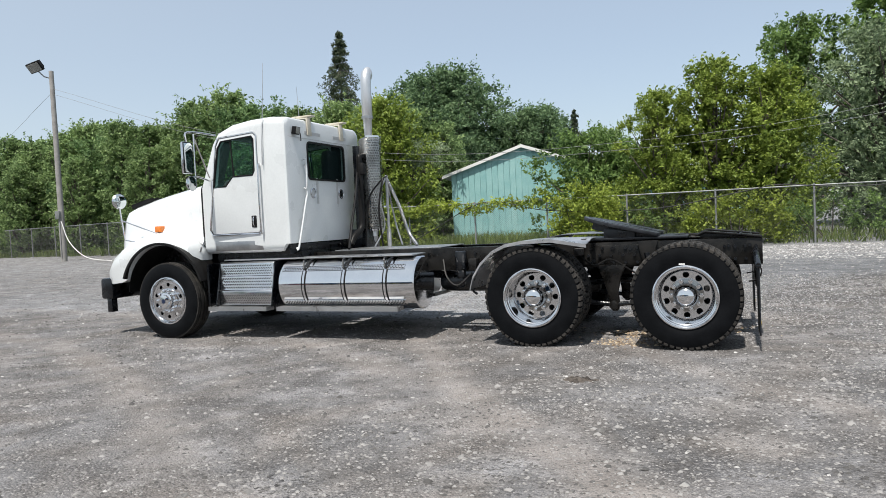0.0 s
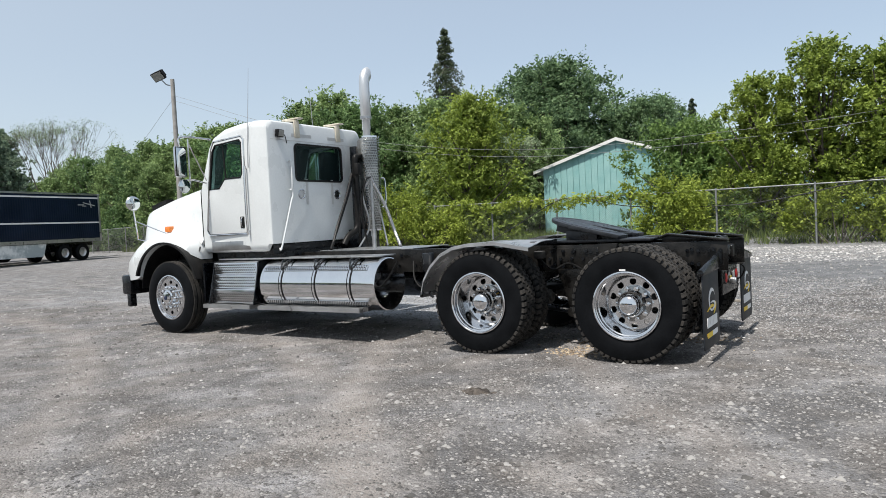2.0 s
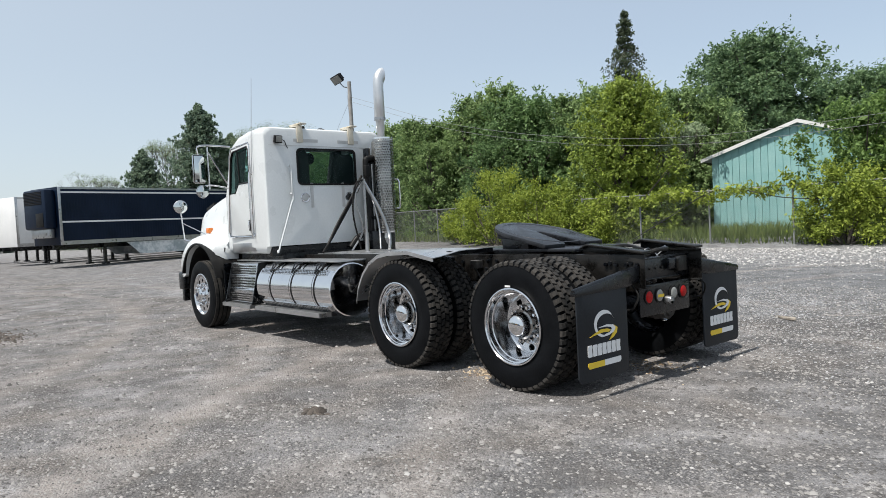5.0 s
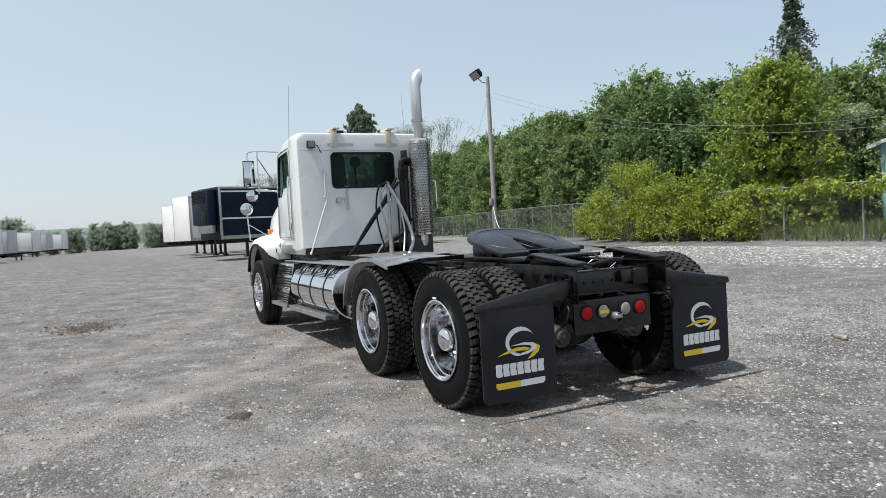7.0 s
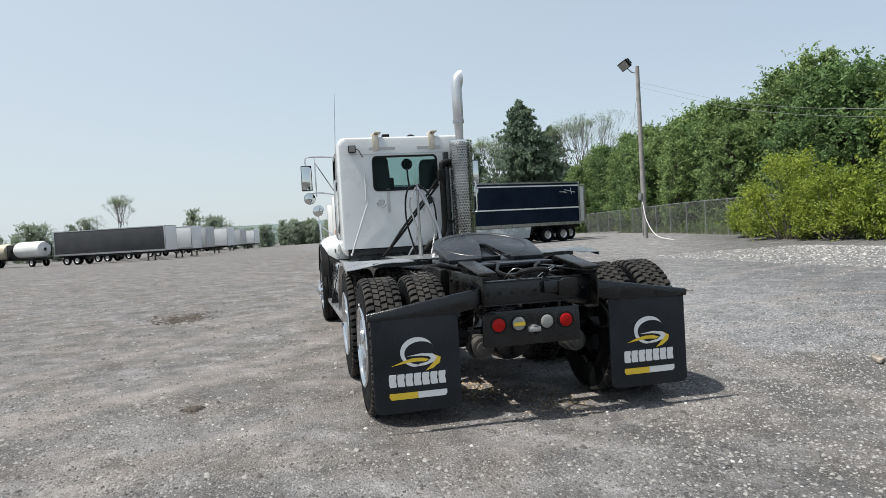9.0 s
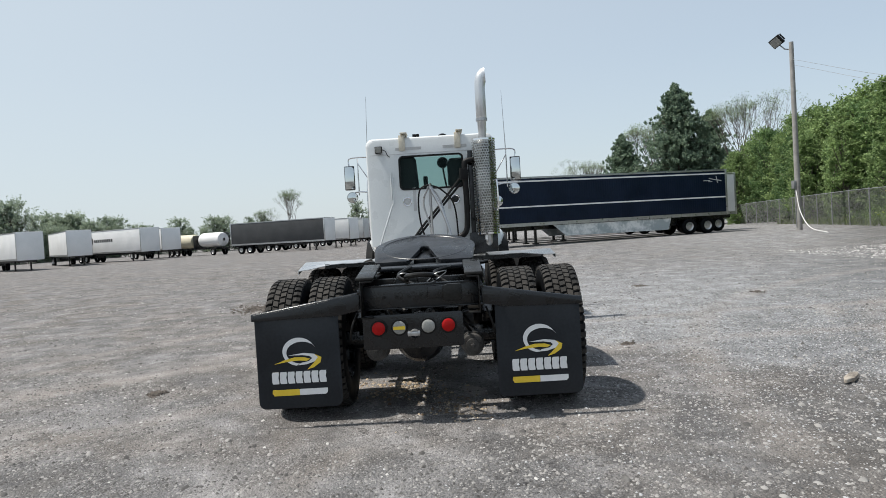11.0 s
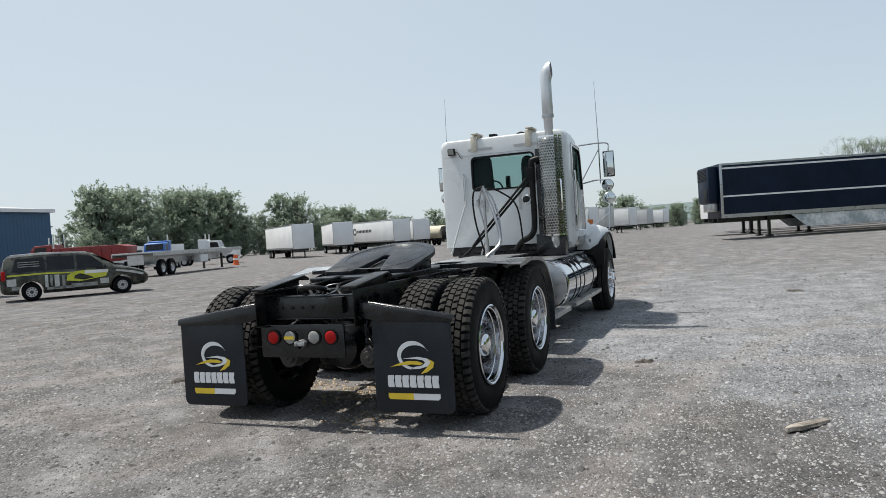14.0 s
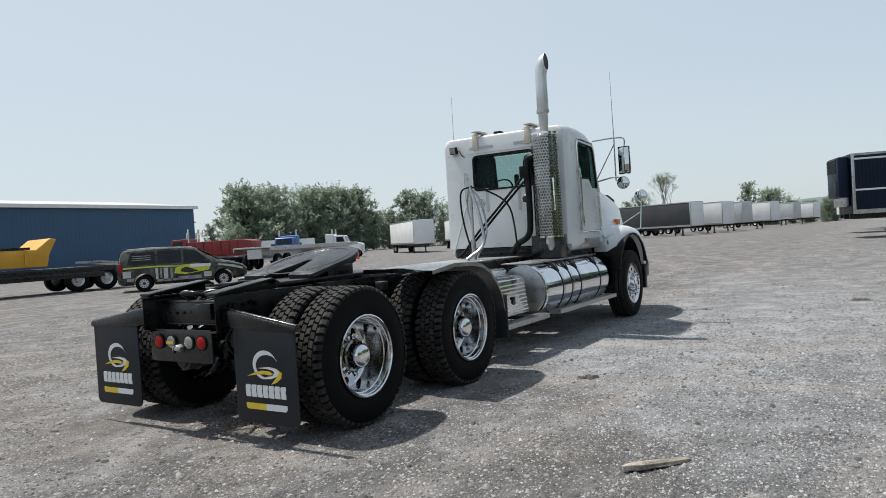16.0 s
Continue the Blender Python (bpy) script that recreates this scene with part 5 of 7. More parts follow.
for s in (1, -1):
    for poly in ([(-0.6, 1.10), (0.45, 1.09), (0.45, 1.60), (-0.45, 1.58)], [(0.55, 1.09), (1.45, 1.08), (1.45, 1.60), (0.55, 1.61)], [(1.55, 1.08), (2.55, 1.08), (2.05, 1.54), (1.55, 1.59)]):
        q = []
        for px_, pz_ in poly:
            f = (pz_ - 1.04) / 0.66
            q.append((px_, s * (0.985 - 0.27 * f), pz_))
        part("side_window", Build().add(q + [(a, b_ - s * 0.05, c) for a, b_, c in q], [(0, 1, 2, 3), (4, 5, 6, 7), (0, 1, 5, 4), (1, 2, 6, 5), (2, 3, 7, 6), (3, 0, 4, 7)]), GLASS_CAR, vb, smooth=0)
    w_ = lambda z: 0.986 + 0.012 * (z < 0.85)
    def wrap(nm, poly, m, label, lift=0.0):
        part(nm, Build().prism(poly, "y", s * 0.97, s * (0.995 + lift)), m, vb, label, smooth=0)
    wrap("wrap_swoosh", [(-0.75, 1.00), (0.5, 1.02), (1.35, 0.97), (1.35, 0.93), (0.4, 0.96), (-0.75, 0.94)], LIME, "lime yellow wrap stripe")
    wrap("wrap_swoosh", [(1.15, 0.66), (1.6, 0.60), (2.5, 0.72), (2.62, 0.96), (1.9, 1.01), (1.45, 0.99), (1.2, 0.86)], LIME, "lime yellow wrap patch")
    wrap("wrap_tree", [(1.40, 0.72), (1.75, 0.64), (2.1, 0.70), (1.9, 0.80), (1.62, 0.90), (1.45, 0.84)], VAN, "dark picture in the wrap", 0.004)
    part("text_bar", Build().box((2.18, s * 1.0, 0.93), (0.80, 0.012, 0.12)), SIGNW, vb)
    for u, v, du, dv, m in ((0.50, 0.70, 0.10, 0.46, PALE_WRAP), (0.66, 0.72, 0.08, 0.40, GHOST), (0.84, 0.66, 0.16, 0.50, PALE_WRAP), (1.06, 0.62, 0.10, 0.5, GHOST), (0.95, 0.42, 0.9, 0.10, GHOST), (-0.62, 0.72, 0.30, 0.26, PALE_WRAP), (-0.50, 0.50, 0.25, 0.12, GHOST), (1.75, 0.46, 0.9, 0.14, GHOST), (2.45, 0.55, 0.30, 0.2, PALE_WRAP)):
        part("wrap_picture", Build().box((u, s * 0.982, v), (du, 0.024, dv)), m, vb, "grey picture in the wrap")
    wrap("wrap_picture", [(3.42, 0.78), (3.85, 0.66), (3.86, 0.74), (3.5, 0.86), (2.9, 0.95), (2.85, 0.90)], PALE_WRAP, "pale picture in the wrap", -0.05)
    for k in range(3):
        part("window_bar", Build().box((-0.05, s * (0.905 - 0.03 * k), 1.28 + 0.08 * k), (0.7, 0.012, 0.035)), GHOST, vb)
    part("tail_lamp", Build().box((-0.86, s * 0.90, 0.98), (0.14, 0.14, 0.34)), RED, vb, bevel=0.02)
    part("headlamp", Build().box((3.75, s * 0.72, 0.74), (0.3, 0.25, 0.14)), LENS, vb, bevel=0.03)
    part("side_mirror", Build().box((2.45, s * 1.05, 1.10), (0.14, 0.2, 0.15)), VAN, vb, bevel=0.03)
    part("door_handle", Build().box((1.35, s * 1.0, 0.98), (0.14, 0.03, 0.03)), CHROME, vb)
    part("rain_rail", Build().tube([(-0.6, s * 0.70, 1.72), (0.4, s * 0.73, 1.765), (1.9, s * 0.70, 1.70)], 0.015, 6), CHROME, vb)
    for x in (0.0, 3.08):
        far_wheel(van, x, s * 0.86, 0.33, 0.65, True)
part("rear_window", Build().add([(-0.955, -0.6, 1.12), (-0.955, 0.6, 1.12), (-0.86, 0.56, 1.55), (-0.86, -0.56, 1.55)], [(0, 1, 2, 3)]), GLASS_CAR, vb)
part("windscreen", Build().add([(2.98, -0.75, 1.12), (2.98, 0.75, 1.12), (2.12, 0.62, 1.66), (2.12, -0.62, 1.66)], [(0, 1, 2, 3)]), GLASS_CAR, vb)

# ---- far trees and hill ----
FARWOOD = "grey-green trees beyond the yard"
far = [broadleaf("tree", 10.0, 3.4, LEAF_FAR, 51, 150, 70, 0.15, 0.0, "ragged grey-green tree beyond the yard, leaf colour paled for haze"), broadleaf("tree", 10.0, 2.7, LEAF_FAR, 52, 130, 70, 0.15, 0.03, "slender grey-green tree beyond the yard, leaf colour paled for haze"),
       broadleaf("tree", 10.0, 4.4, LEAF_FAR, 53, 150, 70, 0.17, 0.0, "broad grey-green tree beyond the yard, leaf colour paled for haze")]
rf = random.Random(5)
spots_far = []
# clumps: two ends, trees, lowest and highest crown
for x0, y0, x1, y1, n_, lo, hi in ((-84.5, -88.6, -90.6, -83.0, 4, 12.4, 13.9), (-74.5, -84.2, -79.0, -80.5, 3, 4.6, 6.6), (-97.0, -83.5, -105.5, -73.5, 6, 11.6, 13.2), (-109.5, -68.2, -111.6, -65.3, 2, 11.0, 11.8),
                                  (-96.0, -84.0, -113.0, -66.0, 9, 5.5, 8.0), (-112.0, -66.0, -133.0, -49.0, 9, 5.2, 7.2), (-123.0, -66.0, -126.0, -60.5, 3, 8.0, 9.0), (-127.5, -58.0, -129.5, -54.0, 2, 7.2, 8.0), (-133.2, -45.6, -133.8, -44.3, 1, 6.9, 7.0),
                                  (-133.0, -50.0, -131.5, -22.0, 9, 3.4, 5.2), (-127.3, -37.0, -128.8, -32.8, 2, 6.2, 6.9), (-129.4, -30.5, -130.9, -25.0, 2, 6.2, 7.4), (-163.4, -13.4, -163.6, -11.4, 1, 9.6, 9.8), (-163.8, -9.5, -164.1, -6.5, 2, 7.2, 8.4),
                                  (-160.0, -20.0, -166.0, 1.0, 5, 4.0, 5.6), (-164.5, 1.0, -164.8, 4.6, 2, 4.9, 5.7), (-184.6, 6.0, -184.4, 16.5, 9, 4.5, 7.0), (-178.0, 18.0, -190.0, 34.0, 12, 4.5, 8.0), (-105.0, 44.0, -175.0, 42.0, 10, 8.0, 11.0)):
    for k in range(n_):
        f = (k + 0.3 + 0.4 * rf.random()) / n_
        spots_far.append((x0 + (x1 - x0) * f + rf.uniform(-0.8, 0.8), y0 + (y1 - y0) * f + rf.uniform(-0.8, 0.8), rf.uniform(lo, hi) / 10.0))
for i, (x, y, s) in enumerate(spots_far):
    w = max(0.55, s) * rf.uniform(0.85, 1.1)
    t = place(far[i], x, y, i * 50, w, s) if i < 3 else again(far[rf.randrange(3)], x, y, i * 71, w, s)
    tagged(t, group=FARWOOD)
hill = Build()
hs = []
for i in range(41):
    a = radians(120 + i * 4)
    r = 900
    hh = 24 + 24 * math.exp(-((i - 14.5) / 4.0) ** 2) + 5 * noise.noise((i * 0.7, 0, 0)) - 24
    hs.append((r * math.cos(a), r * math.sin(a), hh))
hill.v = [(x, y, -8) for x, y, z in hs] + [(x * 1.05, y * 1.05, z) for x, y, z in hs] + [(x * 1.3, y * 1.3, -8) for x, y, z in hs]
n = len(hs)
hill.f = [(k * n + i, k * n + i + 1, (k + 1) * n + i + 1, (k + 1) * n + i) for k in range(2) for i in range(n - 1)]
# the ridge's flat colour is woodland with haze mixed in
HAZE = mat("hazed_woods", (0.12, 0.165, 0.17), (0.17, 0.215, 0.21), 1.0, 0, 0.02, 0.3)
tagged(part("backdrop", hill, HAZE), "far wooded ridge, blue-green haze put into its colour", "hill", kind="structure")
# ---- the white day-cab tractor; x forward, y to its left, from the rear axle ----
truck = thing("tractor_truck", "white conventional day-cab tractor truck with bare black frame and chrome tank", "truck", pose(0, 9.19, 0, 0, 0, 180))


# -- wheels
def tyre_mesh(r, w, lugs, seed):
    """A tyre round the y axis with its tread blocks."""
    b = Build()
    h = w / 2
    prof = [(-h * 0.80, 0.292), (-h * 0.97, 0.33), (-h, r * 0.74), (-h * 0.97, r * 0.88), (-h * 0.86, r * 0.965), (-h * 0.6, r * 0.972),
            (h * 0.6, r * 0.972), (h * 0.86, r * 0.965), (h * 0.97, r * 0.88), (h, r * 0.74), (h * 0.97, 0.33), (h * 0.80, 0.292)]
    b.lathe(prof, seg=56)
    return b


def tread_build(r, w, n=52):
    """Five rows of blocks; each block is notched and stands proud of the carcass, the shoulder blocks wrap over the edge."""
    b = Build()
    h = w / 2
    rows = [(-0.96, -0.56, 0.0, 0.36), (-0.50, -0.20, 0.45, 0.41), (-0.15, 0.15, 0.1, 0.41), (0.20, 0.50, 0.6, 0.41), (0.56, 0.96, 0.25, 0.36)]
    for k, (a0, a1, off, fill) in enumerate(rows):
        mid, half_y = (a0 + a1) / 2 * h, (a1 - a0) / 2 * h
        for i in range(n):
            c, d = 2 * math.pi * (i + off) / n, 2 * math.pi * fill / n
            skew = 0.22 * (1 if k % 2 else -1)
            # outline across the tread: a hexagon with a slanted waist
            ring = [(-1, -1 + skew), (0.0, -1.0 - skew * 0.5), (1, -1 - skew), (1, 1 - skew), (0.0, 1.0 + skew * 0.5), (-1, 1 + skew)]
            low = [((r * 0.95 - 0.010 * (abs(mid + u * half_y) > 0.85 * h)) , mid + u * half_y, c + v * d) for u, v in ring]
            top = [(r - 0.014 * (abs(mid + u * half_y * 0.94) > 0.85 * h), mid + u * half_y * 0.94, c + v * d * 0.86) for u, v in ring]
            b.add([(q * math.cos(g_), y_, q * math.sin(g_)) for q, y_, g_ in low + top], [(6, 7, 8, 9, 10, 11)] + [(j, (j + 1) % 6, 6 + (j + 1) % 6, 6 + j) for j in range(6)])
    return b


def ribs_build(r, w):
    b = Build()
    for a in (-0.66, -0.22, 0.22, 0.66):
        b.lathe([((a - 0.16) * w / 2, r * 0.955), ((a - 0.15) * w / 2, r), ((a + 0.15) * w / 2, r), ((a + 0.16) * w / 2, r * 0.955)], seg=56)
    return b


def disc_with_holes(r_in, r_out, y, holes, r_hole, r_circle, thick):
    base = Build().lathe([(y - thick / 2, r_in), (y - thick / 2, r_out), (y + thick / 2, r_out), (y + thick / 2, r_in)], seg=60, closed=True).mesh("disc")
    cutters = []
    for i in range(holes):
        a = 2 * math.pi * (i + 0.5) / holes
        p = (r_circle * math.cos(a), r_circle * math.sin(a))
        cutters.append(Build().cyl((p[0], y - 0.1, p[1]), (p[0], y + 0.1, p[1]), r_hole, seg=18).mesh("hole"))
    return cut(base, cutters)


R_DRIVE, R_STEER = 0.525, 0.50
TYRE_D = tyre_mesh(R_DRIVE, 0.275, 0, 1).mesh("drive_tyre", smooth=40)
TREAD_D = tread_build(R_DRIVE, 0.275).mesh("drive_tread", smooth=0)
TYRE_S = tyre_mesh(R_STEER, 0.29, 0, 1).mesh("steer_tyre", smooth=40)
RIBS_S = ribs_build(R_STEER, 0.29).mesh("steer_ribs", smooth=30)
# outer dual rim: deep dish, the disc far in; y is outwards
RIM_OUT = Build().lathe([(0.125, 0.312), (0.142, 0.310), (0.147, 0.300), (0.138, 0.292), (0.125, 0.289), (0.122, 0.281), (0.085, 0.278), (0.080, 0.270), (0.030, 0.266), (-0.045, 0.261), (-0.075, 0.253), (-0.090, 0.238), (-0.095, 0.225)], seg=64).mesh("rim_dish", smooth=16)
DISC_OUT = disc_with_holes(0.10, 0.240, -0.092, 10, 0.031, 0.201, 0.014)
RIM_IN = Build().lathe([(-0.12, 0.30), (-0.1, 0.28), (0.1, 0.28), (0.12, 0.30)], seg=40).mesh("inner_rim", smooth=50)
HUB_D = Build().lathe([(-0.084, 0.166), (-0.058, 0.164), (-0.052, 0.125), (0.02, 0.118), (0.03, 0.105), (0.05, 0.100)], seg=40).mesh("hub_flange", smooth=30)
CAP_D = Build().lathe([(0.045, 0.094), (0.085, 0.092), (0.105, 0.08), (0.118, 0.055), (0.124, 0.02), (0.1245, 0.001)], seg=40).mesh("hub_cap", smooth=60)
NUT_D = Build().cyl((0, -0.07, 0), (0, -0.022, 0), 0.022, seg=6).cyl((0, -0.022, 0), (0, 0.008, 0), 0.013, seg=8).mesh("lug_nut", smooth=20)
RIM_S = Build().lathe([(0.118, 0.312), (0.135, 0.31), (0.138, 0.298), (0.12, 0.288), (0.09, 0.276), (0.10, 0.262), (0.112, 0.235)], seg=60).mesh("rim_lip", smooth=50)
DISC_S = disc_with_holes(0.09, 0.262, 0.105, 10, 0.026, 0.212, 0.012)
HUB_S = Build().lathe([(0.11, 0.165), (0.125, 0.16), (0.13, 0.115), (0.17, 0.105), (0.18, 0.085), (0.20, 0.08), (0.205, 0.05), (0.21, 0.001)], seg=36).mesh("hub_cover", smooth=30)
NUT_S = Build().cyl((0, 0.11, 0), (0, 0.165, 0), 0.021, seg=12).cyl((0, 0.165, 0), (0, 0.185, 0), 0.021, 0.007, seg=12).mesh("lug_nut_cover", smooth=30)


def nuts(mesh, name, w):
    for i in range(10):
        a = 2 * math.pi * i / 10
        part(name, mesh, CHROME, w).matrix_basis = Matrix.Translation((0.143 * math.cos(a), 0, 0.143 * math.sin(a)))


def wheel(x, y, z, side, kind):
    """side: 1 left, -1 right. kind: outer, inner or steer."""
    w = part("wheel", {"outer": RIM_OUT, "inner": RIM_IN, "steer": RIM_S}[kind], POLISH if kind != "inner" else BLACK, truck, "polished aluminium truck wheel" if kind != "inner" else "inner dual wheel")
    w.matrix_basis = pose(x, y, z, 0, 7 * (x * 31 % 5), 0 if side > 0 else 180)
    if kind == "steer":
        part("tyre", TYRE_S, RUBBER, w)
        part("tread", RIBS_S, TREAD, w)
        part("disc", DISC_S, POLISH, w)
        part("hub", HUB_S, CHROME, w, "chrome hub cover")
        nuts(NUT_S, "nut_cover", w)
        part("hub_dot", Build().lathe([(0.211, 0.03), (0.214, 0.026), (0.215, 0.001)], seg=16), NAVYDOT, w, "dark blue hub centre")
    else:
        part("tyre", TYRE_D, RUBBER, w)
        part("tread", TREAD_D, TREAD, w, "dusty tread blocks")
        if kind == "outer":
            part("disc", DISC_OUT, POLISH, w)
            part("hub", HUB_D, DARKCHROME, w, "dull steel hub flange")
            part("hub_cap", CAP_D, CHROME, w, "domed chrome hub cap")
            nuts(NUT_D, "lug_nut", w)


for side in (1, -1):
    for x in (0.0, 1.52):
        wheel(x, side * 1.075, 0.52, side, "outer")
        wheel(x, side * 0.745, 0.52, side, "inner")
    wheel(6.45, side * 1.06, 0.497, side, "steer")

# chalk dash on one tyre's sidewall
tagged(part("chalk_dash", Build().box((0.02, 1.2175, 0.842), (0.055, 0.006, 0.014)), SIGNW, truck), "white chalk dash on the tyre")
# -- frame
for side in (1, -1):
    y0 = side * 0.43
    b = Build().prism([(-0.72, 0.77), (6.9, 0.77), (6.9, 1.04), (-0.72, 1.04)], "y", y0 - side * 0.009, y0)
    b.box((3.09, y0 - side * 0.045, 1.035), (7.62, 0.085, 0.012)).box((3.09, y0 - side * 0.045, 0.776), (7.62, 0.085, 0.012))
    part("frame_rail", b, DUSTY, truck, "black steel frame rail", bevel=0.003)
    b = Build()
    for i in range(26):
        x = -0.6 + i * 0.2
        for z in (0.84, 0.97):
            if (i * 7 + int(z * 100)) % 3:
                b.cyl((x, y0, z), (x, y0 + side * 0.020, z), 0.018, seg=8)
    tagged(part("rail_bolts", b, BLACK, truck), kind="stuff")
    # sloping guide plate on the rail's end
    b = Build().prism([(-0.72, 1.045), (-0.72, 1.066), (-0.17, 1.132), (-0.10, 1.10), (-0.10, 1.082), (-0.17, 1.112)], "y", y0 + side * 0.025, y0 - side * 0.105)
    b.prism([(-0.71, 1.042), (-0.12, 1.042), (-0.12, 1.095), (-0.17, 1.118), (-0.71, 1.05)], "y", y0 - side * 0.002, y0 - side * 0.016)
    part("ramp_plate", b, DUSTY, truck, "worn black guide ramp", bevel=0.006)
for x in (2.4, 3.4, 4.4, 5.4):
    part("cross_member", Build().box((x, 0, 0.9), (0.12, 0.84, 0.2)), BLACK, truck, bevel=0.01)
b = Build().box((-0.58, 0, 0.905), (0.03, 0.84, 0.17)).box((-0.56, 0, 0.99), (0.09, 0.84, 0.012)).box((-0.56, 0, 0.82), (0.09, 0.84, 0.012))
part("rear_cross_member", b, BLACK, truck, bevel=0.004)
part("deck_plate", Build().box((3.6, 0, 1.05), (1.5, 0.8, 0.012)), DULL, truck, "tread plate deck behind the cab", bevel=0.002)

# -- axles, differentials, suspension
for x in (0.0, 1.52):
    b = Build().cyl((x, -0.95, 0.52), (x, 0.95, 0.52), 0.075, seg=20)
    b.lathe([(-0.19, 0.05), (-0.15, 0.16), (-0.05, 0.20), (0.08, 0.20), (0.17, 0.14), (0.24, 0.07)], (x, 0.05, 0.52), "x", 24)
    part("axle", b, BLACK, truck, "black drive axle with differential")
    for side in (1, -1):
        y_ = side * 0.365
        b = Build().cyl((x - 0.42, y_, 0.49), (x - 0.20, y_, 0.49), 0.082, seg=24).cyl((x - 0.31, y_, 0.49), (x - 0.29, y_, 0.49), 0.093, seg=24).cyl((x - 0.45, y_, 0.49), (x - 0.42, y_, 0.49), 0.055, seg=20).cyl((x - 0.46, y_, 0.49), (x - 0.45, y_, 0.49), 0.02, seg=8)
        part("brake_chamber", b, CHAMBER, truck, "round brake chamber", bevel=0.006)
        b = Build().cyl((x + 0.2, side * 0.52, 0.56), (x + 0.2, side * 0.52, 0.76), 0.125, seg=24)
        part("air_spring", b, HOSE, truck, bevel=0.02)
        b = Build().prism([(x - 0.1, 0.62), (x + 0.1, 0.62), (x + 0.34, 0.78), (x + 0.24, 0.84), (x - 0.2, 0.72)], "y", side * 0.46, side * 0.55)
        part("suspension_arm", b, BLACK, truck, bevel=0.012)
b = Build().tube(smooth_path([(0.2, 0, 0.55), (0.7, 0, 0.6), (1.3, 0, 0.56)]), 0.05).tube([(1.75, 0, 0.58), (3.2, 0, 0.7), (4.8, 0, 0.75)], 0.05)
part("drive_shaft", b, BLACK, truck)

# -- rear lamps on their black bar
b = Build().prism(rounded(-0.30, 0.535, 0.43, 0.785, 0.02), "x", -0.665, -0.645)
bar = part("light_bar", b, BLACK, truck, bevel=0.004)
for y, m, nm in ((0.315, RED, "tail_lamp"), (0.165, LENS, "reversing_lamp"), (-0.045, LENS, "reversing_lamp"), (-0.19, RED, "tail_lamp")):
    b = Build().lathe([(-0.668, 0.048), (-0.676, 0.048), (-0.682, 0.041), (-0.685, 0.028), (-0.686, 0.001)], (0, y, 0.69), "x", 28)
    lamp = part(nm, b, m, bar, "round red tail lamp" if m is RED else "round clear lamp")
    part("grommet", Build().lathe([(-0.664, 0.060), (-0.676, 0.060), (-0.677, 0.048)], (0, y, 0.69), "x", 28), HOSE, lamp)
part("sticker", Build().box((-0.688, 0.165, 0.688), (0.002, 0.085, 0.024)), SIGNY, bar, "yellow sticker")
b = Build().box((-0.69, 0.06, 0.645), (0.05, 0.09, 0.035)).lathe([(-0.72, 0.03), (-0.70, 0.035), (-0.668, 0.035)], (0, 0.055, 0.64), "x", 16)
part("plate_lamp", b, DULL, bar, "small metal plate lamp", bevel=0.006)

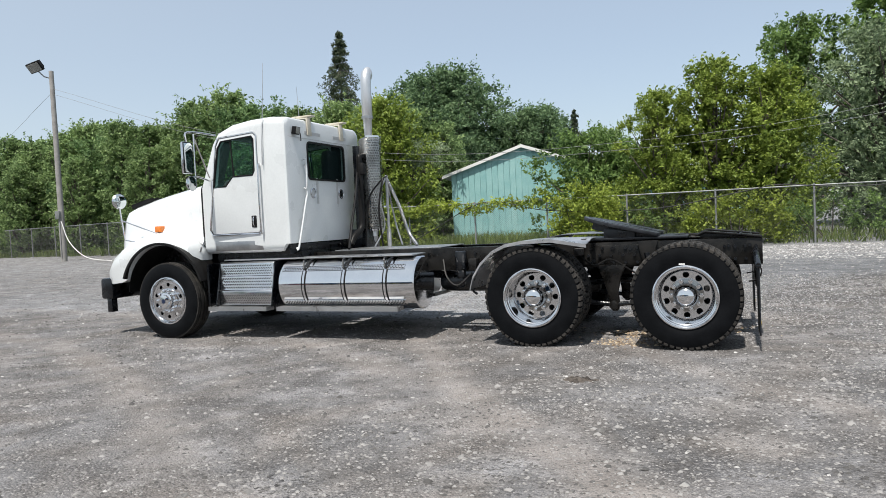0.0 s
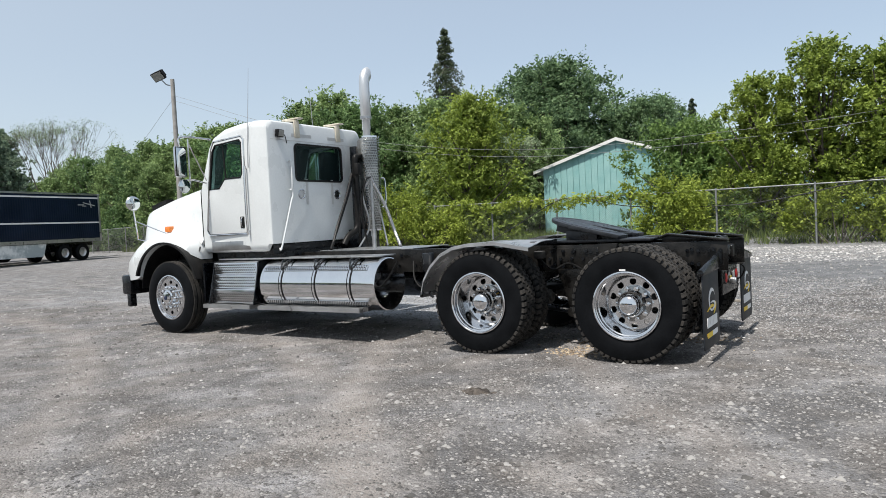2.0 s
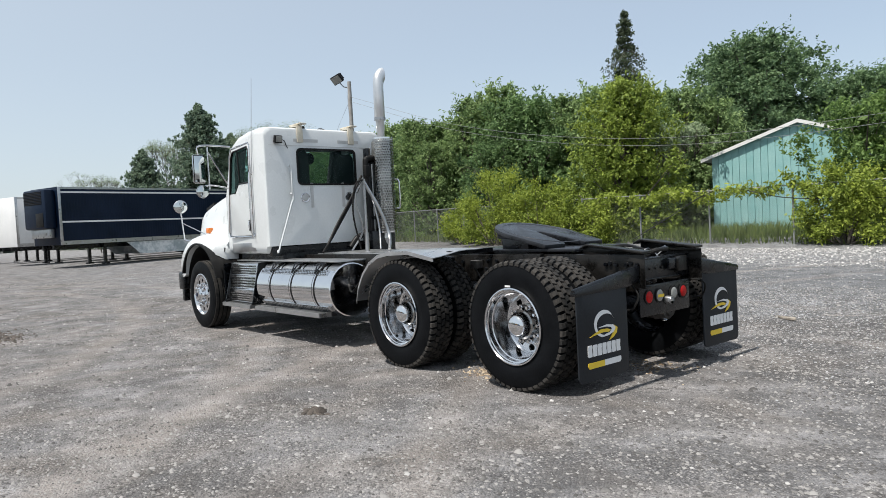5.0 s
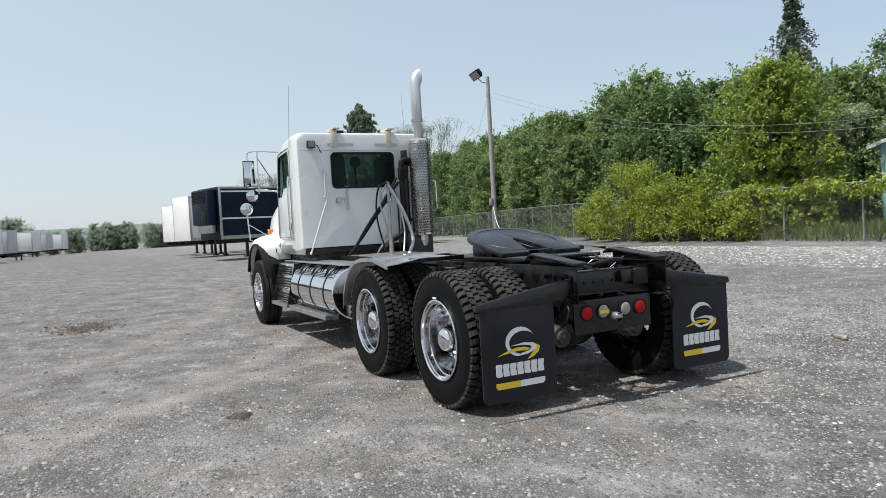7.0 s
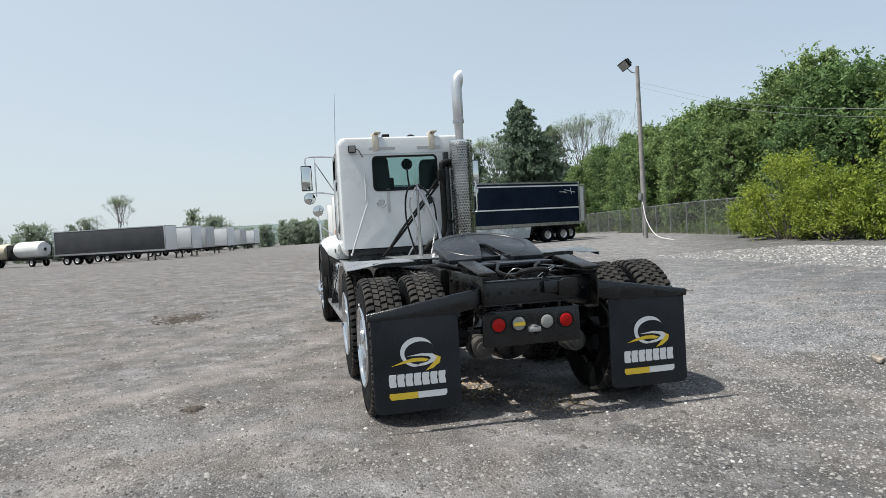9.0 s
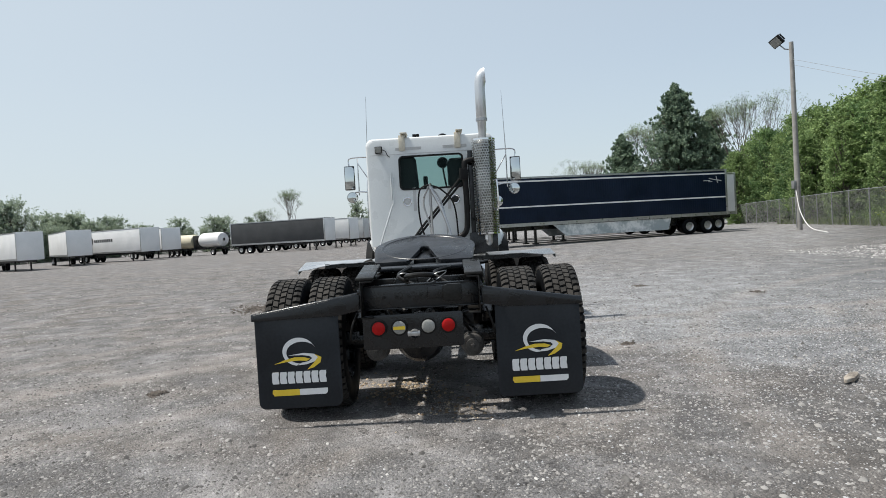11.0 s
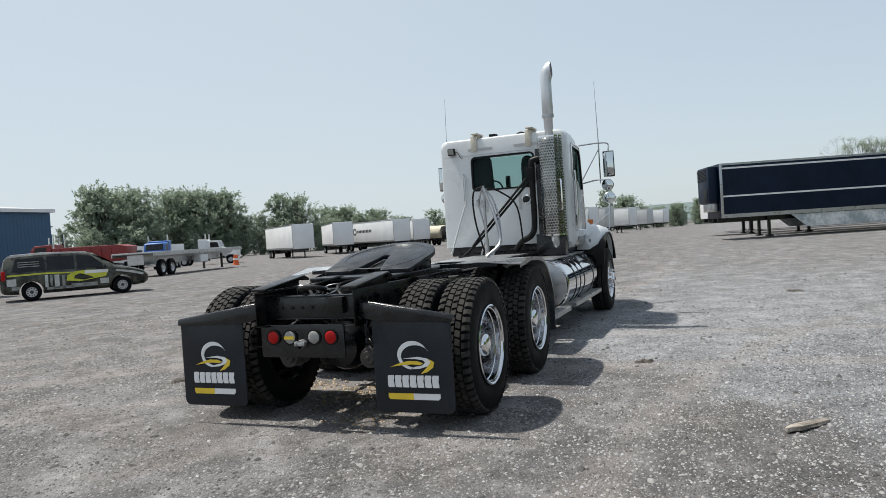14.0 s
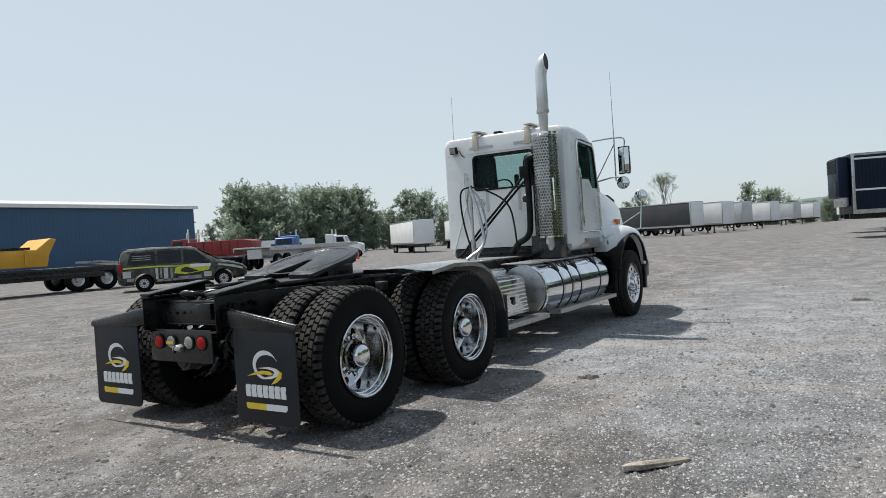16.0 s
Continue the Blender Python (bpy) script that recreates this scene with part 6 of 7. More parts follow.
# -- mud flaps with hangers
for side in (1, -1):
    end = 1.235 if side > 0 else -1.16
    b = Build().prism([(side * 0.44, 0.83), (side * 0.44, 0.945), (end, 0.825), (end, 0.79), (side * 0.60, 0.80)], "x", -0.675, -0.625)
    b.tube([(-0.65, side * 0.43, 0.94), (-0.65, end, 0.82)], 0.022)
    hanger = part("flap_hanger", b, BLACK, truck, "black steel mud flap hanger", bevel=0.006)
    coil = [(-0.64 + 0.028 * math.cos(k * 1.05), side * (0.455 + 0.0022 * k), 0.885 + 0.028 * math.sin(k * 1.05)) for k in range(50)]
    part("hanger_spring", Build().tube(coil, 0.006, 5), DUSTY, hanger, "coil spring of the hanger")
    y0, y1 = sorted((side * 0.605, side * 1.215)) if side > 0 else (-1.14, -0.53)
    flap = part("mud_flap", Build().prism(rounded(y0, 0.145, y1, 0.845, 0.05), "x", -0.662, -0.650), FLAP, truck, "black rubber mud flap with white and yellow print", bevel=0.002)
    # printed mark: a ring sweep, a yellow sweep, a row of blocks and a two-tone bar; seen from behind, left is +y
    cy, zc = (y0 + y1) / 2 + 0.0, 0.0
    def flat(poly, lift=0.0):
        return Build().prism([(cy - u, v) for u, v in poly], "x", -0.6665 - lift, -0.6625)
    arc_o = [(0.005 + 0.118 * math.cos(radians(t)), 0.556 + 0.102 * math.sin(radians(t))) for t in range(28, 268, 8)]
    arc_i = [(0.027 + 0.112 * math.cos(radians(t)), 0.548 + 0.080 * math.sin(radians(t))) for t in range(260, 26, -8)]
    part("printed_ring", flat(arc_o + arc_i), SIGNW, flap, "white curved print", smooth=0)
    part("printed_sweep", flat([(-0.175, 0.472), (-0.10, 0.500), (-0.03, 0.516), (0.04, 0.514), (0.085, 0.500), (0.06, 0.487), (0.0, 0.492), (-0.08, 0.486)], 0.0007), SIGNY, flap, "yellow curved print", smooth=0)
    part("printed_curl", flat([(0.125, 0.530), (0.168, 0.508), (0.158, 0.470), (0.11, 0.437), (0.06, 0.424), (0.095, 0.457), (0.12, 0.480), (0.132, 0.505)], 0.0007), SIGNY, flap, "yellow curved print", smooth=0)
    part("printed_hook", flat([(-0.01, 0.457), (0.06, 0.462), (0.118, 0.480), (0.142, 0.510), (0.115, 0.535), (0.04, 0.545), (-0.07, 0.532), (0.03, 0.530), (0.085, 0.520), (0.10, 0.505), (0.075, 0.484), (0.02, 0.474)], 0.0014), SIGNW, flap, "white curved print", smooth=0)
    for k in range(7):
        u = -0.20 + k * 0.0575
        part("printed_block", flat([(u + 0.006, 0.327), (u + 0.050, 0.327), (u + 0.050, 0.350), (u + 0.045, 0.371), (u + 0.050, 0.392), (u + 0.050, 0.413), (u + 0.006, 0.413), (u, 0.400), (u, 0.340)]), SIGNW, flap, smooth=0)
    part("printed_bar", flat([(-0.19, 0.24), (-0.005, 0.24), (-0.005, 0.284), (-0.20, 0.284), (-0.203, 0.26)]), SIGNY, flap, "yellow printed bar", smooth=0)
    part("printed_bar", flat([(-0.004, 0.24), (0.185, 0.24), (0.20, 0.255), (0.20, 0.284), (-0.004, 0.284)]), SIGNW, flap, "white printed bar", smooth=0)

# -- half fenders over the first drive axle
for side in (1, -1):
    line = [(2.20, 0.62), (2.16, 0.76), (2.07, 0.90), (1.94, 1.02), (1.79, 1.09), (1.62, 1.118), (1.3, 1.125), (0.93, 1.118)]
    inner = [(x, z + 0.008) for x, z in line]
    y0, y1 = side * 0.60, side * 1.225
    rings = []
    for x, z in line:
        # the free rear edge is bent down on its outer half
        bend = 0.055 * step(1.35, 0.93, x) if side > 0 else 0.03 * step(1.2, 0.93, x)
        top = []
        for k in range(7):
            f = k / 6
            top.append((x, y0 + (y1 - y0) * f, z - bend * f * f + 0.006 * math.sin(9 * f + 4 * x) * step(1.7, 1.2, x)))
        lip = top[-1][2] - 0.035
        rings.append(top + [(x, y1, lip), (x, y1 - side * 0.006, lip)] + [(p[0], p[1] - side * 0.006 * (k == 0), p[2] - 0.006) for k, p in enumerate(top[::-1])])
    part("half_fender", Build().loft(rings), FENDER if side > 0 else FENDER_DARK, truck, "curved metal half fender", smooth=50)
    part("fender_bracket", Build().tube([(1.55, side * 0.43, 1.0), (1.55, side * 1.1, 1.10)], 0.02), BLACK, truck)
    part("fender_bracket", Build().box((1.0, side * 0.7, 1.09), (0.05, 0.55, 0.04)), BLACK, truck)

# -- hangers, torque rods and lines round the rear axles
for side in (1, -1):
    b = Build().prism([(0.64, 0.80), (0.96, 0.80), (0.90, 0.66), (0.845, 0.48), (0.83, 0.33), (0.80, 0.29), (0.74, 0.29), (0.72, 0.36), (0.735, 0.5), (0.70, 0.66)], "y", side * 0.46, side * 0.52)
    b.cyl((0.78, side * 0.40, 0.36), (0.78, side * 0.58, 0.36), 0.05)
    part("spring_hanger", b, DUSTY, truck, "black cast spring hanger", bevel=0.012)
    part("torque_rod", Build().tube([(0.05, side * 0.5, 0.44), (0.78, side * 0.5, 0.36)], 0.026, 10).tube([(1.47, side * 0.5, 0.44), (0.78, side * 0.5, 0.36)], 0.026, 10), BLACK, truck)
    rp = part("rail_plate", Build().box((0.78, side * 0.437, 0.90), (0.9, 0.012, 0.22)), DUSTY, truck, bevel=0.003)
    bolts = Build()
    for i in range(7):
        for z in (0.82, 0.90, 0.98):
            bolts.cyl((0.40 + i * 0.125 + 0.03 * (z == 0.90), side * 0.440, z), (0.40 + i * 0.125 + 0.03 * (z == 0.90), side * 0.466, z), 0.017, seg=8)
    for i in range(4):
        for z in (0.83, 0.96):
            bolts.cyl((-0.66 + i * 0.1, side * 0.430, z), (-0.66 + i * 0.1, side * 0.454, z), 0.017, seg=8)
    tagged(part("plate_bolts", bolts, BLACK, rp), kind="stuff")
    part("rail_bracket", Build().prism([(0.30, 1.05), (0.52, 1.05), (0.46, 0.82), (0.36, 0.82)], "y", side * 0.44, side * 0.50), DUSTY, truck, bevel=0.006)
    part("valve", Build().box((1.15, side * 0.49, 0.95), (0.10, 0.09, 0.08)), CHAMBER, truck, "dusty height valve", bevel=0.01)
    part("brake_line", Build().tube(smooth_path([(1.15, side * 0.52, 0.92), (0.98, side * 0.56, 0.80), (0.80, side * 0.54, 0.86), (0.60, side * 0.50, 0.74), (0.42, side * 0.52, 0.62)]), 0.010, 6), HOSE, truck)
    part("shock_absorber", Build().cyl((0.32, side * 0.5, 0.42), (0.42, side * 0.47, 0.90), 0.033, seg=14).cyl((0.37, side * 0.485, 0.66), (0.42, side * 0.47, 0.92), 0.042, seg=14), BLACK, truck)
    for k, (u, v) in enumerate(((-0.4, -0.28), (-0.25, 0.35), (1.1, 1.5))):
        part("air_hose", Build().tube(smooth_path([(u, side * 0.38, 0.97), (u + 0.1, side * 0.33, 0.86 - 0.05 * k), ((u + v) / 2, side * 0.28, 0.72), (v, side * 0.36, 0.57)]), 0.012, 6), HOSE, truck)
    part("mudguard_loop", Build().tube(smooth_path([(-0.62, side * 0.47, 0.80), (-0.70, side * 0.50, 0.72), (-0.66, side * 0.52, 0.62), (-0.58, side * 0.49, 0.60)]), 0.008, 6), HOSE, truck)
part("tow_loop", Build().tube(smooth_path([(-0.5, 0.10, 1.02), (-0.60, 0.09, 1.05), (-0.62, 0.0, 1.06), (-0.60, -0.09, 1.05), (-0.5, -0.10, 1.02)]), 0.02, 10), DUSTY, truck, "bent steel tow loop")
for k, l in enumerate(([(0.3, 0.2, 1.06), (0.0, 0.1, 1.09), (-0.3, 0.18, 1.04), (-0.5, 0.05, 0.98)], [(0.2, -0.15, 1.06), (-0.1, -0.22, 1.08), (-0.35, -0.1, 1.05), (-0.55, -0.25, 0.95)], [(-0.1, 0.25, 0.98), (-0.3, 0.1, 1.0), (-0.45, 0.2, 0.9), (-0.62, 0.12, 0.8)])):
    part("wiring_hose", Build().tube(smooth_path(l), 0.014, 6), HOSE, truck)
for x in (-0.25, 0.55, 1.9):
    part("cross_tube", Build().box((x, 0, 0.95), (0.10, 0.84, 0.14)), DUSTY, truck, bevel=0.01)
part("valve_block", Build().box((-0.60, -0.13, 0.93), (0.08, 0.16, 0.09)), BLACK, truck, bevel=0.01)
b = Build()
for i in range(9):
    b.cyl((-0.596, -0.36 + i * 0.09, 0.905), (-0.608, -0.36 + i * 0.09, 0.905), 0.012, seg=6)
tagged(part("end_bolts", b, DUSTY, truck), kind="stuff")

# -- fifth wheel, tilted back
base = part("fifth_wheel", Build().box((0.75, 0, 1.075), (1.5, 0.78, 0.03)).box((0.72, 0.33, 1.13), (0.34, 0.1, 0.12)).box((0.72, -0.33, 1.13), (0.34, 0.1, 0.12)), GREASE, truck, "greasy black fifth wheel coupling", bevel=0.01)
poly = [(0.46 * math.cos(radians(a)), 0.46 * math.sin(radians(a))) for a in range(-112, 113, 8)]
poly = [(-0.18, -0.44)] + [p for p in poly if p[0] > -0.17] + [(-0.18, 0.44), (-0.34, 0.43), (-0.42, 0.42), (-0.43, 0.40), (-0.43, 0.15), (-0.41, 0.13), (-0.05, 0.045), (0.02, 0.035), (0.04, 0.0), (0.02, -0.035), (-0.05, -0.045), (-0.41, -0.13), (-0.43, -0.15), (-0.43, -0.40), (-0.42, -0.42), (-0.34, -0.43)]
b = Build().prism(poly, "z", -0.02, 0.02)
b.lathe([(0.02, 0.40), (0.024, 0.395), (0.024, 0.385), (0.02, 0.38)], axis="z", seg=48)
plate = part("top_plate", b, GREASE, base, "greased round top plate with a slot", bevel=0.006)
plate.matrix_basis = pose(0.72, 0, 1.210, 0, -14, 0)
b = Build().prism([(-0.41, -0.02), (-0.2, -0.02), (0.3, -0.02), (0.3, -0.09), (-0.2, -0.12), (-0.41, -0.05)], "y", 0.30, 0.27)
skirt = part("plate_rib", b, GREASE, plate)
# added block that hides the bright base so the slot looks shaded
part("locking_jaw", Build().prism([(-0.22, -0.10), (0.10, -0.06), (0.14, 0.0), (0.10, 0.06), (-0.22, 0.10)], "z", -0.11, -0.03), BLACK, plate, "black block added to darken the slot", bevel=0.01)
b = Build().prism([(-0.41, -0.02), (-0.2, -0.02), (0.3, -0.02), (0.3, -0.09), (-0.2, -0.12), (-0.41, -0.05)], "y", -0.30, -0.27)
part("plate_rib", b, GREASE, plate)

# -- cab
def section(x, w, zb, zt, r, crown=0.0):
    return [(x, y, z + crown * (1 - (y / w) ** 2) * (z > (zb + zt) / 2)) for y, z in rounded(-w, zb, w, zt, r, 6)]


def cab_rings(d):
    st = [(4.655, 0.90, 2.71), (4.665, 0.925, 2.745), (4.69, 0.94, 2.765), (4.9, 0.94, 2.785), (5.2, 0.935, 2.775), (5.5, 0.925, 2.74), (5.72, 0.915, 2.66), (5.80, 0.91, 2.56), (6.02, 0.90, 2.03)]
    return [section(x + (d if x < 5 else -d), w - d, 1.08 + d, zt - d, 0.10, 0.02) for x, w, zt in st]


outer = Build().loft(cab_rings(0.0)).mesh("cab")
inner = Build().loft(cab_rings(0.045)).mesh("inside")
SIDE_WIN = [(5.16, 2.56), (5.64, 2.53), (5.70, 2.45), (5.80, 1.94), (5.60, 1.95), (5.48, 2.07), (5.17, 2.07), (5.14, 2.12), (5.13, 2.52)]
cutters = [inner,
           Build().prism(rounded(-0.475, 2.0, 0.455, 2.485, 0.06), "x", 4.5, 4.8).mesh("rear_opening"),
           Build().prism(SIDE_WIN, "y", -1.2, 1.2).mesh("side_opening"),
           Build().prism([(4.4, 1.18), (4.72, 1.18), (4.83, 1.04), (4.4, 1.04)], "y", -1.2, 1.2).mesh("rear_undercut"),
           Build().prism(rounded(-0.80, 2.06, 0.80, 2.60, 0.08), "x", 5.6, 6.3).mesh("front_opening")]
cab = part("cab", cut(outer, cutters), WHITE, truck, "white painted steel cab")
part("rear_window", Build().prism(rounded(-0.475, 2.0, 0.455, 2.485, 0.06), "x", 4.668, 4.674), GLASS_DARK, cab, "dark tinted rear window", smooth=0).visible_shadow = False
frame_ring = Build()
for (a, b_) in ((0.0, 0.018),):
    o, i = rounded(-0.490, 1.988, 0.467, 2.497, 0.07), rounded(-0.462, 2.013, 0.442, 2.472, 0.05)
    n = len(o)
    frame_ring.add([(4.646, *p) for p in o] + [(4.646, *p) for p in i] + [(4.668, *p) for p in o] + [(4.668, *p) for p in i],
                   [(k, (k + 1) % n, n + (k + 1) % n, n + k) for k in range(n)] + [(k, 2 * n + k, 2 * n + (k + 1) % n, (k + 1) % n) for k in range(n)] + [(n + k, n + (k + 1) % n, 3 * n + (k + 1) % n, 3 * n + k) for k in range(n)])
part("window_seal", frame_ring, HOSE, cab, "black rubber seal")
part("windscreen", Build().add([(5.80, -0.81, 2.58), (5.80, 0.81, 2.58), (5.985, 0.81, 2.05), (5.985, -0.81, 2.05)], [(0, 1, 2, 3)]), GLASS, cab, smooth=0).visible_shadow = False
# -- doors
for side in (1, -1):
    y = side * 0.935
    outline = [(5.12, 1.34), (5.84, 1.34), (5.87, 1.40), (5.80, 1.93), (5.72, 2.47), (5.66, 2.57), (5.14, 2.60), (5.10, 2.56), (5.10, 1.37)]
    door = Build().prism(outline, "y", y - side * 0.01, y + side * 0.008).mesh("door", bevel=0.006)
    door = cut(door, [Build().prism(SIDE_WIN, "y", -1.3, 1.3).mesh("opening")])
    d = part("door", door, WHITE, cab, "white cab door with chrome trim edge")
    o = outline
    cx, cz = 5.46, 1.98
    # black sheet behind the door, in place of the gap's shade
    gap = Build().prism([(cx + (px - cx) * 1.05, cz + (pz - cz) * 1.03) for px, pz in o], "y", y - side * 0.02, y + side * 0.004).mesh("door_gap")
    part("door_gap", cut(gap, [Build().prism(SIDE_WIN, "y", -1.3, 1.3).mesh("opening")]), HOSE, d, "black sheet standing in for the shaded gap round the door")
    trim = [(cx + (px - cx) * 1.035, y + side * 0.008, cz + (pz - cz) * 1.02) for px, pz in o + o[:1]]
    part("door_trim", Build().tube(trim, 0.010, 6), CHROME, d, "bright trim round the door")
    part("door_seal", Build().tube([(px, y + side * 0.004, pz) for px, pz in SIDE_WIN + SIDE_WIN[:1]], 0.012, 6), HOSE, d)
    part("side_window", Build().prism(SIDE_WIN, "y", y - side * 0.012, y - side * 0.008), GLASS, d, smooth=0).visible_shadow = False
    h = part("door_handle", Build().box((5.18, y + side * 0.012, 1.48), (0.075, 0.012, 0.15)), PLASTIC, d, "black recessed door handle", bevel=0.008)
    part("handle_grip", Build().tube([(5.18, y + side * 0.014, 1.42), (5.18, y + side * 0.03, 1.45), (5.18, y + side * 0.03, 1.52), (5.18, y + side * 0.014, 1.54)], 0.008, 6), CHROME, h)
    b = Build().tube(smooth_path([(5.055, y, 1.36), (5.05, y + side * 0.05, 1.38), (5.05, y + side * 0.05, 2.14), (5.055, y, 2.17)], 4), 0.013)
    part("grab_rail", b, ALU, cab, "upright aluminium grab rail")
    # wiper-like vent divider and hinge line
    part("window_divider", Build().tube([(5.47, y - side * 0.004, 2.08), (5.50, y - side * 0.004, 2.54)], 0.010, 6), HOSE, d)
    b = Build().box((5.45, side * 0.925, 1.175), (0.75, 0.02, 0.12))
    part("kick_plate", b, STEEL, cab, "bare metal plate under the door", bevel=0.003)
    # rivets on the upper corner
    b = Build()
    for i in range(5):
        for z in (2.56, 2.63):
            b.lathe([(0.0, 0.006), (0.004, 0.004), (0.005, 0.0005)], (4.76 + i * 0.055, side * 0.937, z), "y", 8)
    tagged(part("rivets", b, WHITE, cab), kind="stuff")
# cab interior
b = Build().box((5.55, 0, 1.9), (0.35, 1.7, 0.28))
part("dashboard", b, SEAT, cab, bevel=0.05)
for y in (0.42, -0.42):
    s = part("cab_seat", Build().box((5.05, y, 1.55), (0.5, 0.5, 0.16)), SEAT, cab, "dark cab seat", bevel=0.05)
    top, wide = (2.56, 0.52) if y > 0 else (2.44, 0.34)
    part("seat_back", Build().prism([(y - wide * 0.5, 1.6), (y + wide * 0.5, 1.6), (y + wide * 0.5, top - 0.1), (y + wide * 0.4, top), (y - wide * 0.28, top), (y - wide * 0.40, top - 0.12)], "x", 4.78, 4.90), SEAT, s, bevel=0.03)
b = Build().lathe([(0, 0.20), (0.015, 0.215), (0.03, 0.20), (0.015, 0.19)], axis="x", seg=28, closed=True)
sw = part("steering_wheel", b, PLASTIC, cab)
sw.matrix_basis = pose(5.36, 0.42, 2.02, 0, 30, 0)
part("headliner", Build().box((5.22, 0, 2.63), (1.05, 1.7, 0.10)), SEAT, cab, bevel=0.03)
for y in (0.80, -0.80):
    part("pillar_lining", Build().box((5.76, y, 2.32), (0.12, 0.16, 0.62), (0, -18, 0)), SEAT, cab, bevel=0.03)
    part("side_lining", Build().box((4.90, y * 1.08, 2.2), (0.36, 0.05, 0.8)), SEAT, cab, bevel=0.01)
fan = part("cab_fan", Build().lathe([(5.42, 0.001), (5.42, 0.082), (5.45, 0.09), (5.48, 0.082), (5.48, 0.001)], (0, -0.18, 2.44), "x", 20), PLASTIC, cab, "round black cab fan")
part("fan_stem", Build().tube(smooth_path([(5.46, -0.18, 2.36), (5.52, -0.20, 2.2), (5.56, -0.23, 2.02)]), 0.014, 6), PLASTIC, fan)
part("gear_grip", Build().box((5.3, 0.10, 2.12), (0.06, 0.07, 0.22)), SEAT, cab, bevel=0.02)
part("cab_lining", Build().box((5.3, 0, 1.14), (1.2, 1.74, 0.03)), SEAT, cab)

# roof fittings
for y in (0.40, -0.42):
    b = Build().prism([(4.63, 2.57), (4.645, 2.57), (4.66, 2.78), (4.80, 2.80), (4.80, 2.815), (4.64, 2.80)], "y", y - 0.045, y + 0.045)
    r = part("roof_strap", b, BEIGE, cab, "aged bracket over the roof edge", bevel=0.003)
    part("roof_bracket", Build().box((4.74, y - 0.03, 2.825), (0.30, 0.10, 0.02)).box((4.86, y - 0.03, 2.80), (0.06, 0.08, 0.06)), BEIGE, r, bevel=0.004)
for y0, y1 in ((0.12, 0.50), (-0.55, -0.20)):
    part("reflective_tape", Build().box((4.652, (y0 + y1) / 2, 2.60), (0.004, y1 - y0, 0.042)), GREYTAPE, cab, "grey tape strip")
for y in (0.255, -0.25):
    part("tape_strip", Build().box((4.652, y, 1.85), (0.004, 0.045, 0.34)), GREYTAPE, cab, "upright grey tape strip")
for y in (0.365, -0.345):
    b = Build().lathe([(4.66, 0.068), (4.645, 0.068), (4.642, 0.06), (4.648, 0.05)], (0, y, 1.82), "x", 28)
    v = part("cab_vent", b, ALU, cab, "round cab vent with grey rim")
    part("vent_cover", Build().lathe([(4.65, 0.052), (4.644, 0.03), (4.643, 0.001)], (0, y, 1.82), "x", 20), GREYTAPE if y > 0 else BLACK, v)
b = Build().box((4.615, 0.745, 2.60), (0.06, 0.105, 0.10), (0, -12, 0)).box((4.65, 0.745, 2.59), (0.05, 0.04, 0.04))
wl = part("work_lamp", b, PLASTIC, cab, "square black work lamp", bevel=0.008)
part("lamp_glass", Build().box((4.583, 0.745, 2.597), (0.004, 0.085, 0.08), (0, -12, 0)), LENS, wl, bevel=0.001)
part("lamp_cable", Build().tube(smooth_path([(4.63, 0.69, 2.60), (4.62, 0.65, 2.58), (4.63, 0.62, 2.52), (4.65, 0.59, 2.49)]), 0.006, 6), HOSE, wl)
part("body_seam", Build().box((4.652, 0, 2.525), (0.004, 1.75, 0.006)), GREYTAPE, cab)
for y in (-0.6, -0.3, 0, 0.3, 0.6):
    part("roof_marker_lamp", Build().lathe([(2.72, 0.05), (2.76, 0.045), (2.775, 0.02)], (5.62, y, 0), "z", 14), AMBER, cab, "amber roof marker lamp")
b = Build().lathe([(2.76, 0.07), (2.83, 0.065), (2.85, 0.03)], (5.1, -0.2, 0), "z", 16).box((5.0, 0.2, 2.82), (0.12, 0.1, 0.05))
part("roof_vent", b, PLASTIC, cab)
part("cab_grab_rod", Build().tube(smooth_path([(4.64, 0.56, 2.17), (4.61, 0.56, 2.16), (4.61, 0.57, 1.80), (4.61, 0.60, 1.74), (4.61, 0.82, 1.14), (4.64, 0.83, 1.12)], 4), 0.012, 8), WHITE, cab, "bent white grab rod on the cab back")
part("cab_grab_rod", Build().tube(smooth_path([(4.645, 0.585, 2.24), (4.60, 0.585, 2.23), (4.60, 0.585, 1.90), (4.645, 0.585, 1.88)], 4), 0.010, 8), WHITE, cab, "short upright white grab rod")
part("cab_sill", Build().box((4.78, 0, 1.11), (0.14, 1.74, 0.13)), BLACK, cab, bevel=0.01)

# -- hood, fenders, nose
ST = [  # x, half width at the top, top height, fender shelf height, outer half width, bottom
    (6.05, 0.80, 2.035, 1.20, 0.95, 0.92), (6.15, 0.79, 2.02, 1.28, 1.10, 0.80), (6.35, 0.78, 1.99, 1.365, 1.16, 0.80), (6.6, 0.76, 1.95, 1.385, 1.17, 0.80), (6.88, 0.73, 1.905, 1.375, 1.17, 0.80),
    (7.1, 0.71, 1.865, 1.32, 1.16, 0.80), (7.3, 0.69, 1.825, 1.23, 1.13, 0.74), (7.5, 0.67, 1.78, 1.12, 1.09, 0.72), (7.62, 0.65, 1.74, 1.03, 1.03, 0.72), (7.69, 0.62, 1.68, 0.97, 0.97, 0.73), (7.72, 0.58, 1.55, 0.93, 0.91, 0.75)]
rings = []
